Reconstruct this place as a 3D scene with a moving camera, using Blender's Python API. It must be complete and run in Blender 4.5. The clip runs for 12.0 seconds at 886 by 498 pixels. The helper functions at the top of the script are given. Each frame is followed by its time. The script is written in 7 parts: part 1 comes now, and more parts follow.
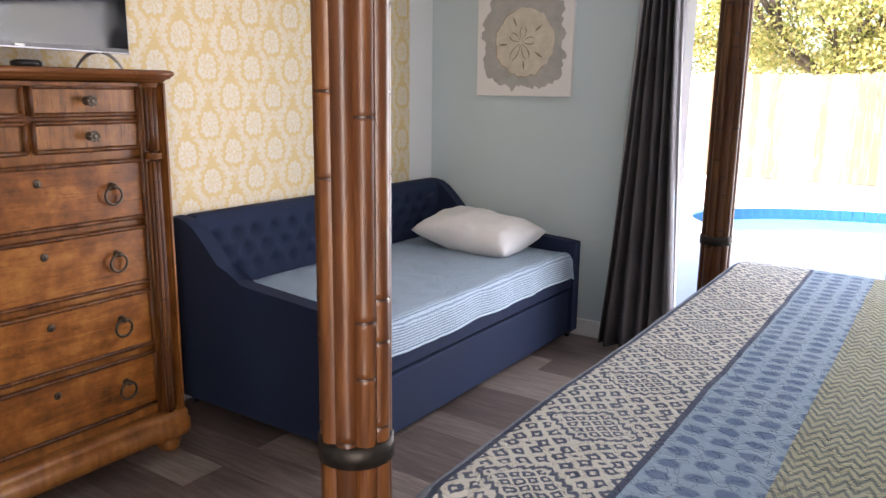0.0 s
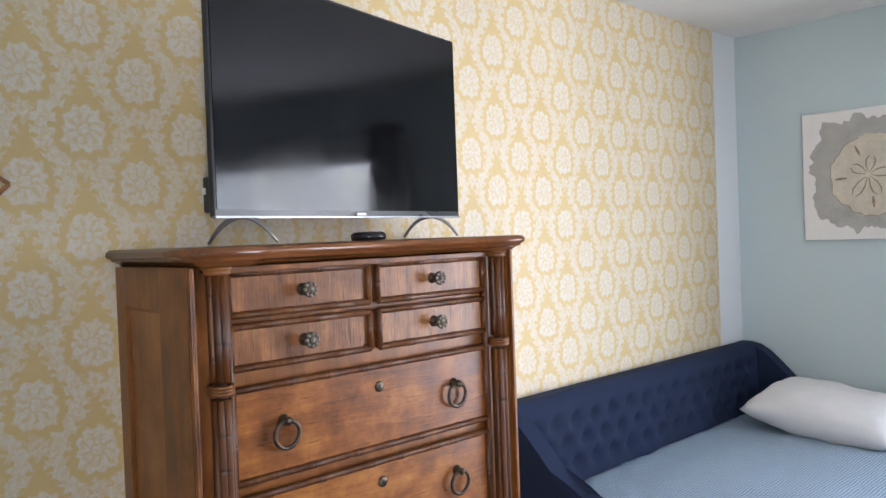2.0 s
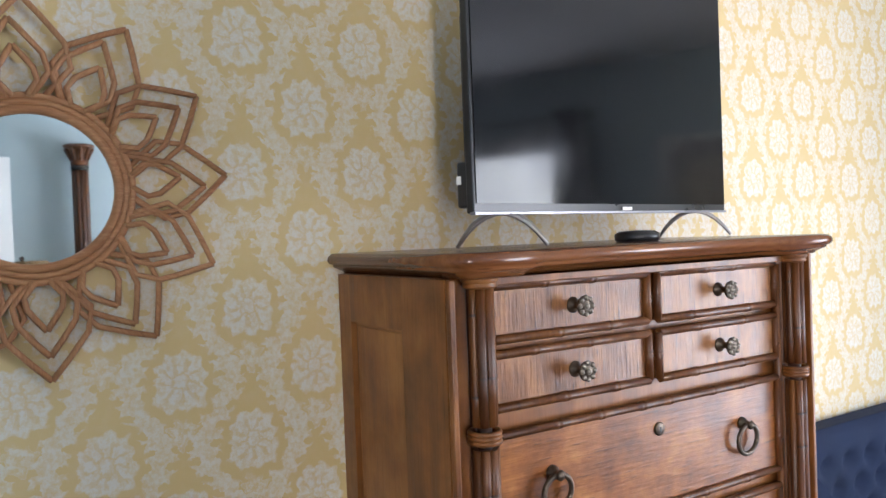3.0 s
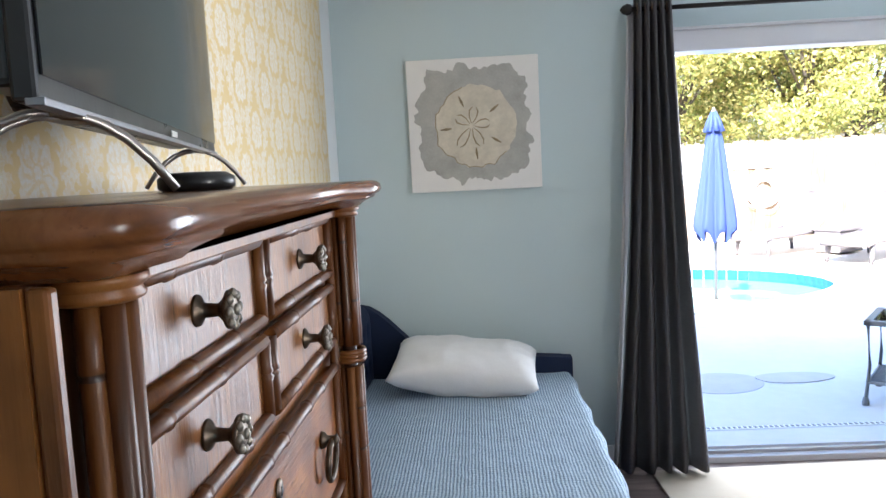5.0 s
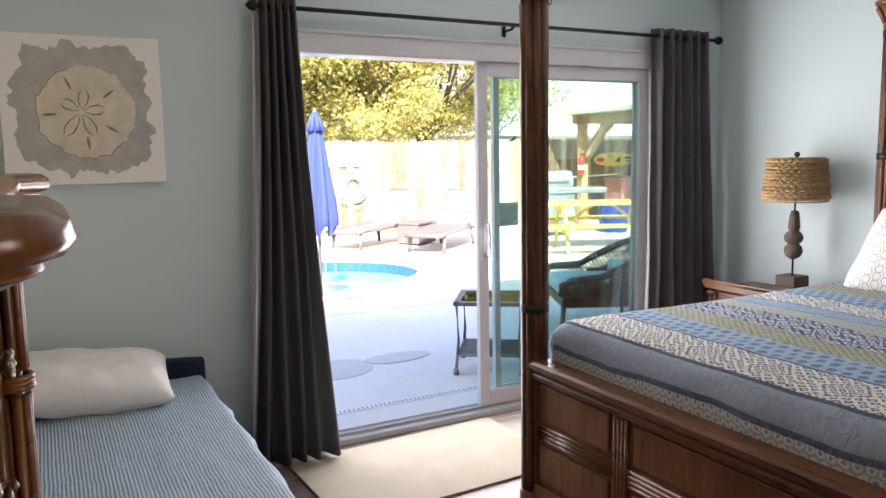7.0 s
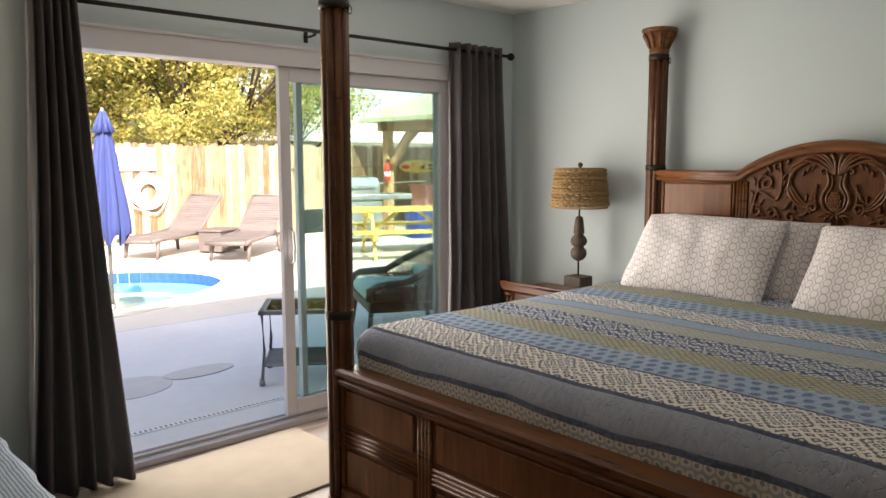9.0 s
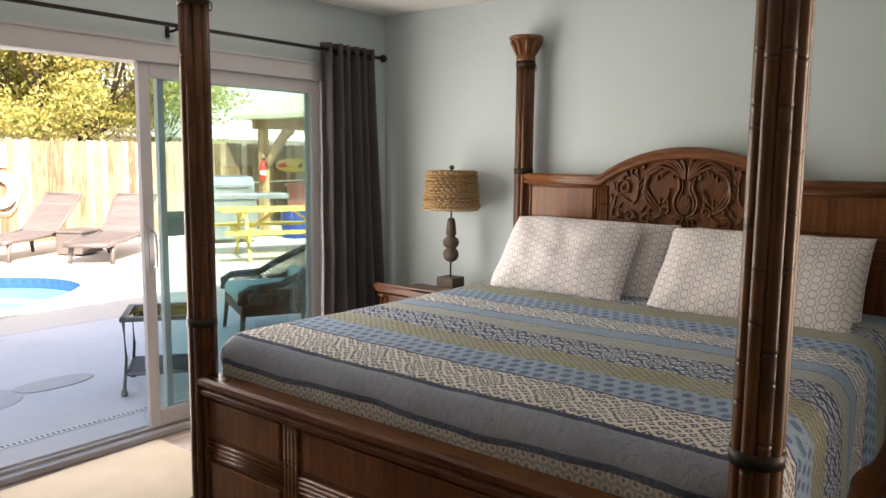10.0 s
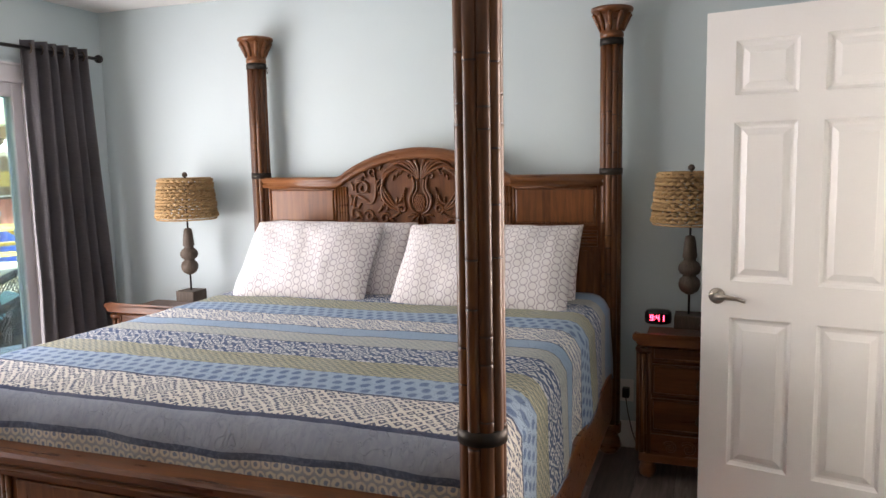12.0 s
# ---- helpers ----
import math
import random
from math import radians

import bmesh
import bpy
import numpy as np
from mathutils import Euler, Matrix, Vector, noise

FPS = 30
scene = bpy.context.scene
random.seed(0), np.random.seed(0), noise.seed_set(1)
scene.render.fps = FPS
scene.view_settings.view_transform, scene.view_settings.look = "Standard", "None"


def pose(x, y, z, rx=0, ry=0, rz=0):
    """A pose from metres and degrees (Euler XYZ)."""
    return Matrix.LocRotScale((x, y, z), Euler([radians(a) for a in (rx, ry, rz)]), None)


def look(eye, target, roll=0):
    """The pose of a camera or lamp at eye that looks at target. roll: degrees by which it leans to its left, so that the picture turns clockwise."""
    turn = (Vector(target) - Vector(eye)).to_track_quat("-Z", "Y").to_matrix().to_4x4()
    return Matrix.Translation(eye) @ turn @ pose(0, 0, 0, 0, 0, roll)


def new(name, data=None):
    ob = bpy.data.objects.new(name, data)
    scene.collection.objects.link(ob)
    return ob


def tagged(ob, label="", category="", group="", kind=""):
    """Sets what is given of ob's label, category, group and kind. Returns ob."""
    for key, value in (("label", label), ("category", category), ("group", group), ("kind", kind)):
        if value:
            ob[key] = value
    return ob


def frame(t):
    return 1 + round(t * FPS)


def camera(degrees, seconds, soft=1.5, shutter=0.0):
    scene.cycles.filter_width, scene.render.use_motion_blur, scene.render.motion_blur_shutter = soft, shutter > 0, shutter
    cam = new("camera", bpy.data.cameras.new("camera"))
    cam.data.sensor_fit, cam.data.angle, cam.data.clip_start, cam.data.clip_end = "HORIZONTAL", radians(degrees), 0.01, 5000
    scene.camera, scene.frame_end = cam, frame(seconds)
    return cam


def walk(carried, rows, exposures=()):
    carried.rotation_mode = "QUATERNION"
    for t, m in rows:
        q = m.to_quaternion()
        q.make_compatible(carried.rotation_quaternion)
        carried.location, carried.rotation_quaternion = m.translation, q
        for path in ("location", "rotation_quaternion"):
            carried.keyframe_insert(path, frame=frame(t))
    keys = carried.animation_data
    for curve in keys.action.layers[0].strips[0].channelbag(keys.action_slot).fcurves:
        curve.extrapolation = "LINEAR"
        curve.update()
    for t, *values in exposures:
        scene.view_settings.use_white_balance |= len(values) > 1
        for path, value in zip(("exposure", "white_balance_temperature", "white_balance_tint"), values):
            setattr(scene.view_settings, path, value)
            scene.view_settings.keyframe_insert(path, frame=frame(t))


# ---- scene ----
cam = camera(60.9, 12.0)
PATH = [
    (0, (-0.064, 0.04, 1.395), (-1.163, 1.659, 0.983), 0.7),
    (0.5, (-0.272, 0.106, 1.428), (-1.606, 1.554, 1.078), 0.0),
    (1, (-0.469, 0.123, 1.439), (-1.93, 1.476, 1.256), -0.1),
    (1.5, (-0.698, 0.121, 1.474), (-2.123, 1.523, 1.431), -1.8),
    (2, (-0.969, 0.144, 1.458), (-2.444, 1.495, 1.422), -2.1),
    (2.5, (-1.251, 0.154, 1.48), (-2.939, 1.226, 1.458), -2.5),
    (2.7, (-1.325, 0.15, 1.48), (-3.05, 1.161, 1.45), -2.1),
    (4.3, (-1.995, 0.32, 1.462), (-2.806, 2.143, 1.319), -2.2),
    (4.5, (-2.052, 0.35, 1.45), (-2.654, 2.25, 1.289), -2.1),
    (5, (-2.209, 0.414, 1.459), (-2.299, 2.402, 1.257), -2.9),
    (5.5, (-2.255, 0.473, 1.454), (-1.976, 2.436, 1.192), -1.5),
    (6, (-2.316, 0.49, 1.467), (-1.796, 2.402, 1.199), -1.5),
    (6.5, (-2.39, 0.477, 1.469), (-1.649, 2.316, 1.21), -1.2),
    (7, (-2.382, 0.461, 1.47), (-1.451, 2.214, 1.219), -1.0),
    (7.2, (-2.379, 0.461, 1.484), (-1.385, 2.178, 1.229), -0.8),
    (9, (-2.377, 0.438, 1.475), (-1.034, 1.901, 1.235), -0.1),
    (9.5, (-2.347, 0.415, 1.493), (-0.902, 1.775, 1.247), 0.1),
    (10, (-2.342, 0.404, 1.492), (-0.786, 1.636, 1.251), 0.6),
    (10.5, (-2.311, 0.391, 1.481), (-0.648, 1.477, 1.244), 0.6),
    (11, (-2.299, 0.373, 1.48), (-0.554, 1.32, 1.24), 0.2),
    (11.5, (-2.3, 0.354, 1.488), (-0.487, 1.162, 1.246), -0.6),
    (12, (-2.302, 0.349, 1.487), (-0.434, 1.024, 1.253), -1.1),
]
EXPOSURES = [(0.0, 2.75, 6150, 19), (0.5, 2.95, 6300, 20), (1.0, 3.15, 5900, 16), (1.5, 3.02, 5600, 14), (2.7, 3.25, 5500, 14), (4.4, 3.4, 5450, 9), (5.0, 3.0, 5550, 10), (5.5, 2.8, 5900, 14), (6.5, 2.6, 6300, 16), (7.2, 2.5, 6550, 16), (9.0, 2.05, 7450, 16), (10.2, 2.25, 7250, 17), (11.0, 2.75, 6850, 19), (12.0, 2.85, 6600, 20)]
walk(cam, [(t, look(eye, target, roll)) for t, eye, target, roll in PATH], EXPOSURES)
DOOR_W, FILL_W = 17.0, 7.5
TV_X, TV_Y, TV_YAW, TV_W, TV_H = -2.574, 1.325, 12.8, 0.940, 0.548

# ---- world, sun and light ----
world = bpy.data.worlds.new("sky")
scene.world = world
world.use_nodes = True
wn = world.node_tree
sky = wn.nodes.new("ShaderNodeTexSky")
sky.sky_type = 'NISHITA'
sky.sun_disc = False
sky.dust_density = 2.2           # hazy, whitish sky
SUN_EL, SUN_AZ = 38.0, 205.0          # degrees; azimuth clockwise from +y
sky.sun_elevation = radians(SUN_EL)
sky.sun_rotation = radians(SUN_AZ)
wn.links.new(sky.outputs[0], wn.nodes["Background"].inputs[0])
wn.nodes["Background"].inputs[1].default_value = 0.15
sun_data = bpy.data.lights.new("sun", 'SUN')
sun_data.energy, sun_data.angle, sun_data.color = 4.2, radians(0.5), (1.0, 0.94, 0.85)
sun = new("sun", sun_data)
az, el = radians(SUN_AZ), radians(SUN_EL)
to_sun = Vector((math.sin(az) * math.cos(el), math.cos(az) * math.cos(el), math.sin(el)))
sun.matrix_world = look((0, 0, 20), Vector((0, 0, 20)) - to_sun)
# daylight of sky and sunlit deck that enters through the open door
sl = bpy.data.lights.new("door_daylight", 'AREA')
sl.shape, sl.size, sl.size_y, sl.energy, sl.color = 'RECTANGLE', 2.2, 1.85, DOOR_W, (1.0, 0.975, 0.94)
slo = new("door_daylight", sl)
slo.matrix_world = look((-0.19, 3.965, 1.02), (-0.19, 1.0, 1.02))
# added fill lamp in the unseen hall, brightens the dresser and west wall
hl = bpy.data.lights.new("hall_fill", 'AREA')
hl.shape, hl.size, hl.size_y, hl.energy, hl.color, hl.spread = 'RECTANGLE', 1.15, 1.7, FILL_W, (1.0, 0.88, 0.74), radians(78)
hlo = new("hall_fill", hl)
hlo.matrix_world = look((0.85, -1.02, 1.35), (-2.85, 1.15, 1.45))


# ---- material tools ----
class N:
    """A socket with arithmetic."""
    def __init__(self, m, s):
        self.m, self.s = m, s

    def op(self, kind, *others, clamp=False):
        n = self.m.nodes.new("ShaderNodeMath")
        n.operation, n.use_clamp = kind, clamp
        for i, o in enumerate((self, *others)):
            if isinstance(o, N):
                self.m.links.new(o.s, n.inputs[i])
            else:
                n.inputs[i].default_value = o
        return N(self.m, n.outputs[0])

    def __add__(self, o): return self.op('ADD', o)
    def __radd__(self, o): return self.op('ADD', o)
    def __sub__(self, o): return self.op('SUBTRACT', o)
    def __rsub__(self, o): return (self * -1) + o
    def __mul__(self, o): return self.op('MULTIPLY', o)
    def __rmul__(self, o): return self.op('MULTIPLY', o)
    def __truediv__(self, o): return self.op('DIVIDE', o)
    def fract(self): return self.op('FRACT')
    def floor(self): return self.op('FLOOR')
    def mod(self, o): return self.op('FLOORED_MODULO', o)
    def sin(self): return self.op('SINE')
    def cos(self): return self.op('COSINE')
    def abs(self): return self.op('ABSOLUTE')
    def sqrt(self): return self.op('SQRT')
    def mini(self, o): return self.op('MINIMUM', o)
    def maxi(self, o): return self.op('MAXIMUM', o)
    def atan2(self, o): return self.op('ARCTAN2', o)
    def step(self, lo, hi):
        """0 below lo, 1 above hi, smooth between."""
        n = self.m.nodes.new("ShaderNodeMapRange")
        n.interpolation_type = 'SMOOTHSTEP'
        self.m.links.new(self.s, n.inputs[0])
        n.inputs[1].default_value, n.inputs[2].default_value = lo, hi
        return N(self.m, n.outputs[0])


class Mat:
    def __init__(self, name, rough=0.6, metal=0.0, spec=0.5):
        self.mat = bpy.data.materials.new(name)
        self.mat.use_nodes = True
        self.nt = self.mat.node_tree
        self.b = self.nt.nodes["Principled BSDF"]
        self.b.inputs["Roughness"].default_value = rough
        self.b.inputs["Metallic"].default_value = metal
        self.b.inputs["Specular IOR Level"].default_value = spec
        self.tc = self.nt.nodes.new("ShaderNodeTexCoord")

    def coords(self, what="Object"):
        s = self.nt.nodes.new("ShaderNodeSeparateXYZ")
        self.nt.links.new(self.tc.outputs[what], s.inputs[0])
        return [N(self.nt, s.outputs[i]) for i in range(3)]

    def vec(self, x, y, z=0.0):
        c = self.nt.nodes.new("ShaderNodeCombineXYZ")
        for i, v in enumerate((x, y, z)):
            if isinstance(v, N):
                self.nt.links.new(v.s, c.inputs[i])
            else:
                c.inputs[i].default_value = v
        return c.outputs[0]

    def noise(self, scale, detail=4.0, rough=0.55, stretch=(1, 1, 1), what="Object", vector=None, dist=0.0):
        n = self.nt.nodes.new("ShaderNodeTexNoise")
        mp = self.nt.nodes.new("ShaderNodeMapping")
        mp.inputs["Scale"].default_value = stretch
        self.nt.links.new(vector if vector else self.tc.outputs[what], mp.inputs[0])
        self.nt.links.new(mp.outputs[0], n.inputs[0])
        n.inputs["Scale"].default_value, n.inputs["Detail"].default_value = scale, detail
        n.inputs["Roughness"].default_value, n.inputs["Distortion"].default_value = rough, dist
        return N(self.nt, n.outputs[0])

    def random(self):
        n = self.nt.nodes.new("ShaderNodeObjectInfo")
        return N(self.nt, n.outputs["Random"])

    def shifted(self):
        """Object coordinates moved by a random amount for each object, so that alike pieces differ."""
        n = self.nt.nodes.new("ShaderNodeVectorMath")
        self.nt.links.new(self.tc.outputs["Object"], n.inputs[0])
        r = self.random() * 37.0
        self.nt.links.new(self.vec(r, r * 1.7, r * 0.6), n.inputs[1])
        return n.outputs[0]

    def island(self):
        n = self.nt.nodes.new("ShaderNodeNewGeometry")
        return N(self.nt, n.outputs["Random Per Island"])

    def ramp(self, fac, *stops):
        r = self.nt.nodes.new("ShaderNodeValToRGB")
        els = r.color_ramp.elements
        while len(els) < len(stops):
            els.new(0.5)
        for e, (p, c) in zip(els, stops):
            e.position, e.color = p, (*c, 1)
        self.nt.links.new(fac.s, r.inputs[0])
        return r.outputs[0]

    def mix(self, fac, a, b, mode='MIX'):
        n = self.nt.nodes.new("ShaderNodeMix")
        n.data_type, n.blend_type = 'RGBA', mode
        if isinstance(fac, N):
            self.nt.links.new(fac.s, n.inputs[0])
        else:
            n.inputs[0].default_value = fac
        for i, v in ((6, a), (7, b)):
            if isinstance(v, tuple):
                n.inputs[i].default_value = (*v, 1)
            else:
                self.nt.links.new(v, n.inputs[i])
        return n.outputs[2]

    def color(self, c):
        if isinstance(c, tuple):
            self.b.inputs["Base Color"].default_value = (*c, 1)
        else:
            self.nt.links.new(c, self.b.inputs["Base Color"])
        return self

    def rough(self, n):
        self.nt.links.new(n.s, self.b.inputs["Roughness"])
        return self

    def bump(self, h, strength=0.3, dist=0.01):
        n = self.nt.nodes.new("ShaderNodeBump")
        n.inputs["Strength"].default_value, n.inputs["Distance"].default_value = strength, dist
        self.nt.links.new(h.s, n.inputs["Height"])
        self.nt.links.new(n.outputs[0], self.b.inputs["Normal"])
        return self


def plain(name, c, rough=0.6, metal=0.0, vary=0.12, scale=8.0, bump=0.1, fine=120.0, spec=0.5):
    """A surface of one colour with stains and grain at two scales."""
    m = Mat(name, rough, metal, spec)
    big, small = m.noise(scale, 4), m.noise(fine, 3)
    lo = tuple(v * (1 - vary) for v in c)
    hi = tuple(min(1, v * (1 + vary)) for v in c)
    m.color(m.ramp(big * 0.7 + small * 0.3, (0.3, lo), (0.7, hi)))
    m.rough((big - 0.5) * 0.25 + rough)
    if bump:
        m.bump(small * 0.6 + big * 0.4, bump, 0.004)
    return m.mat


def wood(name, dark, mid, light, rough=0.35, axis=2, scale=9.0, bump=0.25, worn=0.5, differ=0.10, fleck=0.62, blotch=0.35, patch=3.0):
    """Stained wood with grain along an axis and dark worn flecks."""
    m = Mat(name, rough, spec=0.4)
    st = [7.0, 7.0, 7.0]
    st[axis] = 0.6
    sh = m.shifted()
    g = m.noise(scale, 6, 0.6, tuple(st), dist=0.6, vector=sh)
    b = m.noise(patch, 4, 0.6, vector=sh)
    st2 = [40.0, 40.0, 40.0]
    st2[axis] = 3.0
    f = m.noise(4.0, 3, 0.7, tuple(st2), vector=sh)
    c = m.ramp(g * (1.0 - blotch) + b * blotch + (m.random() - 0.5) * differ, (0.30, dark), (0.5, mid), (0.70, light))
    c = m.mix(f.step(fleck, fleck + 0.12) * worn, c, tuple(v * 0.35 for v in dark))
    m.color(c)
    m.rough(g * 0.25 + (rough - 0.10))
    m.bump(g * 0.5 + f * 0.5, bump, 0.003)
    return m.mat


# ---- materials ----
wall_blue = plain("blue_grey_wall_paint", (0.50, 0.585, 0.60), 0.62, vary=0.03, scale=1.2, bump=0.18, fine=160)
wall_white = plain("white_wall_paint", (0.72, 0.74, 0.75), 0.6, vary=0.03, scale=1.5, bump=0.15, fine=160)
ceiling_paint = plain("ceiling_paint", (0.78, 0.77, 0.75), 0.8, vary=0.04, scale=6, bump=0.6, fine=55)
trim_white = plain("white_trim_paint", (0.80, 0.79, 0.77), 0.35, vary=0.02, scale=3, bump=0.04)
vinyl_white = plain("white_vinyl_frame", (0.58, 0.57, 0.585), 0.35, vary=0.03, scale=4, bump=0.03)
black_metal = plain("black_metal", (0.02, 0.018, 0.017), 0.4, 0.6, vary=0.2, bump=0.05)
gunmetal_light = plain("grey_track_metal", (0.40, 0.39, 0.39), 0.4, 0.5, vary=0.1, bump=0.03)
bronze = plain("aged_bronze", (0.10, 0.078, 0.058), 0.38, 0.85, vary=0.35, scale=60, bump=0.15)
band_metal = plain("dark_band_metal", (0.030, 0.025, 0.021), 0.48, 0.7, vary=0.3, scale=40, bump=0.1)
pewter = plain("antique_pewter", (0.24, 0.215, 0.18), 0.42, 0.9, vary=0.3, scale=90, bump=0.1)
nickel = plain("brushed_nickel", (0.42, 0.38, 0.33), 0.28, 1.0, vary=0.08, bump=0.04)
black_plastic = plain("black_plastic", (0.013, 0.013, 0.014), 0.3, vary=0.15, bump=0.05)
silver_bezel = plain("silver_bezel", (0.30, 0.30, 0.32), 0.36, 0.9, vary=0.05, bump=0.02)
cane_wood = wood("bamboo_cane", (0.026, 0.0085, 0.003), (0.085, 0.028, 0.0065), (0.185, 0.072, 0.016), 0.36, 2, 7.0, 0.2, 0.6)
cane_node = plain("bamboo_node", (0.030, 0.011, 0.005), 0.4, vary=0.3, scale=80, bump=0.2)
bed_wood = wood("bed_panel_wood_upright", (0.055, 0.018, 0.006), (0.140, 0.049, 0.015), (0.23, 0.092, 0.030), 0.3, 2, 6.0, 0.2, 0.5)
ns_wood = wood("nightstand_wood", (0.045, 0.014, 0.005), (0.105, 0.035, 0.011), (0.175, 0.065, 0.022), 0.28, 1, 5.0, 0.15, 0.5)
bed_rail_wood = wood("bed_rail_wood", (0.060, 0.019, 0.006), (0.140, 0.050, 0.015), (0.22, 0.085, 0.028), 0.28, 1, 6.0, 0.15, 0.4)
dresser_wood = wood("dresser_side_wood", (0.055, 0.017, 0.004), (0.195, 0.072, 0.016), (0.34, 0.15, 0.038), 0.34, 2, 3.6, 0.3, 0.45, fleck=0.62, blotch=0.6, patch=7.0)
dresser_face = wood("dresser_drawer_wood", (0.045, 0.0130, 0.003), (0.205, 0.070, 0.013), (0.40, 0.170, 0.038), 0.34, 1, 4.0, 0.5, 0.6, fleck=0.58, blotch=0.62, patch=11.0)
dresser_reed = wood("split_reed_drawer_wood", (0.070, 0.025, 0.008), (0.18, 0.073, 0.022), (0.34, 0.155, 0.050), 0.30, 2, 6.0, 0.5, 0.8, fleck=0.56, blotch=0.5, patch=16.0)
dresser_top = wood("dresser_top_wood", (0.075, 0.025, 0.008), (0.16, 0.058, 0.018), (0.26, 0.105, 0.034), 0.2, 1, 5.0, 0.1, 0.4)
navy = plain("navy_upholstery", (0.013, 0.0215, 0.052), 0.85, vary=0.14, scale=5, bump=0.5, fine=400, spec=0.25)
rug_beige = plain("beige_rug_pile", (0.33, 0.29, 0.235), 0.95, vary=0.10, scale=5, bump=0.9, fine=260, spec=0.1)
coral_rug = plain("coral_rug", (0.45, 0.10, 0.06), 0.95, vary=0.25, scale=20, bump=0.7, fine=250, spec=0.1)
rattan = wood("rattan_strip", (0.22, 0.095, 0.035), (0.36, 0.17, 0.07), (0.48, 0.26, 0.12), 0.45, 1, 30.0, 0.2, 0.3)
lamp_wood = wood("carved_lamp_wood", (0.035, 0.025, 0.018), (0.075, 0.055, 0.040), (0.125, 0.097, 0.072), 0.6, 2, 20.0, 0.4, 0.5)
seagrass = wood("woven_seagrass", (0.13, 0.076, 0.030), (0.32, 0.20, 0.085), (0.50, 0.35, 0.175), 0.75, 0, 60.0, 0.8, 0.5)
pillow_white = plain("white_cotton", (0.76, 0.75, 0.75), 0.85, vary=0.03, scale=9, bump=0.35, fine=60, spec=0.2)
red_led = Mat("red_led_digits", 0.5)
red_led.color((0.4, 0.0, 0.01))
red_led.b.inputs["Emission Color"].default_value = (1.0, 0.03, 0.06, 1)
red_led.b.inputs["Emission Strength"].default_value = 2.5
red_led = red_led.mat
screen = plain("tv_screen", (0.004, 0.004, 0.005), 0.09, vary=0.1, bump=0.0, spec=0.30)


def make_curtain():
    m = Mat("slate_curtain_cloth", 0.75, spec=0.25)
    x, y, z = m.coords()
    slub = m.noise(5.0, 4, 0.75, (5, 5, 46))
    big = m.noise(4.0, 3)
    m.color(m.ramp(slub * 0.6 + big * 0.4, (0.3, (0.062, 0.058, 0.063)), (0.7, (0.135, 0.128, 0.134))))
    m.bump(slub, 0.5, 0.004)
    t = m.nt.nodes.new("ShaderNodeBsdfTranslucent")
    t.inputs[0].default_value = (0.25, 0.255, 0.25, 1)
    mx = m.nt.nodes.new("ShaderNodeMixShader")
    mx.inputs[0].default_value = 0.26
    m.nt.links.new(m.b.outputs[0], mx.inputs[1])
    m.nt.links.new(t.outputs[0], mx.inputs[2])
    m.nt.links.new(mx.outputs[0], m.nt.nodes["Material Output"].inputs[0])
    return m.mat


curtain_cloth = make_curtain()


lining_cloth = plain("pale_curtain_lining", (0.46, 0.45, 0.46), 0.85, vary=0.06, scale=6, bump=0.3, fine=200, spec=0.2)


def make_glass(name, tint, ior=1.45):
    m = Mat(name, 0.0)
    g = m.nt.nodes.new("ShaderNodeBsdfGlossy")
    g.inputs["Roughness"].default_value = 0.01
    t = m.nt.nodes.new("ShaderNodeBsdfTransparent")
    t.inputs[0].default_value = (*tint, 1)
    fr = m.nt.nodes.new("ShaderNodeFresnel")
    fr.inputs[0].default_value = ior
    mx = m.nt.nodes.new("ShaderNodeMixShader")
    m.nt.links.new(fr.outputs[0], mx.inputs[0])
    m.nt.links.new(t.outputs[0], mx.inputs[1])
    m.nt.links.new(g.outputs[0], mx.inputs[2])
    m.nt.links.new(mx.outputs[0], m.nt.nodes["Material Output"].inputs[0])
    return m.mat


door_glass = make_glass("door_glass", (0.84, 0.93, 0.91))
table_glass = make_glass("table_glass", (0.93, 0.96, 0.95), 1.2)
mirror_glass = Mat("mirror_glass", 0.02, 1.0).color((0.88, 0.92, 0.93)).mat


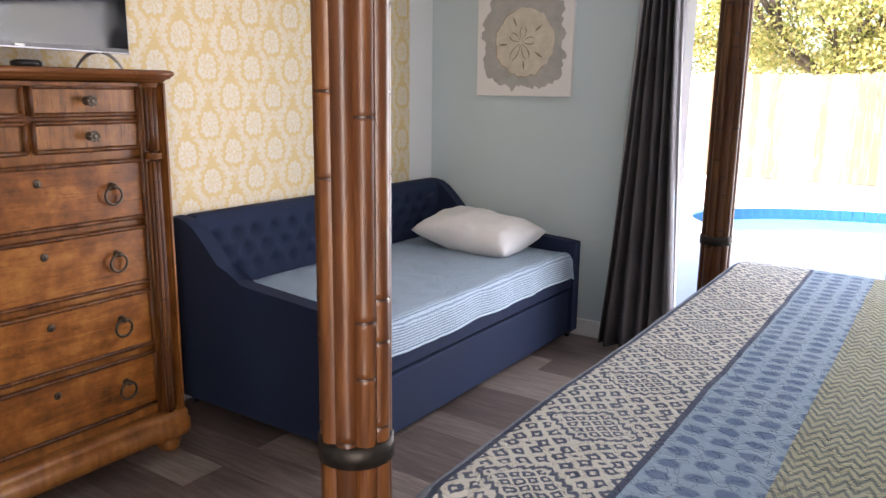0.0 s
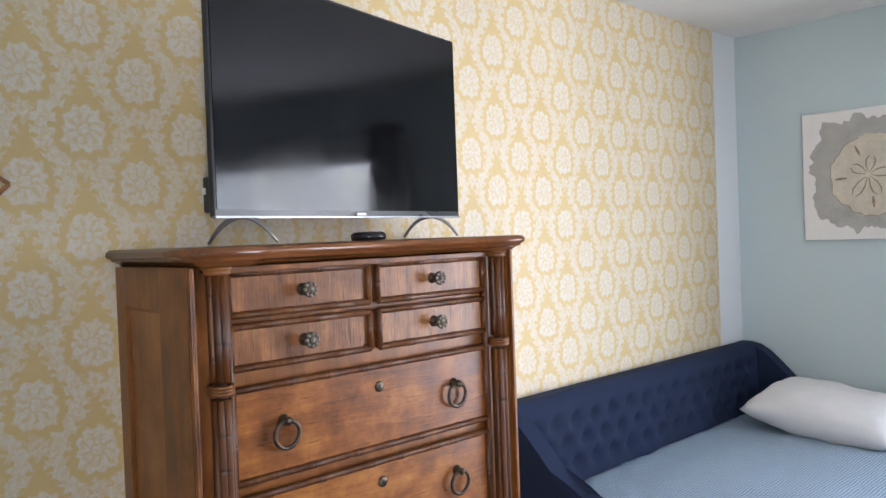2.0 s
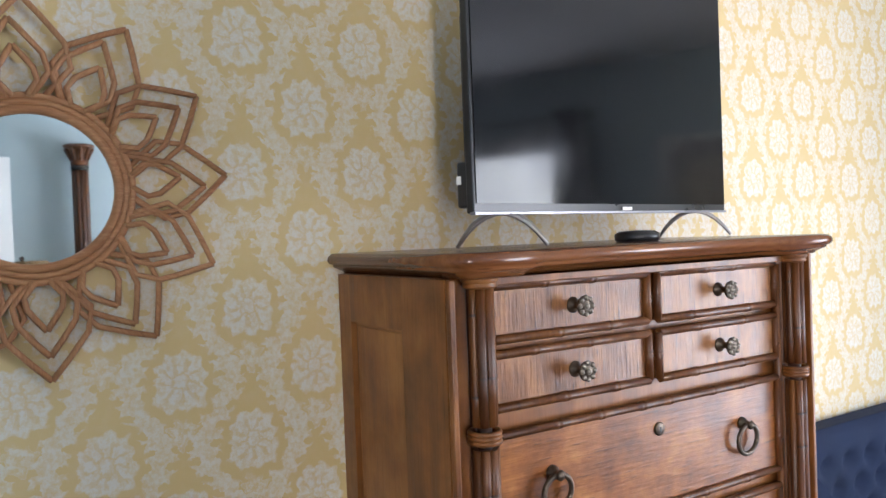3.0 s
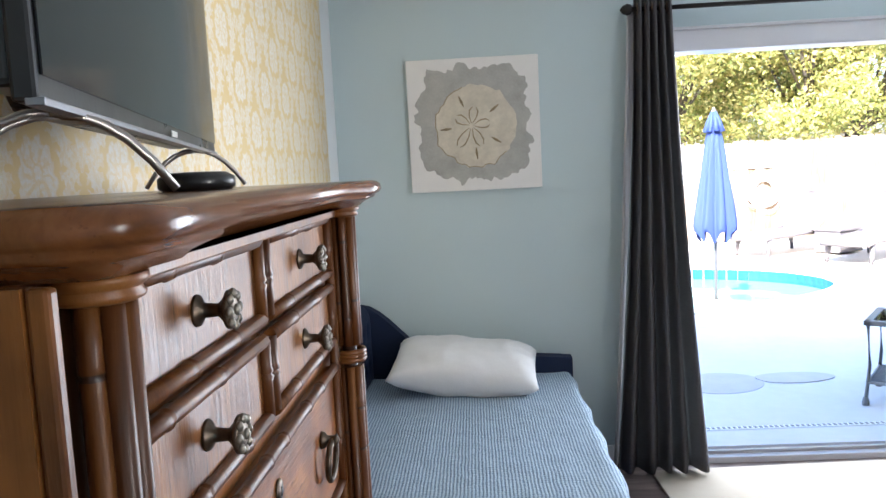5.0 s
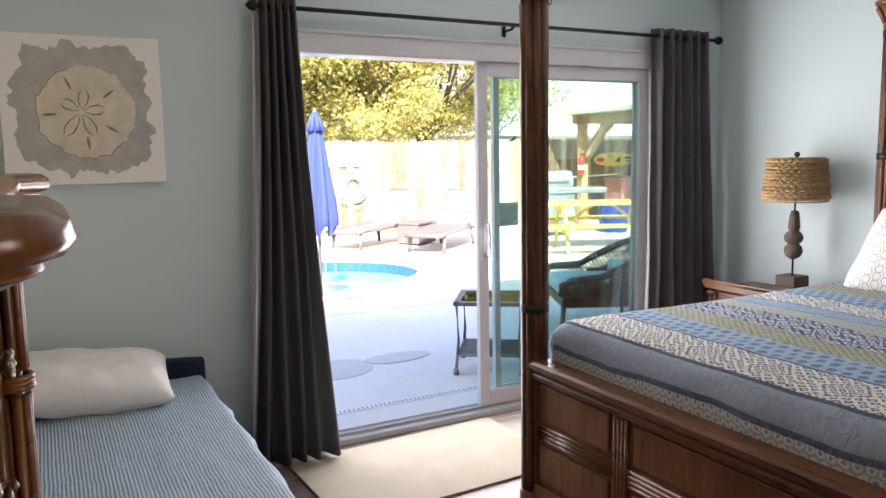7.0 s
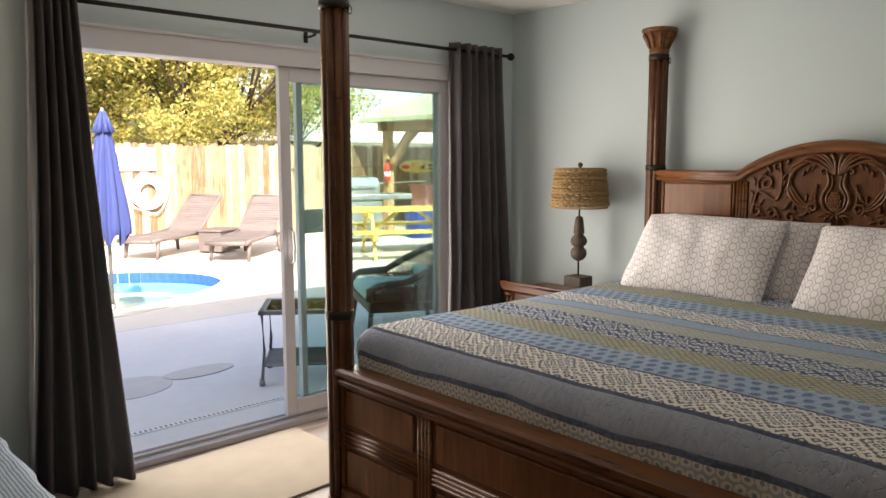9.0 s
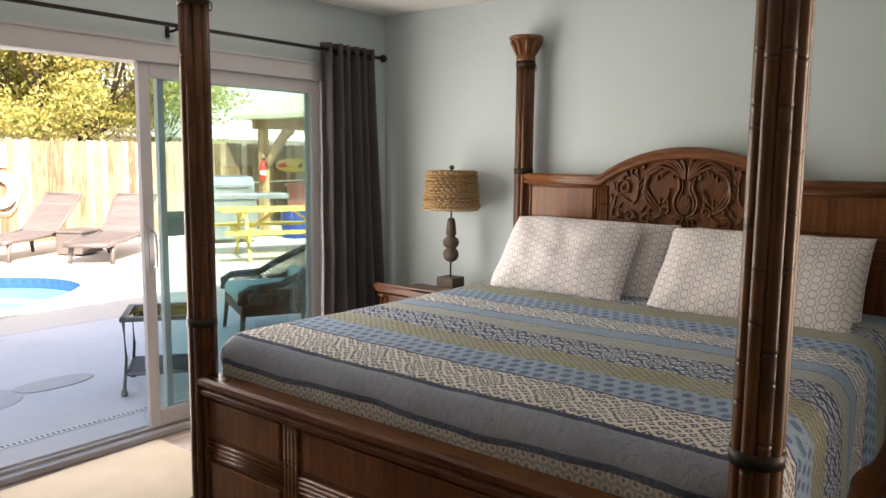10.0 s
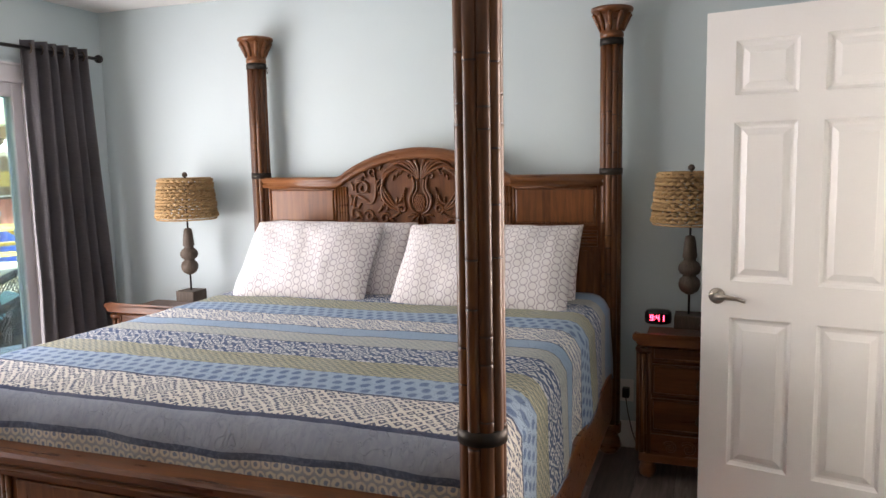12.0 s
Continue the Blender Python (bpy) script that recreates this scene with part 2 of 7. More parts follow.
def make_wallpaper():
    """Yellow and white damask, printed in staggered medallions."""
    m = Mat("yellow_damask_wallpaper", 0.55, spec=0.35)
    x, y, z = m.coords()
    y = y + (m.noise(9.0, 3) - 0.5) * 0.010 + (m.noise(60.0, 3) - 0.5) * 0.022
    z = z + (m.noise(11.0, 3) - 0.5) * 0.010 + (m.noise(53.0, 3) - 0.5) * 0.022
    W, H = 0.257, 0.2535

    def lattice(oy, oz):
        u = ((y / W + oy).fract() - 0.5) * W
        v = ((z / H + oz).fract() - 0.5) * H
        ang = v.atan2(u)
        # a crowned medallion: round below, drawn up to a point, with a leafy edge
        r = (u * u * (1.0 + v * 5.0) + v * v * 0.72).sqrt()
        lobed = r * (1.0 + (ang * 11.0).cos() * 0.07 + (ang * 4.0).cos() * 0.05)
        med = 1.0 - lobed.step(0.044, 0.051)
        veins = ((ang * 9.0 + lobed * 60.0).cos() * 0.5 + 0.5).step(0.62, 0.85) * lobed.step(0.012, 0.018) * (1.0 - lobed.step(0.034, 0.042))
        heart = lobed.step(0.010, 0.012) * (1.0 - lobed.step(0.014, 0.017))
        med = med * (1.0 - veins * 0.6) * (1.0 - heart * 0.6)
        halo = lobed.step(0.048, 0.051) * (1.0 - lobed.step(0.058, 0.066))
        # leafy stems that swing from medallion to medallion, and a bouquet below each one
        swing = (v * (2.0 * math.pi / H)).cos() * (W * 0.105) + W * 0.25
        off = u.abs() - swing
        leaf = ((v * 190.0 + off * 150.0).sin() * 0.5 + 0.5) * 0.026 + 0.007
        stem = 1.0 - (off.abs() / leaf).step(0.75, 1.05)
        low = v + H * 0.36
        fan = (u * u * 1.6 + low * low).sqrt() * (1.0 + (u.atan2(low) * 7.0).cos() * 0.22)
        bouquet = (1.0 - fan.step(0.026, 0.032)) * (1.0 - ((fan * 330.0).sin()).step(0.3, 0.7) * 0.55)
        return med, halo, stem.maxi(bouquet), lobed

    m1, h1, s1, l1 = lattice(0.158, 0.132)
    m2, h2, s2, l2 = lattice(0.658, 0.632)
    leaf = s1.maxi(s2) * (m.noise(95.0, 3).step(0.30, 0.55) * 0.6 + 0.4)
    halo = h1.maxi(h2)
    white = m1.maxi(m2).maxi(leaf * (1.0 - halo) * l1.mini(l2).step(0.052, 0.056) * 0.9)
    white = white * (m.noise(120.0, 4, 0.7).step(0.36, 0.60) * 0.55 + 0.40) + (m.noise(45.0, 4).step(0.40, 0.70)) * 0.06
    fade = m.noise(2.0, 3)
    ground = m.ramp(fade, (0.3, (0.63, 0.48, 0.215)), (0.7, (0.66, 0.51, 0.245)))
    m.color(m.mix(white, ground, (0.70, 0.67, 0.61)))
    m.bump(white * 0.6 + m.noise(400.0, 2) * 0.4, 0.08, 0.002)
    return m.mat


wallpaper = make_wallpaper()


def make_floor_plank():
    m = Mat("grey_brown_vinyl_plank", 0.32)
    g = m.noise(6.0, 6, 0.62, (0.7, 9, 9), dist=0.9, vector=m.shifted())
    b = m.noise(2.2, 3, stretch=(0.6, 2, 1), vector=m.shifted())
    rnd = m.random()
    k = g * 0.70 + b * 0.30 + rnd * 0.26 - 0.13
    m.color(m.ramp(k, (0.25, (0.050, 0.038, 0.035)), (0.45, (0.115, 0.088, 0.078)), (0.62, (0.20, 0.165, 0.145)), (0.82, (0.34, 0.30, 0.265))))
    m.rough(g * 0.2 + 0.24)
    m.bump(g, 0.12, 0.002)
    return m.mat


floor_plank = make_floor_plank()
subfloor = plain("dark_floor_joint", (0.02, 0.017, 0.015), 0.8)


def make_coverlet():
    """Seersucker: thin blue and white stripes across the bed, puckered."""
    m = Mat("blue_white_seersucker", 0.85, spec=0.2)
    u, v, w = m.coords("UV")
    wob = m.noise(14.0, 3, what="UV")
    s = ((u + (wob - 0.5) * 0.007) / 0.0112).fract()
    cross = (((v + (wob - 0.5) * 0.010) / 0.0135).fract() - 0.5).abs()
    line = ((s - 0.5).abs() + (cross - 0.25) * 0.35 + (m.noise(1.0, 2, 0.6, (120, 190, 1), what="UV") - 0.5) * 0.75).step(0.04, 0.28)
    fine = m.noise(260.0, 2, what="UV")
    pale = m.mix(fine.step(0.3, 0.7), (0.33, 0.43, 0.53), (0.48, 0.57, 0.66))
    deep = m.mix(fine.step(0.3, 0.7), (0.11, 0.165, 0.245), (0.22, 0.29, 0.385))
    m.color(m.mix(line, deep, pale))
    puck = m.noise(1.0, 3, 0.6, (75, 55, 1), what="UV")
    m.bump(line * 0.3 + puck * 0.5 + m.noise(9.0, 3, 0.6, dist=1.5, what="UV") * 1.2, 0.9, 0.008)
    return m.mat


coverlet_cloth = make_coverlet()


def make_pillowcase():
    """White cotton with linked grey rings."""
    m = Mat("ring_print_cotton", 0.85, spec=0.2)
    u, v, w = m.coords("UV")
    P = 0.043
    a = ((u / P).fract() - 0.5) * P
    b = ((v / (P * 0.82) + (0.5 * ((u / P).floor().mod(2.0)))).fract() - 0.5) * (P * 0.82)
    r = (a * a + b * b).sqrt()
    ring = r.step(0.0145, 0.0165) * (1.0 - r.step(0.0185, 0.0205))
    m.color(m.mix(ring * 0.85, (0.74, 0.715, 0.71), (0.38, 0.33, 0.37)))
    m.bump(m.noise(7.0, 4, what="UV") * 0.8 + m.noise(300.0, 2, what="UV") * 0.2, 0.5, 0.012)
    return m.mat


pillowcase = make_pillowcase()


def make_quilt():
    """Bands of prints that run across the bed; v: metres from the foot hem, u: metres along the band."""
    m = Mat("banded_print_quilt", 0.9, spec=0.15)
    u, v, w = m.coords("UV")
    u = u + (m.noise(10.0, 3, what="UV") - 0.5) * 0.014 + (m.noise(46.0, 3, what="UV") - 0.5) * 0.017
    v = v + (m.noise(7.0, 3, what="UV") - 0.5) * 0.010
    vv = v + (m.noise(41.0, 3, what="UV") - 0.5) * 0.017
    cream, ink, slate, sky_b, olive, deep = (0.66, 0.645, 0.595), (0.065, 0.083, 0.14), (0.215, 0.26, 0.355), (0.25, 0.36, 0.50), (0.38, 0.37, 0.23), (0.075, 0.10, 0.16)

    def cell(P, Q, v0, shift=0.0):
        row = ((vv - v0) / Q).floor()
        a = ((u / P + row * shift).fract() - 0.5).abs()
        b = (((vv - v0) / Q).fract() - 0.5).abs()
        return a, b

    def diamonds(v0, Q, P, fine):
        """Large stepped diamonds filled with small ones, ringed lozenges between them: 0 where the ink is."""
        a, b = cell(P, Q, v0)
        d = a * 3.1 + b * 2.15 + (((b * 14.0).fract() - 0.5).abs() - 0.25) * 0.22

        def ring(lo, hi):
            return d.step(lo - 0.03, lo + 0.03) * (1.0 - d.step(hi - 0.03, hi + 0.03))

        def lozenges(k, fill, gap):
            p = ((a * (P / Q) + b) * k).fract() - 0.5
            q = ((a * (P / Q) - b) * k).fract() - 0.5
            r = p.abs().maxi(q.abs())
            return (1.0 - r.step(fill, fill + 0.07)) * r.step(gap, gap + 0.06)

        inner = lozenges(fine, 0.34, 0.13) * (1.0 - d.step(0.66, 0.72))
        outer = lozenges(fine * 0.72, 0.30, 0.10) * d.step(1.08, 1.14)
        dark = ring(0.80, 0.94).maxi(inner).maxi(outer)
        return 1.0 - dark

    def spots(v0, Q, P):
        a, b = cell(P, Q, v0, 0.5)
        r = (a * a * 1.0 + b * b * 0.75).sqrt()
        return 1.0 - r.step(0.25, 0.36)

    def keys(v0):
        z1 = (u / 0.030 + ((v / 0.030).fract() - 0.5).abs() * 2.0).fract()
        return (z1 - 0.5).abs().step(0.16, 0.28)

    # (start, kind)
    bands = [(0.00, "lace"), (0.088, "deep"), (0.108, "slate"), (0.166, "line"), (0.180, "diamond"), (0.396, "line"), (0.408, "spots"),
             (0.583, "olive"), (0.730, "floral"), (0.920, "line"), (0.926, "keys"), (1.046, "line"), (1.052, "sky"), (1.155, "line"), (1.163, "diamond2"), (1.345, "line"), (1.353, "spots"),
             (1.530, "olive"), (1.700, "floral"), (1.90, "keys"), (2.03, "sky"), (2.15, "slate")]
    made = {}

    def print_of(kind, v0):
        if kind == "lace":
            a, b = cell(0.032, 0.032, 0.0, 0.5)
            r = (a * a + b * b).sqrt()
            return m.mix(r.step(0.16, 0.24) * (1.0 - r.step(0.40, 0.5) * 0.7), slate, (0.60, 0.57, 0.50))
        if kind == "deep":
            return m.mix(m.noise(80.0, 3, what="UV").step(0.45, 0.65) * 0.35, deep, slate)
        if kind == "slate":
            return m.mix(m.noise(60.0, 3, what="UV").step(0.4, 0.6) * 0.5, (0.28, 0.32, 0.405), (0.35, 0.39, 0.465))
        if kind == "line":
            return m.mix(0.0, ink, ink)
        if kind == "diamond":
            return m.mix(diamonds(0.180, 0.216, 0.240, 7.0), (0.100, 0.118, 0.175), (0.66, 0.64, 0.585))
        if kind == "diamond2":
            return m.mix(diamonds(1.163, 0.182, 0.185, 6.0), (0.13, 0.17, 0.26), cream)
        if kind == "spots":
            return m.mix(spots(v0, 0.052, 0.048), (0.30, 0.40, 0.53), (0.125, 0.19, 0.32))
        if kind == "olive":
            return m.mix(keys(v0), (0.17, 0.19, 0.17), (0.41, 0.40, 0.28))
        if kind == "floral":
            return m.mix(1.0 - diamonds(0.730, 0.190, 0.150, 4.5), (0.070, 0.105, 0.195), (0.55, 0.57, 0.58))
        if kind == "keys":
            return m.mix(keys(v0) * 0.8, (0.30, 0.33, 0.335), (0.47, 0.475, 0.425))
        return m.mix(m.noise(40.0, 3, what="UV") * 0.5, sky_b, (0.31, 0.42, 0.54))

    col = print_of("lace", 0.0)
    for v0, kind in bands[1:]:
        key = kind if kind not in ("spots", "olive", "keys") else kind + str(v0)
        if key not in made:
            made[key] = print_of(kind, v0)
        col = m.mix(v.step(v0 - 0.001, v0 + 0.001), col, made[key])
    wear = m.noise(5.0, 4, what="UV")
    m.color(m.mix(wear.step(0.35, 0.7) * 0.12, col, (0.46, 0.50, 0.54)))
    st = m.noise(1.0, 3, 0.6, (38, 52, 1), what="UV")
    lines = (m.noise(24.0, 2, 0.5, what="UV", dist=1.2) - 0.5).abs().step(0.0, 0.035)
    m.bump(st * 0.5 + lines * 0.5, 0.8, 0.008)
    return m.mat


quilt_cloth = make_quilt()

# outdoor surfaces
concrete = Mat("pool_deck_concrete", 0.85)
_c = concrete
_k = _c.noise(0.8, 5) * 0.6 + _c.noise(12.0, 4) * 0.25 + _c.noise(150.0, 2) * 0.15
_x, _y, _z = _c.coords()
_house = _c.ramp(_k, (0.3, (0.56, 0.535, 0.515)), (0.7, (0.68, 0.655, 0.635)))
_poolside = _c.ramp(_k, (0.3, (0.55, 0.49, 0.41)), (0.7, (0.66, 0.60, 0.51)))     # beige slab round the pool
_joint = 1.0 - ((_y - 7.42).abs()).step(0.004, 0.010)
_c.color(_c.mix(_joint * 0.7, _c.mix(_y.step(7.41, 7.43), _house, _poolside), (0.20, 0.18, 0.16)))
_c.bump(_c.noise(150.0, 2), 0.2, 0.004)
concrete = concrete.mat
# darker concrete colour that stands for shade on the deck
deck_shade = plain("shaded_concrete", (0.47, 0.445, 0.425), 0.6, vary=0.1)
coping_mat = plain("cream_coping", (0.62, 0.57, 0.47), 0.7, vary=0.08, scale=4)
pool_tile = plain("blue_pool_tile", (0.020, 0.075, 0.26), 0.2, vary=0.3, scale=20, bump=0.05)
pool_plaster = plain("pool_plaster", (0.50, 0.70, 0.74), 0.7, vary=0.05)
water = Mat("pool_water", 0.05)
water.color((0.15, 0.50, 0.48)).bump(water.noise(3.0, 3, what="Generated"), 0.25, 0.05)
water = water.mat
fence_wood = wood("weathered_fence_board", (0.13, 0.080, 0.045), (0.255, 0.180, 0.115), (0.37, 0.30, 0.225), 0.85, 2, 4.0, 0.3, 0.6, 0.42, fleck=0.58)
gazebo_wood = wood("cedar_gazebo_wood", (0.24, 0.145, 0.075), (0.36, 0.235, 0.13), (0.46, 0.32, 0.19), 0.8, 2, 4.0, 0.2, 0.3)
gazebo_roof = plain("tan_roof_panel", (0.42, 0.42, 0.30), 0.6, vary=0.06)
yellow_paint = plain("yellow_paint", (0.64, 0.45, 0.095), 0.5, vary=0.14, scale=5, bump=0.15)
wicker_brown = wood("brown_resin_wicker", (0.070, 0.058, 0.056), (0.115, 0.098, 0.096), (0.16, 0.14, 0.138), 0.55, 0, 60.0, 0.6, 0.4)
wicker_dark = wood("dark_resin_wicker", (0.018, 0.014, 0.011), (0.040, 0.031, 0.024), (0.070, 0.056, 0.044), 0.5, 0, 60.0, 0.5, 0.3)
teal_cloth = plain("teal_cushion_cloth", (0.27, 0.43, 0.39), 0.85, vary=0.08, bump=0.4, fine=300)
blue_canvas = plain("blue_canvas", (0.026, 0.044, 0.165), 0.8, vary=0.12, scale=4, bump=0.3, fine=300)
buoy_white = plain("white_buoy_foam", (0.78, 0.76, 0.74), 0.5, vary=0.05)
red_paint = plain("red_enamel", (0.55, 0.03, 0.025), 0.35, vary=0.1)
blue_plastic = plain("blue_plastic", (0.02, 0.07, 0.42), 0.4, vary=0.1)
brick_red = plain("faded_red_cabinet", (0.38, 0.15, 0.12), 0.6, vary=0.12)
steel = plain("grill_steel", (0.36, 0.38, 0.40), 0.35, 0.8, vary=0.1)
gunmetal = plain("gunmetal", (0.34, 0.32, 0.30), 0.34, 0.9, vary=0.1, bump=0.03)
grey_frame = plain("grey_brown_frame_metal", (0.19, 0.18, 0.175), 0.45, 0.4, vary=0.15)
house_white = plain("white_metal_roof", (0.78, 0.78, 0.76), 0.5, vary=0.04)
bark = wood("oak_bark", (0.045, 0.034, 0.026), (0.10, 0.078, 0.058), (0.16, 0.125, 0.095), 0.9, 2, 8.0, 0.8, 0.6)
stucco = plain("house_stucco", (0.55, 0.52, 0.47), 0.9, vary=0.05, bump=0.4, fine=60)


def make_leaves():
    m = Mat("oak_leaves", 0.55, spec=0.3)
    k = m.island() * 0.65 + m.noise(0.5, 3) * 0.45
    c = m.ramp(k, (0.2, (0.16, 0.19, 0.055)), (0.45, (0.36, 0.37, 0.11)), (0.7, (0.56, 0.49, 0.19)), (0.95, (0.68, 0.55, 0.25)))
    m.color(c)
    t = m.nt.nodes.new("ShaderNodeBsdfTranslucent")
    m.nt.links.new(c, t.inputs[0])
    mx = m.nt.nodes.new("ShaderNodeMixShader")
    mx.inputs[0].default_value = 0.55
    m.nt.links.new(m.b.outputs[0], mx.inputs[1])
    m.nt.links.new(t.outputs[0], mx.inputs[2])
    m.nt.links.new(mx.outputs[0], m.nt.nodes["Material Output"].inputs[0])
    return m.mat


leaf_mat = make_leaves()


# ---- mesh tools ----
def mesh_of(name, bm, *mats, smooth=False):
    me = bpy.data.meshes.new(name)
    bmesh.ops.recalc_face_normals(bm, faces=bm.faces)
    if smooth:
        for f in bm.faces:
            f.smooth = True
    bm.to_mesh(me)
    bm.free()
    for mt in mats:
        me.materials.append(mt)
    return me


def part(name, bm, material, parent=None, label="", at=None, smooth=False):
    """A bmesh (or a ready mesh) as one object, under a thing or a part."""
    me = bm if isinstance(bm, bpy.types.Mesh) else mesh_of(name, bm, *(material if isinstance(material, (list, tuple)) else (material,)), smooth=smooth)
    ob = new(name, me)
    if parent:
        ob.parent = parent
    if at is not None:
        ob.matrix_basis = at if isinstance(at, Matrix) else Matrix.Translation(at)
    if label:
        ob["label"] = label
    return ob


def thing(name, label, category, at=(0, 0, 0), group="", kind=""):
    ob = new(name)
    ob.empty_display_size = 0.1
    ob.matrix_basis = at if isinstance(at, Matrix) else Matrix.Translation(at)
    return tagged(ob, label, category, group, kind)


def add_box(bm, x0, x1, y0, y1, z0, z1, bevel=0.0, m=None, mi=0):
    vs = [bm.verts.new((x, y, z)) for x in (x0, x1) for y in (y0, y1) for z in (z0, z1)]
    fs = [bm.faces.new([vs[i] for i in q]) for q in ((0, 1, 3, 2), (4, 6, 7, 5), (0, 4, 5, 1), (2, 3, 7, 6), (0, 2, 6, 4), (1, 5, 7, 3))]
    for f in fs:
        f.material_index = mi
    if bevel:
        es = list({e for f in fs for e in f.edges})
        r = bmesh.ops.bevel(bm, geom=es, offset=bevel, segments=2, affect='EDGES', profile=0.5)
        vs = list({v for f in r["faces"] for v in f.verts} | {v for v in vs if v.is_valid})
    if m is not None:
        bmesh.ops.transform(bm, matrix=m, verts=vs)
    return vs


def box(x0, x1, y0, y1, z0, z1, bevel=0.0, m=None):
    bm = bmesh.new()
    add_box(bm, x0, x1, y0, y1, z0, z1, bevel, m)
    return bm


def add_lathe(bm, profile, n=24, m=None, caps=True):
    """Turns (radius, z) pairs round z."""
    rings = []
    for r, z in profile:
        ring = [bm.verts.new((r * math.cos(2 * math.pi * i / n), r * math.sin(2 * math.pi * i / n), z)) for i in range(n)]
        rings.append(ring)
    for a, b in zip(rings, rings[1:]):
        for i in range(n):
            f = bm.faces.new((a[i], a[(i + 1) % n], b[(i + 1) % n], b[i]))
            f.smooth = True
    if caps:
        bm.faces.new(list(reversed(rings[0])))
        bm.faces.new(rings[-1])
    vs = [v for r in rings for v in r]
    if m is not None:
        bmesh.ops.transform(bm, matrix=m, verts=vs)
    return vs


def lathe(profile, n=24, m=None, caps=True):
    bm = bmesh.new()
    add_lathe(bm, profile, n, m, caps)
    return bm


def add_tube(bm, pts, radius, n=8, closed=False, flat=1.0, up=(0, 0, 1)):
    """A round rod along points; radius a number or a list; flat squashes it along up."""
    pts = [Vector(p) for p in pts]
    k = len(pts)
    rings = []
    for i, p in enumerate(pts):
        a = pts[(i - 1) % k] if closed or i else p
        b = pts[(i + 1) % k] if closed or i < k - 1 else p
        d = (b - a).normalized()
        s = d.cross(Vector(up))
        if s.length < 1e-4:
            s = d.cross(Vector((1, 0, 0.01)))
        s.normalize()
        t = s.cross(d).normalized()
        r = radius[i] if isinstance(radius, (list, tuple)) else radius
        rings.append([bm.verts.new(p + s * (r * math.cos(2 * math.pi * j / n)) + t * (r * flat * math.sin(2 * math.pi * j / n))) for j in range(n)])
    last = k if closed else k - 1
    for i in range(last):
        a, b = rings[i], rings[(i + 1) % k]
        for j in range(n):
            f = bm.faces.new((a[j], a[(j + 1) % n], b[(j + 1) % n], b[j]))
            f.smooth = True
    if not closed:
        bm.faces.new(list(reversed(rings[0])))
        bm.faces.new(rings[-1])
    return bm


def tube(pts, radius, n=8, closed=False, flat=1.0, up=(0, 0, 1)):
    return add_tube(bmesh.new(), pts, radius, n, closed, flat, up)


def add_prism(bm, outline, axis, lo, hi, mi=0):
    """A polygon (pairs) extruded along an axis from lo to hi. axis 0: pairs are (y, z); 1: (x, z); 2: (x, y)."""
    def place(p, h):
        return {0: (h, p[0], p[1]), 1: (p[0], h, p[1]), 2: (p[0], p[1], h)}[axis]
    a = [bm.verts.new(place(p, lo)) for p in outline]
    b = [bm.verts.new(place(p, hi)) for p in outline]
    k = len(outline)
    fs = [bm.faces.new(a), bm.faces.new(list(reversed(b)))]
    fs += [bm.faces.new((a[i], b[i], b[(i + 1) % k], a[(i + 1) % k])) for i in range(k)]
    for f in fs:
        f.material_index = mi
    return bm


def prism(outline, axis, lo, hi):
    return add_prism(bmesh.new(), outline, axis, lo, hi)


def sweep_rect(profile, y0, y1, x0, x1, corner=0.04, steps=6, bulge=None):
    """A moulding profile (out, z) swept round three sides of a rectangle (open at x0), with rounded front corners, capped flat on top."""
    path = [(x0, y0, 0, -1)]
    for k in range(steps + 1):
        a = -math.pi / 2 + math.pi / 2 * k / steps
        path.append((x1 - corner + corner * math.cos(a), y0 + corner + corner * math.sin(a), math.cos(a), math.sin(a)))
    for k in range(steps + 1):
        a = math.pi / 2 * k / steps
        path.append((x1 - corner + corner * math.cos(a), y1 - corner + corner * math.sin(a), math.cos(a), math.sin(a)))
    path.append((x0, y1, 0, 1))
    if bulge:                     # the moulding breaks forward over the corner columns
        xb, yw = bulge
        arc = [(xb - corner + corner * math.cos(a), y0 + corner + corner * math.sin(a), math.cos(a), math.sin(a)) for a in (-math.pi / 2 + math.pi / 2 * k / steps for k in range(steps + 1))]
        half = [(x0, y0, 0, -1)] + arc + [(xb, y0 + yw, 1.0, 0.414), (x1, y0 + yw + xb - x1, 1.0, 0.414)]
        path = half + [(x, y0 + y1 - y, nx, -ny) for x, y, nx, ny in reversed(half)]
    bm = bmesh.new()
    rows = [[bm.verts.new((x + nx * o, y + ny * o, z)) for o, z in profile] for x, y, nx, ny in path]
    for a, b in zip(rows, rows[1:]):
        for i in range(len(profile) - 1):
            f = bm.faces.new((a[i], b[i], b[i + 1], a[i + 1]))
            f.smooth = True
    for j in (0, -1):
        bm.faces.new([r[j] for r in rows])
    bm.faces.new(rows[0] + list(reversed(rows[-1])))
    for e in bm.edges:
        if len(e.link_faces) == 2 and e.calc_face_angle(0.0) > radians(33):
            e.smooth = False
    return bm


def spiral(cx, cy, r0, r1, a0, turns, n=26):
    return [(cx + (r0 + (r1 - r0) * i / n) * math.cos(a0 + turns * 2 * math.pi * i / n),
             cy + (r0 + (r1 - r0) * i / n) * math.sin(a0 + turns * 2 * math.pi * i / n)) for i in range(n + 1)]


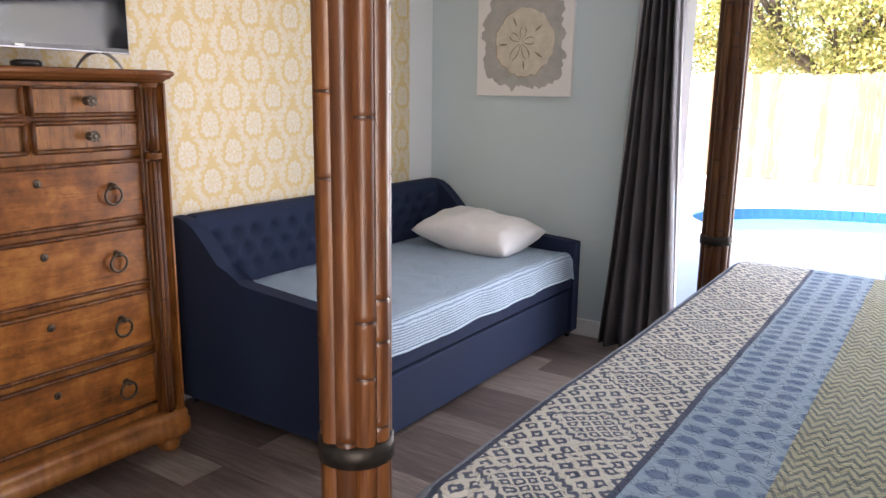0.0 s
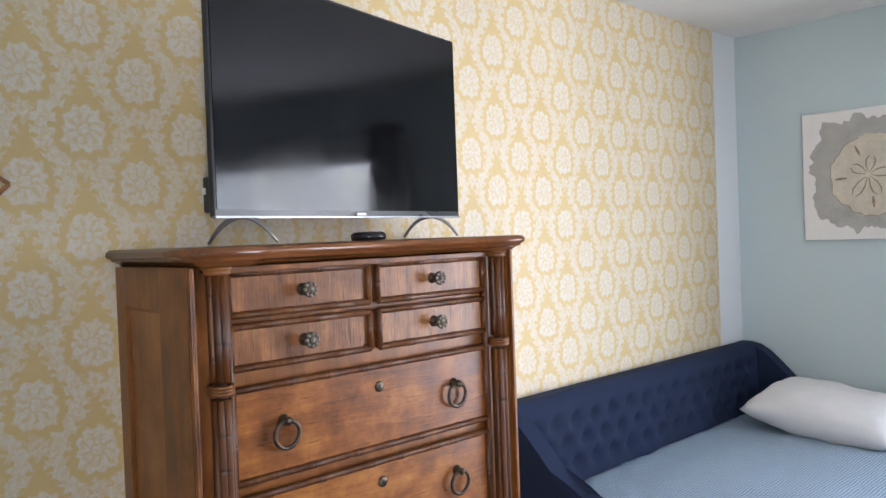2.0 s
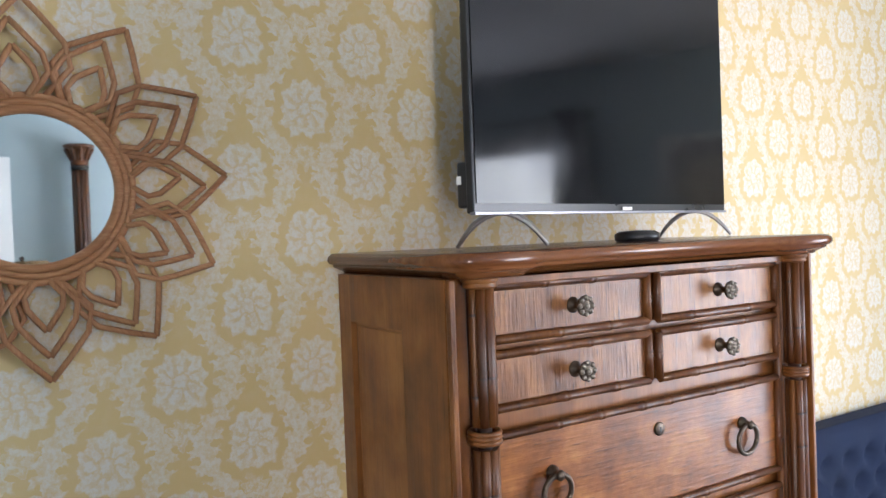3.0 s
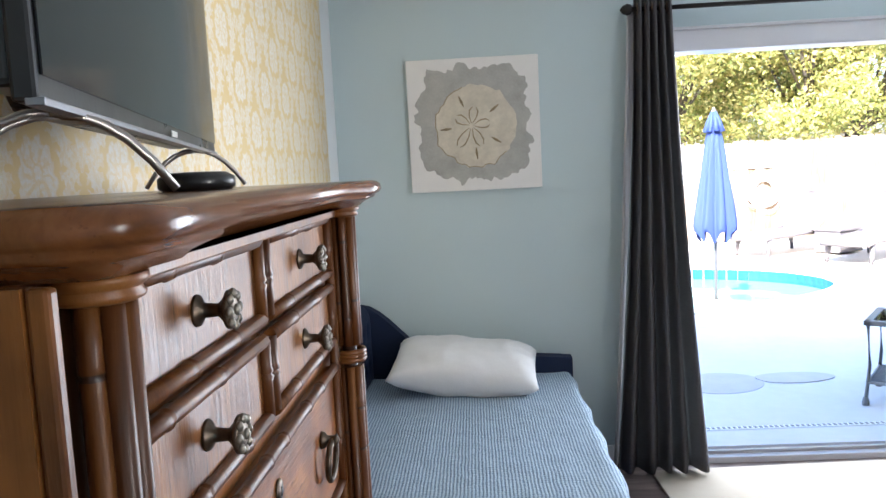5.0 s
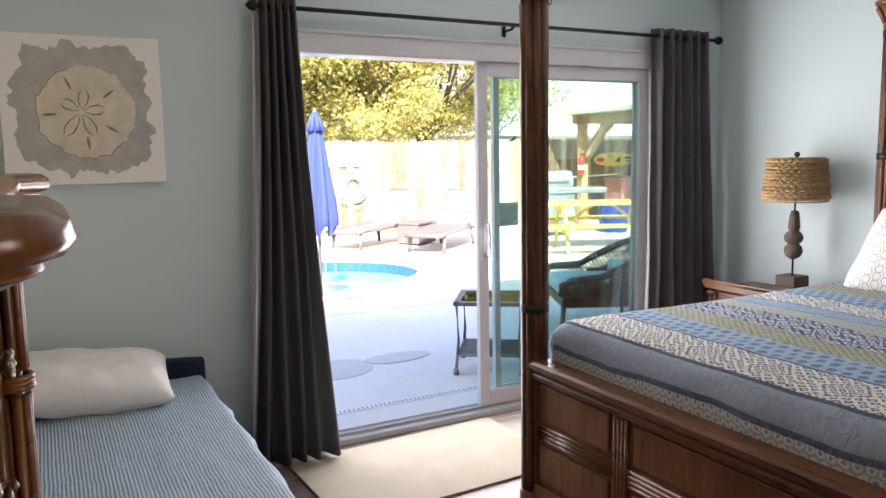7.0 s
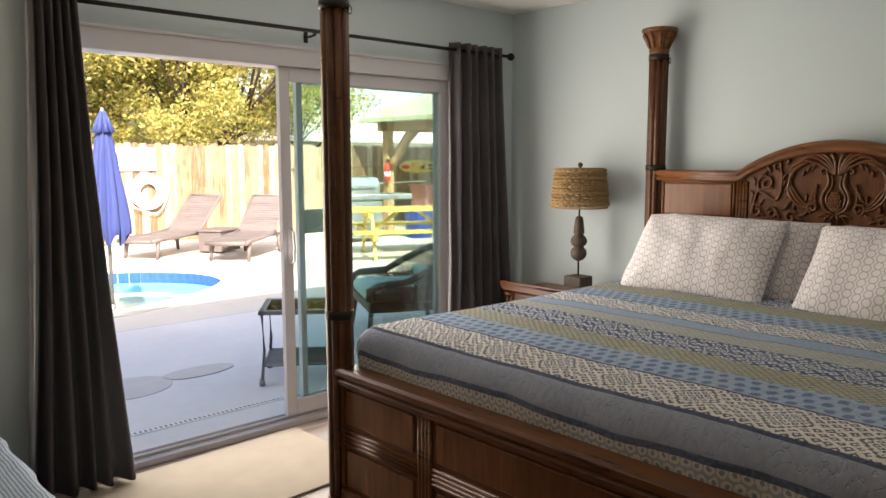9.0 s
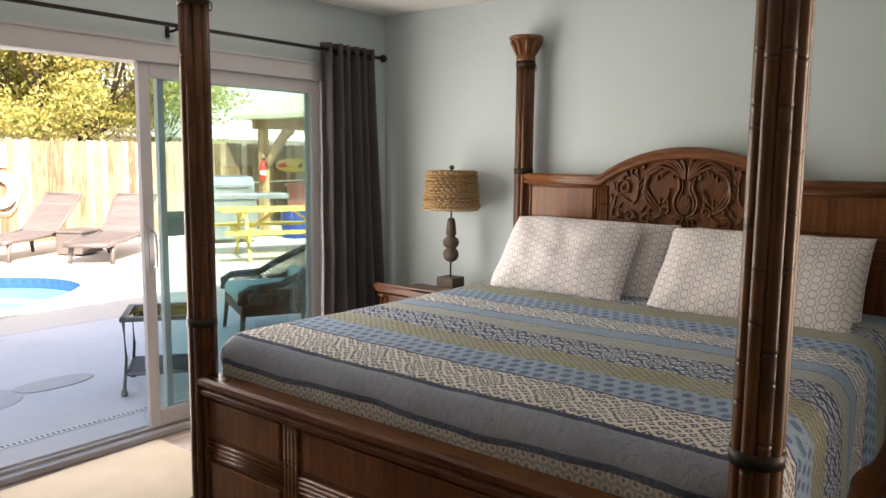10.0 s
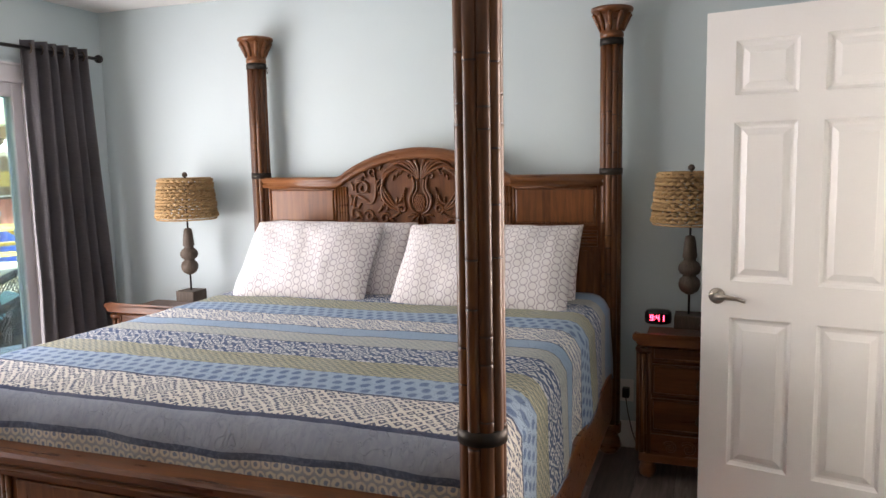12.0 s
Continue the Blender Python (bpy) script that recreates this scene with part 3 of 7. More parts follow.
# ---- the room ----
WX, EX, SY, NY, CZ = -2.85, 1.54, -0.40, 4.00, 2.44     # inner faces of walls, ceiling
DX0, DX1, DTOP = -1.35, 0.975, 2.065                    # sliding door frame
GZ = -0.10                                              # deck level

part("floor", box(WX - 0.15, EX + 0.15, SY - 0.15, NY + 0.14, -0.12, -0.004), subfloor, label="grey brown wood-look plank floor")["kind"] = "structure"
bpy.data.objects["floor"]["category"] = "floor"
tagged(part("ceiling", box(WX - 0.15, EX + 0.15, SY - 1.3, NY + 0.14, CZ, CZ + 0.12), ceiling_paint), "white lightly textured ceiling", "ceiling", kind="structure")
tagged(part("wall_west", box(WX - 0.14, WX, SY - 0.14, NY + 0.14, 0, CZ), wall_white), "white wall covered with yellow damask wallpaper", "wall", kind="structure")
tagged(part("wallpaper", box(WX, WX + 0.003, SY, 3.76, 0.10, CZ - 0.001), wallpaper), "yellow and white damask wallpaper on the wall", "wallpaper", kind="structure")
tagged(part("wall_east", box(EX, EX + 0.14, SY - 0.14, NY + 0.14, 0, CZ), wall_blue), "pale blue-grey painted wall behind the bed", "wall", kind="structure")
bm = box(WX, DX0, NY, NY + 0.14, 0, CZ)
add_box(bm, DX1, EX, NY, NY + 0.14, 0, CZ)
add_box(bm, DX0, DX1, NY, NY + 0.14, DTOP, CZ)
tagged(part("wall_north", bm, wall_blue), "blue-grey painted wall with sliding door opening", "wall", kind="structure")
bm = box(WX, 0.0, SY - 0.12, SY, 0, CZ)
add_box(bm, 0.80, EX, SY - 0.12, SY, 0, CZ)
add_box(bm, 0.0, 0.80, SY - 0.12, SY, 2.06, CZ)
tagged(part("wall_south", bm, wall_blue), "blue-grey painted wall with the doorway", "wall", kind="structure")
bm = box(-0.6, -0.5, SY - 1.3, SY - 0.12, 0, CZ)
add_box(bm, 1.5, 1.6, SY - 1.3, SY - 0.12, 0, CZ)
add_box(bm, -0.6, 1.6, SY - 1.4, SY - 1.3, 0, CZ)
tagged(part("hall_wall", bm, wall_white), "plain white hallway walls behind the doorway", "wall", kind="structure")
tagged(part("hall_floor", box(-0.5, 1.5, SY - 1.3, SY - 0.15, -0.12, -0.002), floor_plank), "grey brown plank floor of the hallway", "floor", kind="structure")

# baseboards
for nm, b in (("baseboard_west", (WX + 0.003, WX + 0.017, SY, NY, 0, 0.10)), ("baseboard_east", (EX - 0.014, EX, SY, NY, 0, 0.14)),
              ("baseboard_north", (WX + 0.017, DX0 - 0.06, NY - 0.014, NY, 0, 0.10)), ("baseboard_north_east", (DX1 + 0.06, EX - 0.014, NY - 0.014, NY, 0, 0.10)),
              ("baseboard_south", (WX + 0.017, -0.06, SY, SY + 0.014, 0, 0.10)), ("baseboard_south_east", (0.87, EX - 0.014, SY, SY + 0.014, 0, 0.10))):
    tagged(part(nm, box(*b, bevel=0.004), trim_white), "white painted wooden baseboard along the wall", "baseboard", kind="structure")
bm = box(-0.065, 0.0, SY, SY + 0.018, 0, 2.06, 0.004)
add_box(bm, 0.80, 0.865, SY, SY + 0.018, 0, 2.06, 0.004)
add_box(bm, -0.065, 0.865, SY, SY + 0.018, 2.06, 2.13, 0.004)
tagged(part("door_trim", bm, trim_white), "white painted trim round the doorway", "trim", kind="structure")

# sliding glass door: frame in the wall, fixed panel outside, sliding panel pushed open in front of it
sd = thing("sliding_door", "white vinyl sliding glass door, slid open over its fixed pane", "door", (0, 0, 0), kind="structure")
part("header", box(DX0, DX1, NY - 0.022, NY + 0.13, 1.955, DTOP, 0.006), vinyl_white, sd)
part("header_lip", box(DX0 + 0.01, DX1 - 0.01, NY - 0.034, NY - 0.018, 2.048, 2.062, 0.003), vinyl_white, sd)
part("jamb", box(DX0, DX0 + 0.075, NY - 0.022, NY + 0.13, 0.0, 1.958, 0.005), vinyl_white, sd)
part("jamb", box(DX1 - 0.04, DX1, NY - 0.022, NY + 0.13, 0.0, 1.958, 0.005), vinyl_white, sd)
part("sill", box(DX0, DX1, NY - 0.03, NY + 0.14, -0.02, 0.030, 0.004), vinyl_white, sd)
part("track", box(DX0 + 0.075, DX1 - 0.05, NY + 0.012, NY + 0.028, 0.03, 0.046), gunmetal_light, sd, "grey metal track")
part("track", box(DX0 + 0.075, DX1 - 0.05, NY + 0.075, NY + 0.085, 0.03, 0.044), vinyl_white, sd)


def glass_panel(x0, x1, yc, z0, z1, st, nm, first):
    p = part(nm, box(x0, x0 + st, yc - 0.018, yc + 0.018, z0, z1, 0.004), first, sd)
    part("stile", box(x1 - st, x1, yc - 0.018, yc + 0.018, z0, z1, 0.004), vinyl_white, p)
    part("top_rail", box(x0 + st, x1 - st, yc - 0.017, yc + 0.017, z1 - 0.075, z1, 0.004), vinyl_white, p)
    part("bottom_rail", box(x0 + st, x1 - st, yc - 0.017, yc + 0.017, z0, z0 + 0.085, 0.004), vinyl_white, p)
    g = part("pane", box(x0 + st - 0.004, x1 - st + 0.004, yc - 0.003, yc + 0.003, z0 + 0.08, z1 - 0.07), door_glass, p, "clear greenish glass pane")
    g.visible_shadow = False
    return p


slide = glass_panel(-0.275, 0.935, NY + 0.022, 0.046, 1.955, 0.062, "sliding_panel", vinyl_white)
fixed = glass_panel(-0.135, 0.935, NY + 0.085, 0.040, 1.955, 0.038, "fixed_panel", vinyl_white)
lv = part("louvred_cover", box(-0.118, 0.050, NY + 0.106, NY + 0.112, 1.050, 1.185, 0.002), trim_white, fixed, "grey louvred cover")
for i in range(7):
    part("louvre", box(-0.114, 0.046, NY + 0.098, NY + 0.107, 1.056 + 0.018 * i, 1.066 + 0.018 * i, 0.002), trim_white, lv)
part("pull_handle", tube([(-0.235, NY - 0.002, 0.90), (-0.235, NY - 0.040, 0.92), (-0.235, NY - 0.046, 1.0), (-0.235, NY - 0.040, 1.08), (-0.235, NY - 0.002, 1.10)], 0.009), vinyl_white, slide, "white pull handle")
part("lock_plate", box(-0.252, -0.218, NY - 0.004, NY + 0.004, 0.87, 1.13, 0.003), vinyl_white, slide)

# interior door leaf, opened into the room
hinge, latch = Vector((0.775, -0.365, 0)), Vector((0.958, 0.386, 0))
ang = math.degrees(math.atan2((latch - hinge).y, (latch - hinge).x))
DW = (latch - hinge).length
door = thing("door_1", "white six-panel interior door standing open", "door", pose(hinge.x, hinge.y, 0.012, 0, 0, ang), kind="structure")
cols, rows_ = ((0.112, DW / 2 - 0.045), (DW / 2 + 0.045, DW - 0.112)), ((0.20, 0.82), (0.97, 1.60), (1.705, 1.915))
bm = bmesh.new()
xs = [0, cols[0][0], cols[0][1], cols[1][0], cols[1][1], DW]
zs = [0] + [v for r in rows_ for v in r] + [2.03]
for i in range(5):
    for j in range(7):
        if not (i in (1, 3) and j in (1, 3, 5)):
            add_box(bm, xs[i], xs[i + 1], -0.018, 0.018, zs[j], zs[j + 1])
bmesh.ops.remove_doubles(bm, verts=bm.verts, dist=0.0001)
part("leaf", bm, trim_white, door)
for c0, c1 in cols:
    for r0, r1 in rows_:
        bm = bmesh.new()
        for s in (-1, 1):
            lv = [(0.0, 0.018), (0.004, 0.012), (0.014, 0.004), (0.024, 0.003), (0.046, 0.012), (0.050, 0.0145)]
            loops = []
            for ins, d in lv:
                loops.append([bm.verts.new((x, s * d, z)) for x, z in ((c0 + ins, r0 + ins), (c1 - ins, r0 + ins), (c1 - ins, r1 - ins), (c0 + ins, r1 - ins))])
            for a, b in zip(loops, loops[1:]):
                for k in range(4):
                    bm.faces.new((a[k], a[(k + 1) % 4], b[(k + 1) % 4], b[k]))
            bm.faces.new(loops[-1])
        part("panel", bm, trim_white, door)
KN = 0.905
for s in (1, -1):
    h = part("door_handle", lathe([(0.033, 0.018), (0.033, 0.024), (0.026, 0.030), (0.012, 0.034), (0.011, 0.055)], 20, pose(DW - 0.062, 0, KN, -90 * s, 0, 0)), nickel, door, "satin nickel lever handle", smooth=False)
    part("lever", tube([(DW - 0.062, s * 0.052, KN), (DW - 0.10, s * 0.056, KN + 0.003), (DW - 0.15, s * 0.054, KN - 0.002), (DW - 0.178, s * 0.050, KN - 0.012)], [0.012, 0.010, 0.008, 0.006], 10), nickel, h)
for z in (0.25, 1.05, 1.80):
    part("hinge", lathe([(0.006, z), (0.006, z + 0.09)], 8, pose(-0.002, 0.02, 0)), nickel, door)


# ---- bamboo canes, shared by posts and columns ----
def cane_mesh(length, r, nodes, seed):
    rnd = random.Random(seed)
    zs_ = sorted(rnd.uniform(0.04, length - 0.04) for _ in range(nodes))
    prof = [(r, 0.0)]
    dark = set()
    for z in zs_:
        if z - prof[-1][1] < 0.03:
            continue
        prof += [(r * 0.985, z - 0.009), (r * 1.035, z - 0.0022), (r * 0.88, z), (r * 1.03, z + 0.0022), (r * 0.985, z + 0.010)]
        dark |= {len(prof) - 4, len(prof) - 3}
    prof.append((r, length))
    bm = bmesh.new()
    n = 10
    rings = [[bm.verts.new((q * math.cos(2 * math.pi * i / n), q * math.sin(2 * math.pi * i / n), z)) for i in range(n)] for q, z in prof]
    for k, (a, b) in enumerate(zip(rings, rings[1:])):
        for i in range(n):
            f = bm.faces.new((a[i], a[(i + 1) % n], b[(i + 1) % n], b[i]))
            f.smooth = True
            f.material_index = 1 if k in dark else 0
    bm.faces.new(list(reversed(rings[0])))
    bm.faces.new(rings[-1])
    return mesh_of("cane", bm, cane_wood, cane_node)


post_canes = [cane_mesh(2.02 - 0.16, 0.0175, 9, s) for s in range(5)]


def bed_post(bed, x, y, kind):
    p = part("post", lathe([(0.040, 0.10), (0.040, 2.05)], 16, pose(x, y, 0)), cane_node, bed)
    for i in range(9):
        a = 2 * math.pi * i / 9 + 0.2
        part("cane", post_canes[(i * 2 + kind) % 5], None, p, at=pose(x + 0.0365 * math.cos(a), y + 0.0365 * math.sin(a), 0.16, 0, 0, 40 * i + 70 * kind))
    zband = 0.882 if kind < 2 else 1.418
    for zb in (zband, 2.03):
        part("band", lathe([(0.050, zb - 0.0165), (0.0562, zb - 0.0155), (0.0562, zb + 0.0155), (0.050, zb + 0.0165)], 24, pose(x, y, 0)), band_metal, p, "dark metal band")
    # carved capital
    cap = part("capital", lathe([(0.050, 2.045), (0.056, 2.055), (0.056, 2.07), (0.050, 2.078), (0.056, 2.10), (0.072, 2.14), (0.088, 2.163), (0.096, 2.168), (0.100, 2.175), (0.098, 2.186), (0.085, 2.190)], 28, pose(x, y, 0)), bed_rail_wood, p, "carved flared wooden capital")
    bm = bmesh.new()
    for i in range(10):
        a = 2 * math.pi * i / 10
        c, s = math.cos(a), math.sin(a)
        add_tube(bm, [(x + r * c, y + r * s, z) for r, z in ((0.054, 2.08), (0.062, 2.11), (0.078, 2.142), (0.091, 2.157), (0.094, 2.150))], [0.006, 0.012, 0.012, 0.009, 0.004], 6)
    part("leaf_carving", bm, bed_rail_wood, cap)
    part("ring", tube([(x + 0.058 * math.cos(-0.9) + 0.008 * math.cos(t), y + 0.058 * math.sin(-0.9) - 0.002, 2.012 + 0.016 * math.sin(t)) for t in [k * math.pi / 6 for k in range(12)]], 0.0025, 6, True), bronze, p)
    part("foot", lathe([(0.03, 0.0), (0.05, 0.012), (0.062, 0.045), (0.05, 0.085), (0.042, 0.10), (0.06, 0.115), (0.06, 0.16)], 20, pose(x, y, 0)), bed_rail_wood, p)


# ---- four-poster bed ----
FX, HX, SYB, NYB = -0.748, 1.437, 0.825, 2.800
CY = (SYB + NYB) / 2
bed = thing("four_poster_bed", "brown bamboo-clad four-poster bed with carved arched headboard", "bed", (0, 0, 0))
bed_post(bed, FX, SYB, 0)
bed_post(bed, FX, NYB, 1)
bed_post(bed, HX, SYB, 2)
bed_post(bed, HX, NYB, 3)


def reeds(bm, lo, hi, across, depth, n, horizontal, u0, u1, m=None):
    """Half-round reeds on a face x = depth between across u0..u1."""
    w = (u1 - u0) / n
    for i in range(n):
        c = u0 + w * (i + 0.5)
        pts = [(depth, lo, c), (depth, hi, c)] if horizontal else [(depth, c, lo), (depth, c, hi)]
        add_tube(bm, pts, w * 0.5, 8)


# footboard
fy0, fy1 = SYB + 0.03, NYB - 0.03
fb = part("footboard", box(FX - 0.014, FX + 0.020, fy0, fy1, 0.12, 0.66), bed_wood, bed)
part("top_rail", prism([(FX - 0.040, 0.618), (FX - 0.040, 0.634), (FX - 0.032, 0.642), (FX - 0.046, 0.656), (FX - 0.046, 0.674), (FX - 0.036, 0.684), (FX + 0.036, 0.684), (FX + 0.046, 0.674), (FX + 0.046, 0.656), (FX + 0.03, 0.642), (FX + 0.03, 0.618)], 1, fy0, fy1), bed_rail_wood, fb)
part("bottom_rail", box(FX - 0.034, FX + 0.026, fy0, fy1, 0.12, 0.20, 0.006), bed_rail_wood, fb)
for y in (1.342, 2.283):
    bm = bmesh.new()
    reeds(bm, 0.20, 0.62, None, FX - 0.018, 4, False, y - 0.036, y + 0.036)
    part("reeded_stile", bm, bed_rail_wood, fb)
for a, b, zz in ((fy0 + 0.01, 1.306, 0.413), (1.378, 2.247, 0.413), (2.319, fy1 - 0.01, 0.413)):
    bm = bmesh.new()
    reeds(bm, a, b, None, FX - 0.016, 4, True, zz - 0.034, zz + 0.034)
    part("reeded_rail", bm, bed_rail_wood, fb)
    for z0, z1 in ((0.455, 0.61), (0.21, 0.375)):
        part("panel", box(FX - 0.022, FX - 0.013, a + 0.022, b - 0.022, z0 + 0.010, z1 - 0.010, 0.006), bed_wood, fb)
for y0, y1 in ((SYB - 0.022, SYB + 0.012), (NYB - 0.012, NYB + 0.022)):
    part("side_rail", box(FX + 0.05, HX - 0.05, y0, y1, 0.20, 0.44, 0.008), bed_rail_wood, bed)

# headboard: flat shoulders, concave flares, arch
arch = [(fy0, 0.35), (fy0, 1.395), (CY - 0.50, 1.395)]
for k in range(7):
    t = k / 6
    arch.append((CY - 0.50 + 0.06 * t, 1.395 + 0.028 * t * t))
R_ = (0.44 ** 2 + 0.123 ** 2) / (2 * 0.123)
for k in range(1, 16):
    yy = -0.44 + 0.88 * k / 16
    arch.append((CY + yy, 1.546 - R_ + math.sqrt(R_ * R_ - yy * yy)))
for k in range(7):
    t = 1 - k / 6
    arch.append((CY + 0.50 - 0.06 * t, 1.395 + 0.028 * t * t))
arch += [(fy1, 1.395), (fy1, 0.35)]
hb = part("headboard", prism(arch, 0, HX - 0.015, HX + 0.030), bed_wood, bed)
top = [p for p in arch[1:-1]]
bm = bmesh.new()
sec = [(-0.040, -0.046), (-0.044, -0.030), (-0.034, -0.022), (-0.046, -0.012), (-0.046, 0.004), (-0.030, 0.012), (0.034, 0.012), (0.040, 0.0), (0.034, -0.046)]
rows2 = [[bm.verts.new((HX + a, y, z + b)) for a, b in sec] for y, z in top]
for a, b in zip(rows2, rows2[1:]):
    for i in range(len(sec)):
        bm.faces.new((a[i], a[(i + 1) % len(sec)], b[(i + 1) % len(sec)], b[i])).smooth = True
bm.faces.new(rows2[0])
bm.faces.new(list(reversed(rows2[-1])))
part("moulded_top", bm, bed_rail_wood, hb)
FXH = HX - 0.018
for y in (CY - 0.462, CY + 0.462):
    bm = bmesh.new()
    reeds(bm, 0.60, 1.352, None, FXH, 4, False, y - 0.032, y + 0.032)
    part("reeded_stile", bm, bed_rail_wood, hb)
for a, b in ((fy0 + 0.03, CY - 0.50), (CY + 0.50, fy1 - 0.03)):
    for z0, z1 in ((1.165, 1.335), (0.62, 1.03)):
        part("panel", box(FXH - 0.008, FXH + 0.006, a + 0.016, b - 0.016, z0, z1, 0.006), bed_wood, hb)
    bm = bmesh.new()
    reeds(bm, a, b, None, FXH, 5, True, 1.05, 1.13)
    part("reeded_rail", bm, bed_rail_wood, hb)
    bm = bmesh.new()
    for z in (1.150, 1.345):
        add_tube(bm, [(FXH, a + 0.004, z), (FXH, b - 0.004, z)], 0.007, 6)
    for y in (a + 0.006, b - 0.006):
        add_tube(bm, [(FXH, y, 1.150), (FXH, y, 1.345)], 0.007, 6)
    part("bead_frame", bm, bed_rail_wood, hb)
part("lower_panel", box(FXH - 0.006, FXH + 0.006, CY - 0.40, CY + 0.40, 0.62, 1.10, 0.006), bed_wood, hb)
# carving: pineapple in an urn of leaves, plumes, acanthus scrolls and vines, as raised relief
CX_ = FXH - 0.003
bm = bmesh.new()
PINE = [(0.001, -0.010), (0.006, -0.005), (0.0075, 0.0), (0.006, 0.005), (0.001, 0.010)]
for s in (-1, 1):
    def rel(pts, r0, tip=0.3):
        """A raised strand, smooth through its points, thick in the middle and thin at its ends."""
        fine = []
        for i in range(len(pts) - 1):
            p0, p1, p2, p3 = pts[max(0, i - 1)], pts[i], pts[i + 1], pts[min(len(pts) - 1, i + 2)]
            for k in range(4):
                t = k / 4
                fine.append(tuple(0.5 * (2 * q1 + (q2 - q0) * t + (2 * q0 - 5 * q1 + 4 * q2 - q3) * t * t + (3 * q1 - q0 - 3 * q2 + q3) * t ** 3) for q0, q1, q2, q3 in zip(p0, p1, p2, p3)))
        fine.append(pts[-1])
        n_ = len(fine) - 1
        add_tube(bm, [(CX_, CY + s * u, z) for u, z in fine], [r0 * (tip + (1 - tip) * math.sin(math.pi * (0.12 + 0.82 * i / n_))) for i in range(n_ + 1)], 6, flat=1.5, up=(1, 0, 0))

    def curl(u, z, r, a0, tn, thick):
        rel(spiral(u, z, r, r * 0.16, a0, tn, 9), thick, 0.5)

    def leaf(u, z, ang, ln, w):
        a = math.radians(ang)
        rel([(u, z), (u + ln * 0.5 * math.cos(a + 0.25), z + ln * 0.5 * math.sin(a + 0.25)), (u + ln * math.cos(a), z + ln * math.sin(a))], w, 0.25)

    # urn leaves beside the pineapple
    rel([(0.045, 1.405), (0.034, 1.350), (0.062, 1.285), (0.047, 1.230), (0.006, 1.203)], 0.0105)
    rel([(0.022, 1.390), (0.018, 1.340), (0.042, 1.290), (0.036, 1.245), (0.010, 1.215)], 0.0065)
    curl(0.062, 1.405, 0.019, 3.3, -1.0, 0.0065)
    # plumes
    for eu, ez, bow in ((0.028, 1.488, 0.0), (0.072, 1.487, 0.008), (0.120, 1.482, 0.022), (0.160, 1.462, 0.034), (0.200, 1.434, 0.042)):
        rel([(0.008, 1.390), (eu * 0.35, 1.390 + (ez - 1.390) * 0.55 + bow * 0.5), (eu * 0.72, 1.390 + (ez - 1.390) * 0.88 + bow * 0.7), (eu, ez), (eu + 0.010, ez - 0.014)], 0.0095)
    for k, (u, z) in enumerate(((0.090, 1.445), (0.120, 1.432), (0.148, 1.414))):
        leaf(u, z, -50 - 14 * k, 0.040 - 0.004 * k, 0.0075)
    # acanthus C-scroll in three strands, with leaf tips along its outside
    for k, d in enumerate((0.0, 0.017, 0.033)):
        rel([(0.130 + d, 1.452 - d * 0.2), (0.196 + d * 0.6, 1.412), (0.222 - d * 0.3, 1.345), (0.214 - d, 1.285 + d * 0.3), (0.168 - d * 0.5, 1.238 + d * 0.6), (0.112, 1.222 + d * 0.3)], 0.0105 - 0.002 * k)
    curl(0.103, 1.232, 0.029, -1.2, 1.35, 0.0085)
    for k in range(6):
        t = k / 5
        leaf(0.232 - 0.045 * t * t, 1.390 - 0.140 * t, -52 - 30 * t, 0.034, 0.0075)
    leaf(0.125, 1.268, 118, 0.050, 0.0085)
    leaf(0.140, 1.262, 92, 0.036, 0.007)
    # beads beside the urn
    for k in range(8):
        t = k / 7
        add_lathe(bm, PINE, 8, pose(CX_ - 0.003, CY + s * (0.086 + 0.010 * math.sin(3 * t)), 1.240 + 0.100 * t, 0, 0, 0))
    # vine of the shoulder
    rel([(0.405, 1.180), (0.385, 1.290), (0.352, 1.300), (0.290, 1.262), (0.262, 1.300), (0.258, 1.380), (0.272, 1.440)], 0.0085)
    curl(0.336, 1.345, 0.046, -0.6, 1.35, 0.0085)
    curl(0.276, 1.432, 0.026, -1.8, 1.2, 0.0075)
    curl(0.378, 1.205, 0.036, 1.9, -1.3, 0.008)
    curl(0.300, 1.195, 0.034, 0.4, 1.2, 0.0075)
    curl(0.205, 1.180, 0.032, 2.4, -1.2, 0.0075)
    for u, z, an, ln in ((0.392, 1.330, 70, 0.05), (0.372, 1.385, 150, 0.045), (0.318, 1.400, 60, 0.040), (0.300, 1.320, 10, 0.032), (0.345, 1.262, -60, 0.040), (0.412, 1.250, 100, 0.050), (0.345, 1.180, 40, 0.045),
                         (0.250, 1.215, 130, 0.045), (0.262, 1.170, 60, 0.040), (0.165, 1.190, 150, 0.045), (0.150, 1.165, 20, 0.040), (0.236, 1.440, 100, 0.035), (0.400, 1.290, 30, 0.03)):
        leaf(u, z, an, ln, 0.0078)
    for k in range(3):            # leaves under the urn
        leaf(0.006 + 0.012 * k, 1.200, -80 + 34 * k, 0.046, 0.008)
for i in range(8):                # pineapple body in scales
    for j in range(5):
        z = 1.224 + 0.0115 * i
        w = 0.031 * math.sin(math.pi * (0.16 + 0.70 * i / 7)) + 0.002
        u = (j - 2 + (0.5 if i % 2 else 0)) / 2.5 * w
        add_lathe(bm, PINE, 6, pose(CX_ - 0.009 + 5.0 * u * u, CY + u, z))
part("carving", bm, bed_rail_wood, hb, "relief carving of pineapple, plumes and scrolls")

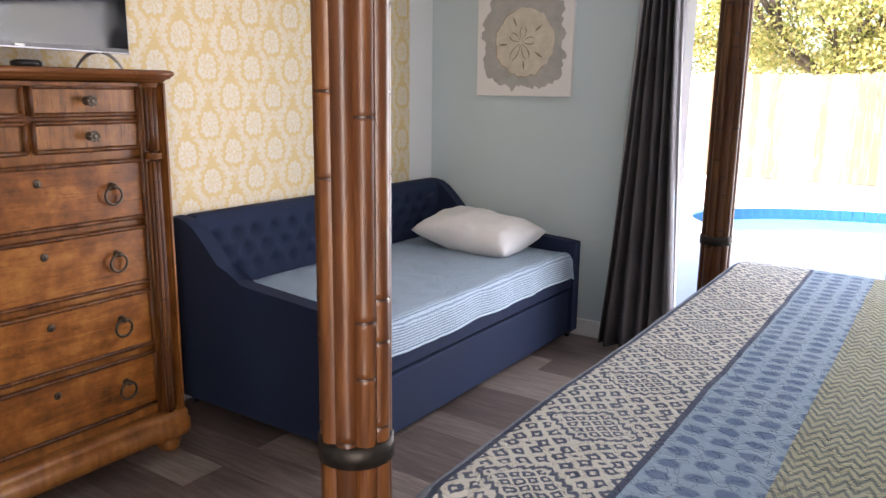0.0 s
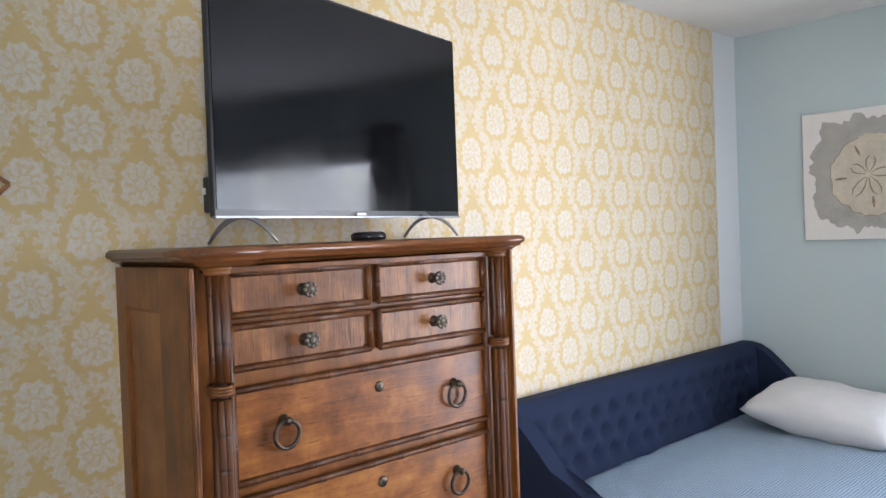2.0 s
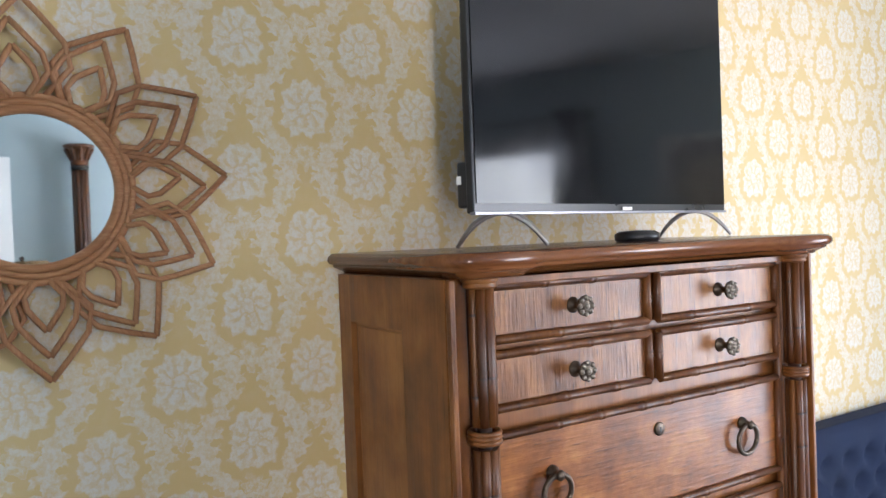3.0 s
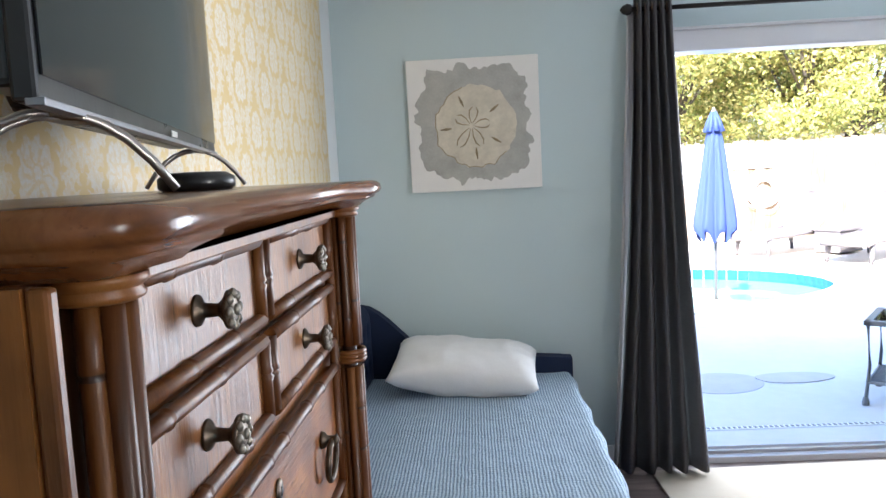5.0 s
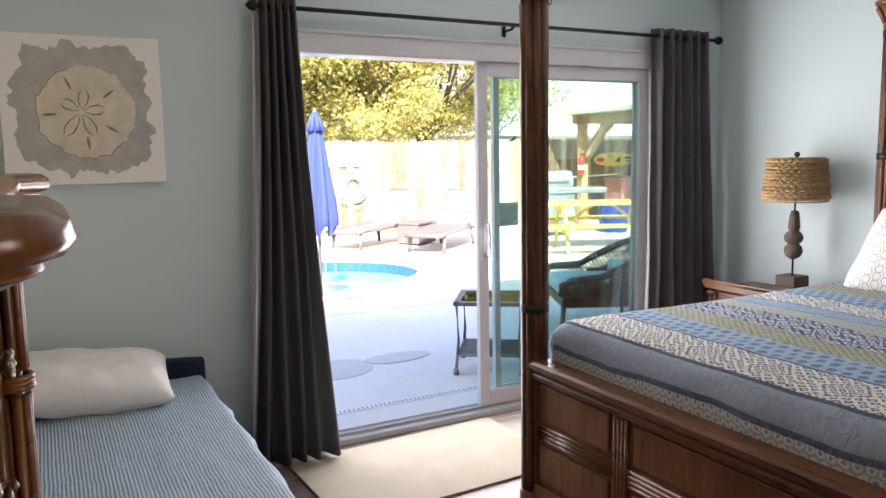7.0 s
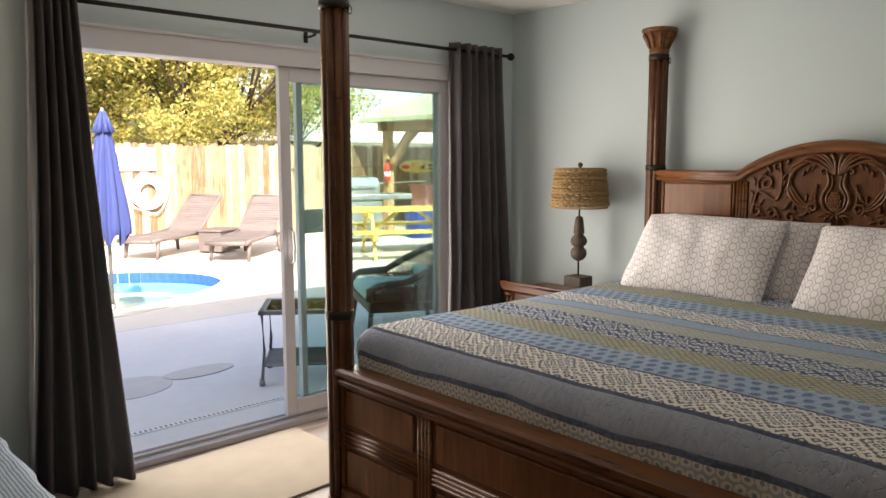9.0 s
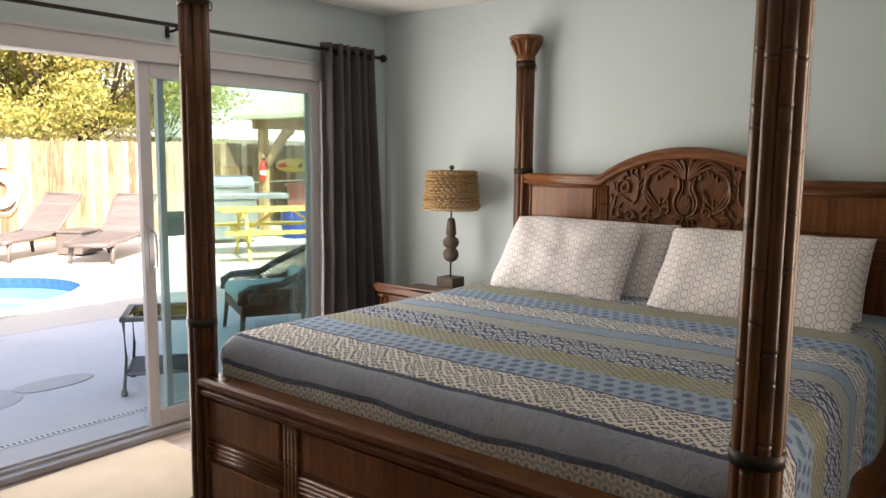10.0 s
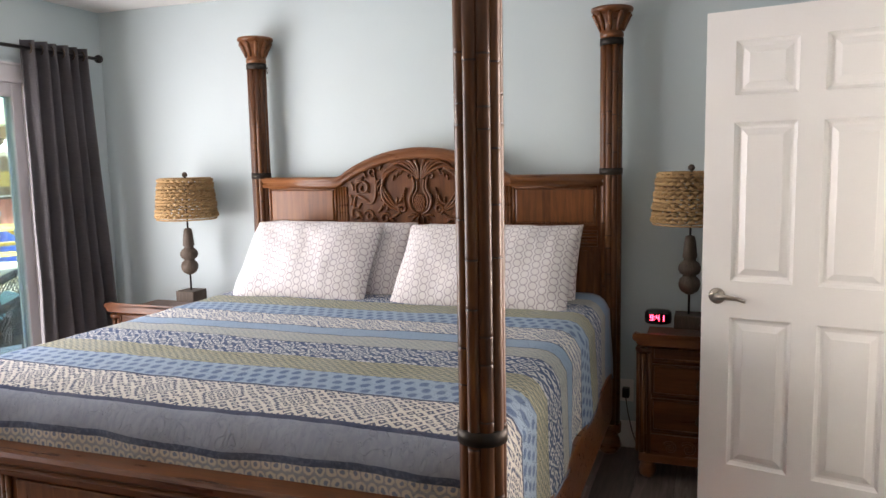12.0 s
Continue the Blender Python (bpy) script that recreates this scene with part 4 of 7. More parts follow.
# mattress and quilt
tagged(part("mattress", box(FX + 0.055, HX - 0.04, SYB + 0.025, NYB - 0.025, 0.36, 0.785, 0.05), pillow_white), "thick white mattress on the four-poster bed", "mattress")


def quilt():
    """A cloth over the mattress: drops at both sides and is tucked in at the foot."""
    bm = bmesh.new()
    uvl = bm.loops.layers.uv.new("UVMap")
    nx, ny = 110, 120
    side, hem = 0.34, 0.13
    wid = NYB - SYB - 0.02
    lenx = 2.06
    rc = 0.075
    grid = []
    for i in range(nx + 1):
        v = i / nx * (lenx + hem)
        row = []
        for j in range(ny + 1):
            u = -side + j / ny * (wid + 2 * side)
            # along x: the foot drop, a rounded edge, then flat
            sx = v - hem
            if sx < 0:
                px, dz = -0.012 + 0.03 * sx, sx
            else:
                px, dz = sx, 0.0
            px, dzx = (px, dz)
            e = max(0.0, rc - max(sx, 0.0)) / rc if sx >= 0 else 1.0
            zx = dzx - rc * 0.8 * (1 - math.sqrt(max(0.0, 1 - min(1.0, e) ** 2))) * (1 if sx >= 0 else 1)
            # across y
            if u < 0:
                py, zy = -0.012 - 0.10 * (-u) * 0.35, u
            elif u > wid:
                py, zy = wid + 0.012 + 0.035 * (u - wid), wid - u
            else:
                py, zy = u, 0.0
            d = min(u, wid - u)
            e2 = max(0.0, rc - max(d, 0.0)) / rc if d >= 0 else 1.0
            zy -= rc * 0.8 * (1 - math.sqrt(max(0.0, 1 - min(1.0, e2) ** 2)))
            x = FX + 0.062 + px
            y = SYB + 0.010 + py
            z = 0.822 + zx + zy
            wv = noise.noise(Vector((x * 2.3, y * 2.3, 0.3))) * 0.008 + noise.noise(Vector((x * 9, y * 9, 2.3))) * 0.0035
            if d < 0:
                w_ = min(1.0, -d / 0.25)
                y += (-1 if u < 0 else 1) * w_ * (0.012 * math.sin(x * 9.0 + 1.0) + 0.010 * noise.noise(Vector((x * 5, z * 3, 7))) )
                z += 0.030 * w_ * noise.noise(Vector((x * 1.6, 4.0, 1.0)))
                # the corner by the foot hangs round the post
                if sx < 0.10:
                    x += w_ * 0.10 * (1 - max(0, sx) / 0.10)
            if sx < 0:
                y = min(max(y, SYB + 0.055), NYB - 0.055)
                x += 0.004 * math.sin(y * 23)
                z += 0.006 * math.sin(y * 7.0)
            row.append((bm.verts.new((x, y, z + wv)), u, v))
        grid.append(row)
    for i in range(nx):
        for j in range(ny):
            q = (grid[i][j], grid[i + 1][j], grid[i + 1][j + 1], grid[i][j + 1])
            corner_gap = q[0][2] < hem - 0.005 and (q[0][1] < 0.03 or q[2][1] > wid - 0.03)
            if corner_gap:
                continue
            f = bm.faces.new([p[0] for p in q])
            f.smooth = True
            for lp, p in zip(f.loops, q):
                lp[uvl].uv = (p[1], p[2])
    first = int(nx * hem / (lenx + hem)) + 2
    edges = [[tuple(grid[i][j][0].co) for i in range(first, nx + 1)] for j in (0, ny)]
    loose = [vv for vv in bm.verts if not vv.link_faces]
    bmesh.ops.delete(bm, geom=loose, context='VERTS')
    return bm, edges


bm, quilt_edges = quilt()
q_ob = part("quilt", bm, quilt_cloth, smooth=True)
binding_cloth = plain("slate_binding_cloth", (0.20, 0.24, 0.32), 0.9, vary=0.12, scale=20, bump=0.3, fine=200, spec=0.15)
for pts in quilt_edges:
    part("binding", tube(pts, 0.0075, 6), binding_cloth, q_ob, "slate blue bound hem")
so = q_ob.modifiers.new("thickness", 'SOLIDIFY')
so.thickness, so.offset = 0.009, 0.0
tagged(q_ob, "blue, cream and olive banded print quilt spread over the bed", "quilt")


def pillow_bm(w, h, t, seed, lift=1.0, full=3.4):
    """A stuffed pillow: w along x, h along y, thickness t, pinched at the seam, with soft creases."""
    bm = bmesh.new()
    uvl = bm.loops.layers.uv.new("UVMap")
    n, m_ = 44, 32
    for s in (1, -1):
        g = []
        for i in range(n + 1):
            r = []
            for j in range(m_ + 1):
                u, v = 2 * i / n - 1, 2 * j / m_ - 1
                k = max(0.0, (1 - abs(u) ** full)) ** 0.5 * max(0.0, (1 - abs(v) ** (full * 0.82))) ** 0.5
                pin = 1 - 0.035 * (1 - abs(v) ** 2) * abs(u) ** 6
                pin2 = 1 - 0.045 * (1 - abs(u) ** 2) * abs(v) ** 6
                x, y = u * w / 2 * pin, v * h / 2 * pin2
                cr = noise.noise(Vector((x * 7 + seed, y * 7, s * 1.7))) * 0.016 + noise.noise(Vector((x * 19, y * 15 + seed, s))) * 0.007 - 0.010 * max(0.0, noise.noise(Vector((x * 9 - y * 14, y * 5 + x * 4, seed)))) ** 0.7 * (u * u + v * v)
                edge = (abs(u) ** 8 + abs(v) ** 8)
                z = s * (t / 2 * k) + cr * k ** 0.5 * lift
                r.append((bm.verts.new((x, y, z)), x, y))
            g.append(r)
        for i in range(n):
            for j in range(m_):
                q = (g[i][j], g[i + 1][j], g[i + 1][j + 1], g[i][j + 1])
                f = bm.faces.new([p[0] for p in q])
                f.smooth = True
                for lp, p in zip(f.loops, q):
                    lp[uvl].uv = (p[1], p[2])
    bmesh.ops.remove_doubles(bm, verts=bm.verts, dist=0.0015)
    return bm


# bed pillows lean on the headboard, two rows
for i, (y, w, x, z, tilt, yaw, tag) in enumerate(((2.310, 0.74, 1.075, 0.980, 50, 2, "front"), (1.370, 0.87, 1.065, 0.974, 50, -2, "front"), (2.18, 0.74, 1.245, 0.950, 60, 0, "back"), (1.345, 0.80, 1.250, 0.945, 60, 1, "back"))):
    m4 = Matrix.Translation((x, y, z)) @ Euler((0, 0, radians(-90 + yaw))).to_matrix().to_4x4() @ Euler((radians(tilt), 0, 0)).to_matrix().to_4x4()
    ob = part("bed_pillow", pillow_bm(w, 0.50, 0.20 if tag == "front" else 0.17, 3.1 * i), pillowcase, at=m4, smooth=True)
    tagged(ob, "white pillow with grey ring print leaning on the " + ("pillow behind it" if tag == "front" else "headboard"), "pillow", "pillows on the bed")


# ---- nightstands ----
def nightstand(y0, y1, label):
    x0, x1 = 1.125, EX - 0.012
    ns = thing("nightstand", label, "nightstand", ((x0 + x1) / 2, (y0 + y1) / 2, 0), "nightstands beside the bed")
    W, D = (y1 - y0) / 2, (x1 - x0) / 2
    part("top", sweep_rect([(-0.015, 0.640), (0.0, 0.646), (0.004, 0.656), (0.014, 0.662), (0.020, 0.672), (0.020, 0.684), (0.012, 0.692), (0.004, 0.694)], -W + 0.02, W - 0.02, D, D - 0.02, 0.03), ns_wood, ns, at=pose(0, 0, 0, 0, 0, 180))
    part("body", box(-D + 0.045, D - 0.004, -W + 0.045, W - 0.045, 0.12, 0.642), ns_wood, ns)
    part("base", box(-D + 0.025, D - 0.004, -W + 0.03, W - 0.03, 0.085, 0.125, 0.006), ns_wood, ns)
    part("apron", prism([(-W + 0.06, 0.22), (-W + 0.06, 0.10), (-0.12, 0.115), (0, 0.15), (0.12, 0.115), (W - 0.06, 0.10), (W - 0.06, 0.22)], 0, -D + 0.028, -D + 0.05), ns_wood, ns)
    for s in (-1, 1):
        for cx, r0 in ((0.06, 0.035), (0.14, 0.03)):
            part("carved_scroll", tube([(-D + 0.026, s * u, z) for u, z in spiral(cx, 0.165, r0, 0.006, 0.5, 1.2, 16)], 0.006, 6, up=(1, 0, 0)), ns_wood, ns)
    for s in (-1, 1):
        for i in range(4):
            bm = tube([(0, 0, 0.13), (0, 0, 0.3), (0, 0, 0.63)], [0.0125, 0.011, 0.0115], 8)
            part("cane", bm, cane_wood, ns, at=(-D + 0.035 + 0.014 * (i % 2), s * (W - 0.05) + 0.016 * (i - 1.5), 0))
        part("collar", lathe([(0.036, 0.60), (0.040, 0.606), (0.040, 0.618), (0.036, 0.624)], 16, pose(-D + 0.048, s * (W - 0.05), 0)), ns_wood, ns)
        for d in (-D + 0.07, D - 0.06):
            part("foot", lathe([(0.022, 0.0), (0.036, 0.015), (0.042, 0.04), (0.034, 0.068), (0.028, 0.085)], 16, pose(d, s * (W - 0.07), 0)), ns_wood, ns)
    for k, (z0, z1) in enumerate(((0.565, 0.632), (0.405, 0.55), (0.235, 0.39))):
        dr = part("drawer", box(-D + 0.034, -D + 0.046, -W + 0.085, W - 0.085, z0, z1, 0.005), ns_wood, ns)
        bm = bmesh.new()
        for z in (z0 + 0.006, z1 - 0.006):
            add_tube(bm, [(-D + 0.032, -W + 0.085, z), (-D + 0.032, W - 0.085, z)], 0.007, 6)
        for y in (-W + 0.089, W - 0.089):
            add_tube(bm, [(-D + 0.032, y, z0), (-D + 0.032, y, z1)], 0.007, 6)
        part("bead_frame", bm, cane_wood, dr)
        zc = (z0 + z1) / 2
        if k == 0:
            part("knob", lathe([(0.004, 0.0), (0.005, 0.012), (0.011, 0.018), (0.009, 0.026), (0.002, 0.028)], 12, pose(-D + 0.034, 0, zc, 0, -90, 0)), bronze, dr)
        else:
            part("ring_pull", tube([(-D + 0.020, 0.028 * math.sin(t), zc - 0.012 + 0.028 * math.cos(t)) for t in [j * math.pi / 9 for j in range(18)]], 0.0045, 6, True, up=(1, 0, 0)), bronze, dr)
            part("boss", lathe([(0.014, 0.0), (0.014, 0.006), (0.007, 0.012), (0.007, 0.020), (0.001, 0.022)], 12, pose(-D + 0.034, 0, zc + 0.018, 0, -90, 0)), bronze, dr)
    return ns


nightstand(3.095, 3.715, "dark brown wooden nightstand beneath the lamp by the curtain")
nightstand(0.065, 0.685, "dark brown wooden nightstand with ring pulls beside the open door")


# ---- table lamps ----
def strand_mesh(k, rows_n=12, n=78):
    t = (k + 0.5) / rows_n
    r = 0.166 - 0.024 * t
    pts, rad = [], []
    for i in range(n):
        a = 2 * math.pi * i / n
        ph = math.sin(a * n / 3 + (math.pi if k % 2 else 0) + 0.4 * math.sin(k * 5.1 + a * 3))
        rr = r + 0.006 * ph
        pts.append((rr * math.cos(a), rr * math.sin(a), 0.225 * t + 0.004 * math.sin(a * n / 3 + k)))
        rad.append(0.0082 + 0.0040 * ph)
    return mesh_of("strand", tube(pts, rad, 6, True), seagrass)


def table_lamp(x, y, label):
    lp = thing("table_lamp", label, "lamp", (x, y, 0.694), "lamps on the nightstands")
    part("base", box(-0.062, 0.062, -0.062, 0.062, 0.0, 0.062, 0.004), lamp_wood, lp, "square dark wooden base block")
    part("rod", lathe([(0.0055, 0.06), (0.0055, 0.72)], 10), black_metal, lp, "thin dark metal rod")
    body = [(0.016, 0.155), (0.022, 0.16), (0.036, 0.168), (0.046, 0.185), (0.049, 0.205), (0.044, 0.225), (0.030, 0.238), (0.030, 0.244), (0.042, 0.252), (0.050, 0.268), (0.050, 0.285), (0.040, 0.302),
            (0.027, 0.312), (0.027, 0.320), (0.033, 0.328), (0.030, 0.36), (0.026, 0.40), (0.021, 0.423), (0.012, 0.428)]
    part("turned_body", lathe(body, 22), lamp_wood, lp, "turned weathered wooden body")
    def hoop(z, r):
        return [(r * math.cos(2 * math.pi * i / 40), r * math.sin(2 * math.pi * i / 40), z) for i in range(40)]

    bm = bmesh.new()
    add_tube(bm, hoop(0.716, 0.142), 0.005, 6, True)
    for k in range(3):
        a = 2 * math.pi * k / 3
        add_tube(bm, [(0, 0, 0.716), (0.142 * math.cos(a), 0.142 * math.sin(a), 0.716)], 0.002, 5)
    sh = part("shade", tube(hoop(0.483, 0.166), 0.005, 6, True), seagrass, lp, "woven seagrass drum shade")
    part("top_hoop", bm, seagrass, sh)
    for me in STRANDS:
        part("strand", me, None, sh, at=(0, 0, 0.488))
    part("finial", lathe([(0.006, 0.716), (0.006, 0.724), (0.014, 0.730), (0.016, 0.740), (0.010, 0.750), (0.003, 0.753)], 14), lamp_wood, lp)
    return lp


STRANDS = [strand_mesh(k) for k in range(12)]
table_lamp(1.325, 3.245, "table lamp with woven seagrass shade, near the curtain")
table_lamp(1.325, 0.450, "table lamp with woven seagrass shade, near the open door")

# alarm clock
ck = thing("alarm_clock", "small black digital alarm clock with red digits", "clock", pose(1.37, 0.590, 0.694, 0, 0, 184) @ Matrix.Scale(0.98, 4))
bm = lathe([(0.055, 0.0), (0.062, 0.006), (0.064, 0.030), (0.062, 0.056), (0.052, 0.066), (0.02, 0.070)], 28)
bmesh.ops.scale(bm, vec=(0.62, 1.0, 1.0), verts=bm.verts)
part("case", bm, black_plastic, ck)
part("face", box(0.034, 0.041, -0.045, 0.045, 0.014, 0.054, 0.003), screen, ck)


def digit(bm, y, z, h, segs):
    w, t = h * 0.5, 0.0042
    lay = {"a": (0, h, w, h), "d": (0, 0, w, 0), "g": (0, h / 2, w, h / 2), "f": (0, h / 2, 0, h), "b": (w, h / 2, w, h), "e": (0, 0, 0, h / 2), "c": (w, 0, w, h / 2)}
    for s in segs:
        u0, v0, u1, v1 = lay[s]
        add_box(bm, 0.0412, 0.0425, y + min(u0, u1) - t / 2, y + max(u0, u1) + t / 2, z + min(v0, v1) - t / 2, z + max(v0, v1) + t / 2)


bm = bmesh.new()
digit(bm, -0.036, 0.022, 0.024, "abcdfg")
digit(bm, -0.008, 0.022, 0.024, "bcfg")
digit(bm, 0.014, 0.022, 0.024, "bc")
for z in (0.028, 0.040):
    add_box(bm, 0.0412, 0.0425, -0.018, -0.014, z - 0.002, z + 0.002)
part("digits", bm, red_led, ck, "glowing red digits 9:41")
# outlet with a plug and cord on the headboard wall
ol = thing("wall_outlet", "white wall outlet with a black plug and cord", "outlet", (EX, 0.752, 0.30))
part("plate", box(-0.006, 0.0, -0.036, 0.036, -0.058, 0.058, 0.003), trim_white, ol)
part("plug", box(-0.045, -0.005, -0.018, 0.018, -0.03, 0.02, 0.006), black_plastic, ol)
part("cord", tube([(-0.03, 0, -0.03), (-0.034, -0.01, -0.10), (-0.02, -0.03, -0.2), (-0.03, -0.06, -0.285), (-0.04, -0.14, -0.295)], 0.003, 6), black_plastic, ol)


# ---- tall dresser ----
DXF, DY0, DY1 = -2.462, 0.787, 1.752      # front of the drawer faces, body ends
dc = (DY0 + DY1) / 2
dr_ = thing("tall_dresser", "tall brown wooden dresser with bamboo trim and bronze pulls", "dresser", (0, 0, 0))
part("case", box(-2.842, DXF - 0.012, DY0 + 0.012, DY1 - 0.012, 0.09, 1.411), dresser_wood, dr_)
for y0, y1 in ((DY0, DY0 + 0.013), (DY1 - 0.013, DY1)):
    sp = part("side_frame", box(-2.842, -2.79, y0, y1, 0.16, 1.410), dresser_wood, dr_)
    part("stile", box(-2.585, -2.4445, y0, y1, 0.16, 1.410), dresser_wood, sp)
    part("corner_bead", box(-2.4435, -2.430, y0 + 0.001, y1 - 0.001, 0.16, 1.410, 0.003), dresser_wood, sp)
    part("rail", box(-2.79, -2.585, y0, y1, 1.318, 1.410), dresser_wood, sp)
    part("rail", box(-2.79, -2.585, y0, y1, 0.16, 0.26), dresser_wood, sp)
    yp = DY0 + 0.0135 if y0 == DY0 else DY1 - 0.0135
    part("panel", box(-2.782, -2.593, min(yp, yp + (-0.004 if y0 == DY0 else 0.004)), max(yp, yp + (-0.004 if y0 == DY0 else 0.004)), 0.268, 1.310, 0.0018), dresser_wood, sp)
part("top", sweep_rect([(-0.040, 1.409), (-0.014, 1.4105), (-0.008, 1.416), (0.002, 1.4205), (0.009, 1.4230), (0.012, 1.4255), (0.012, 1.4285), (0.020, 1.4310), (0.0245, 1.4375), (0.0225, 1.4455), (0.015, 1.4508), (0.004, 1.452)], DY0 + 0.002, DY1 - 0.002, -2.842, -2.428, 0.030, bulge=(-2.394, 0.130)), dresser_top, dr_, "polished moulded top")
part("frieze", box(-2.480, -2.442, DY0 + 0.088, DY1 - 0.088, 1.3945, 1.4088, 0.002), dresser_wood, dr_)
part("base_moulding", sweep_rect([(-0.02, 0.075), (0.022, 0.080), (0.026, 0.10), (0.026, 0.13), (0.014, 0.145), (0.018, 0.155), (0.010, 0.172), (-0.008, 0.180)], DY0, DY1, -2.842, -2.442, 0.030, bulge=(-2.424, 0.120)), dresser_wood, dr_)
for y in (DY0 + 0.045, DY1 - 0.045):
    for x in (-2.49, -2.79):
        part("bun_foot", lathe([(0.024, 0.0), (0.040, 0.012), (0.048, 0.035), (0.042, 0.060), (0.030, 0.076)], 20, pose(x, y, 0)), dresser_wood, dr_)

# corner columns of bundled canes with tied collars
col_lo = [cane_mesh(0.945, 0.0082, 5, 40 + s) for s in range(3)]
col_hi = [cane_mesh(0.222, 0.0082, 2, 50 + s) for s in range(3)]
CCX = -2.437
for y in (DY0 + 0.063, DY1 - 0.063):
    col = part("corner_column", lathe([(0.0125, 0.18), (0.0125, 1.40)], 12, pose(CCX, y, 0)), cane_node, dr_)
    for i in range(7):
        a = 2 * math.pi * i / 7 + 0.3
        px, py = CCX + 0.0150 * math.cos(a), y + 0.0150 * math.sin(a)
        part("cane", col_lo[i % 3], None, col, at=pose(px, py, 0.19, 0, 0, 50 * i))
        part("cane", col_hi[i % 3], None, col, at=pose(px, py, 1.172, 0, 0, 50 * i))
    bm = bmesh.new()
    for z in (1.147, 1.154, 1.161):
        add_tube(bm, [(CCX + 0.0245 * math.cos(2 * math.pi * i / 24), y + 0.0245 * math.sin(2 * math.pi * i / 24), z) for i in range(24)], 0.0048, 6, True)
    part("tied_collar", bm, dresser_wood, col)
    part("column_cap", lathe([(0.023, 1.3925), (0.0275, 1.3945), (0.029, 1.3975), (0.0265, 1.4005), (0.027, 1.402), (0.031, 1.405), (0.031, 1.4095)], 20, pose(CCX, y, 0)), dresser_wood, col)


strip = cane_mesh(1.205, 0.0088, 8, 61)
for y in (DY0 + 0.0935, DY1 - 0.0935):
    part("bamboo_strip", strip, None, dr_, at=pose(-2.458, y, 0.185))


def bead(y0, y1, z0, z1, seed, parent):
    """A bamboo bead frame with nodes round a drawer."""
    rnd = random.Random(seed)
    for (a, b) in (((y0, z0), (y1, z0)), ((y0, z1), (y1, z1)), ((y0, z0), (y0, z1)), ((y1, z0), (y1, z1))):
        ln = abs(b[0] - a[0]) + abs(b[1] - a[1])
        n = max(2, int(ln / 0.10))
        cuts = sorted((i + rnd.uniform(-0.3, 0.3)) / n for i in range(1, n))
        e = 0.0035 / ln
        stops = [(0.0, 0.0082)]
        for t in cuts:
            stops += [(t - 2.5 * e, 0.0080), (t - 0.8 * e, 0.0098), (t, 0.0070), (t + 0.8 * e, 0.0096), (t + 2.5 * e, 0.0080)]
        stops.append((1.0, 0.0082))
        bm = tube([(DXF + 0.003, a[0] + (b[0] - a[0]) * t, a[1] + (b[1] - a[1]) * t) for t, _ in stops], [r for _, r in stops], 8)
        part("bamboo_bead", bm, cane_wood, parent)


def keyhole(parent, y, z):
    k = part("keyhole_plate", lathe([(0.0135, 0.0), (0.0135, 0.002), (0.010, 0.0035), (0.002, 0.004)], 16, pose(DXF + 0.001, y, z, 0, 90, 0)), bronze, parent)
    bmk = box(DXF + 0.0045, DXF + 0.0055, y - 0.002, y + 0.002, z - 0.007, z + 0.004)
    part("key_slot", bmk, black_metal, k)


def ring_pull(parent, y, z):
    b = part("pull_boss", lathe([(0.0135, 0.0), (0.013, 0.005), (0.007, 0.010), (0.007, 0.020), (0.010, 0.024), (0.002, 0.028)], 14, pose(DXF, y, z, 0, 90, 0)), bronze, parent)
    bm = bmesh.new()
    n = 40
    pts, rad = [], []
    for i in range(n):
        t = 2 * math.pi * i / n
        pts.append((DXF + 0.017 + 0.010 * (math.cos(t) - 1) * 0.2, y + 0.031 * math.sin(t), z - 0.031 + 0.031 * math.cos(t)))
        rad.append(0.0050 + 0.0012 * math.sin(t * 20))
    add_tube(bm, pts, rad, 7, True, up=(1, 0, 0))
    part("ring", bm, bronze, b, "ribbed bronze ring")


def flower_knob(parent, y, z):
    k = part("knob", lathe([(0.015, 0.0), (0.014, 0.003), (0.007, 0.007), (0.006, 0.020), (0.012, 0.026), (0.018, 0.029), (0.018, 0.033), (0.006, 0.036)], 18, pose(DXF, y, z, 0, 90, 0)), bronze, parent)
    bm = bmesh.new()
    for i in range(8):
        a = 2 * math.pi * i / 8
        add_lathe(bm, [(0.001, -0.004), (0.0045, -0.002), (0.0052, 0), (0.0045, 0.002), (0.001, 0.004)], 8, pose(DXF + 0.034, y + 0.0145 * math.cos(a), z + 0.0145 * math.sin(a), 0, 90, 0))
    add_lathe(bm, [(0.006, 0.0), (0.005, 0.004), (0.001, 0.006)], 10, pose(DXF + 0.034, y, z, 0, 90, 0))
    part("petal_rosette", bm, pewter, k)


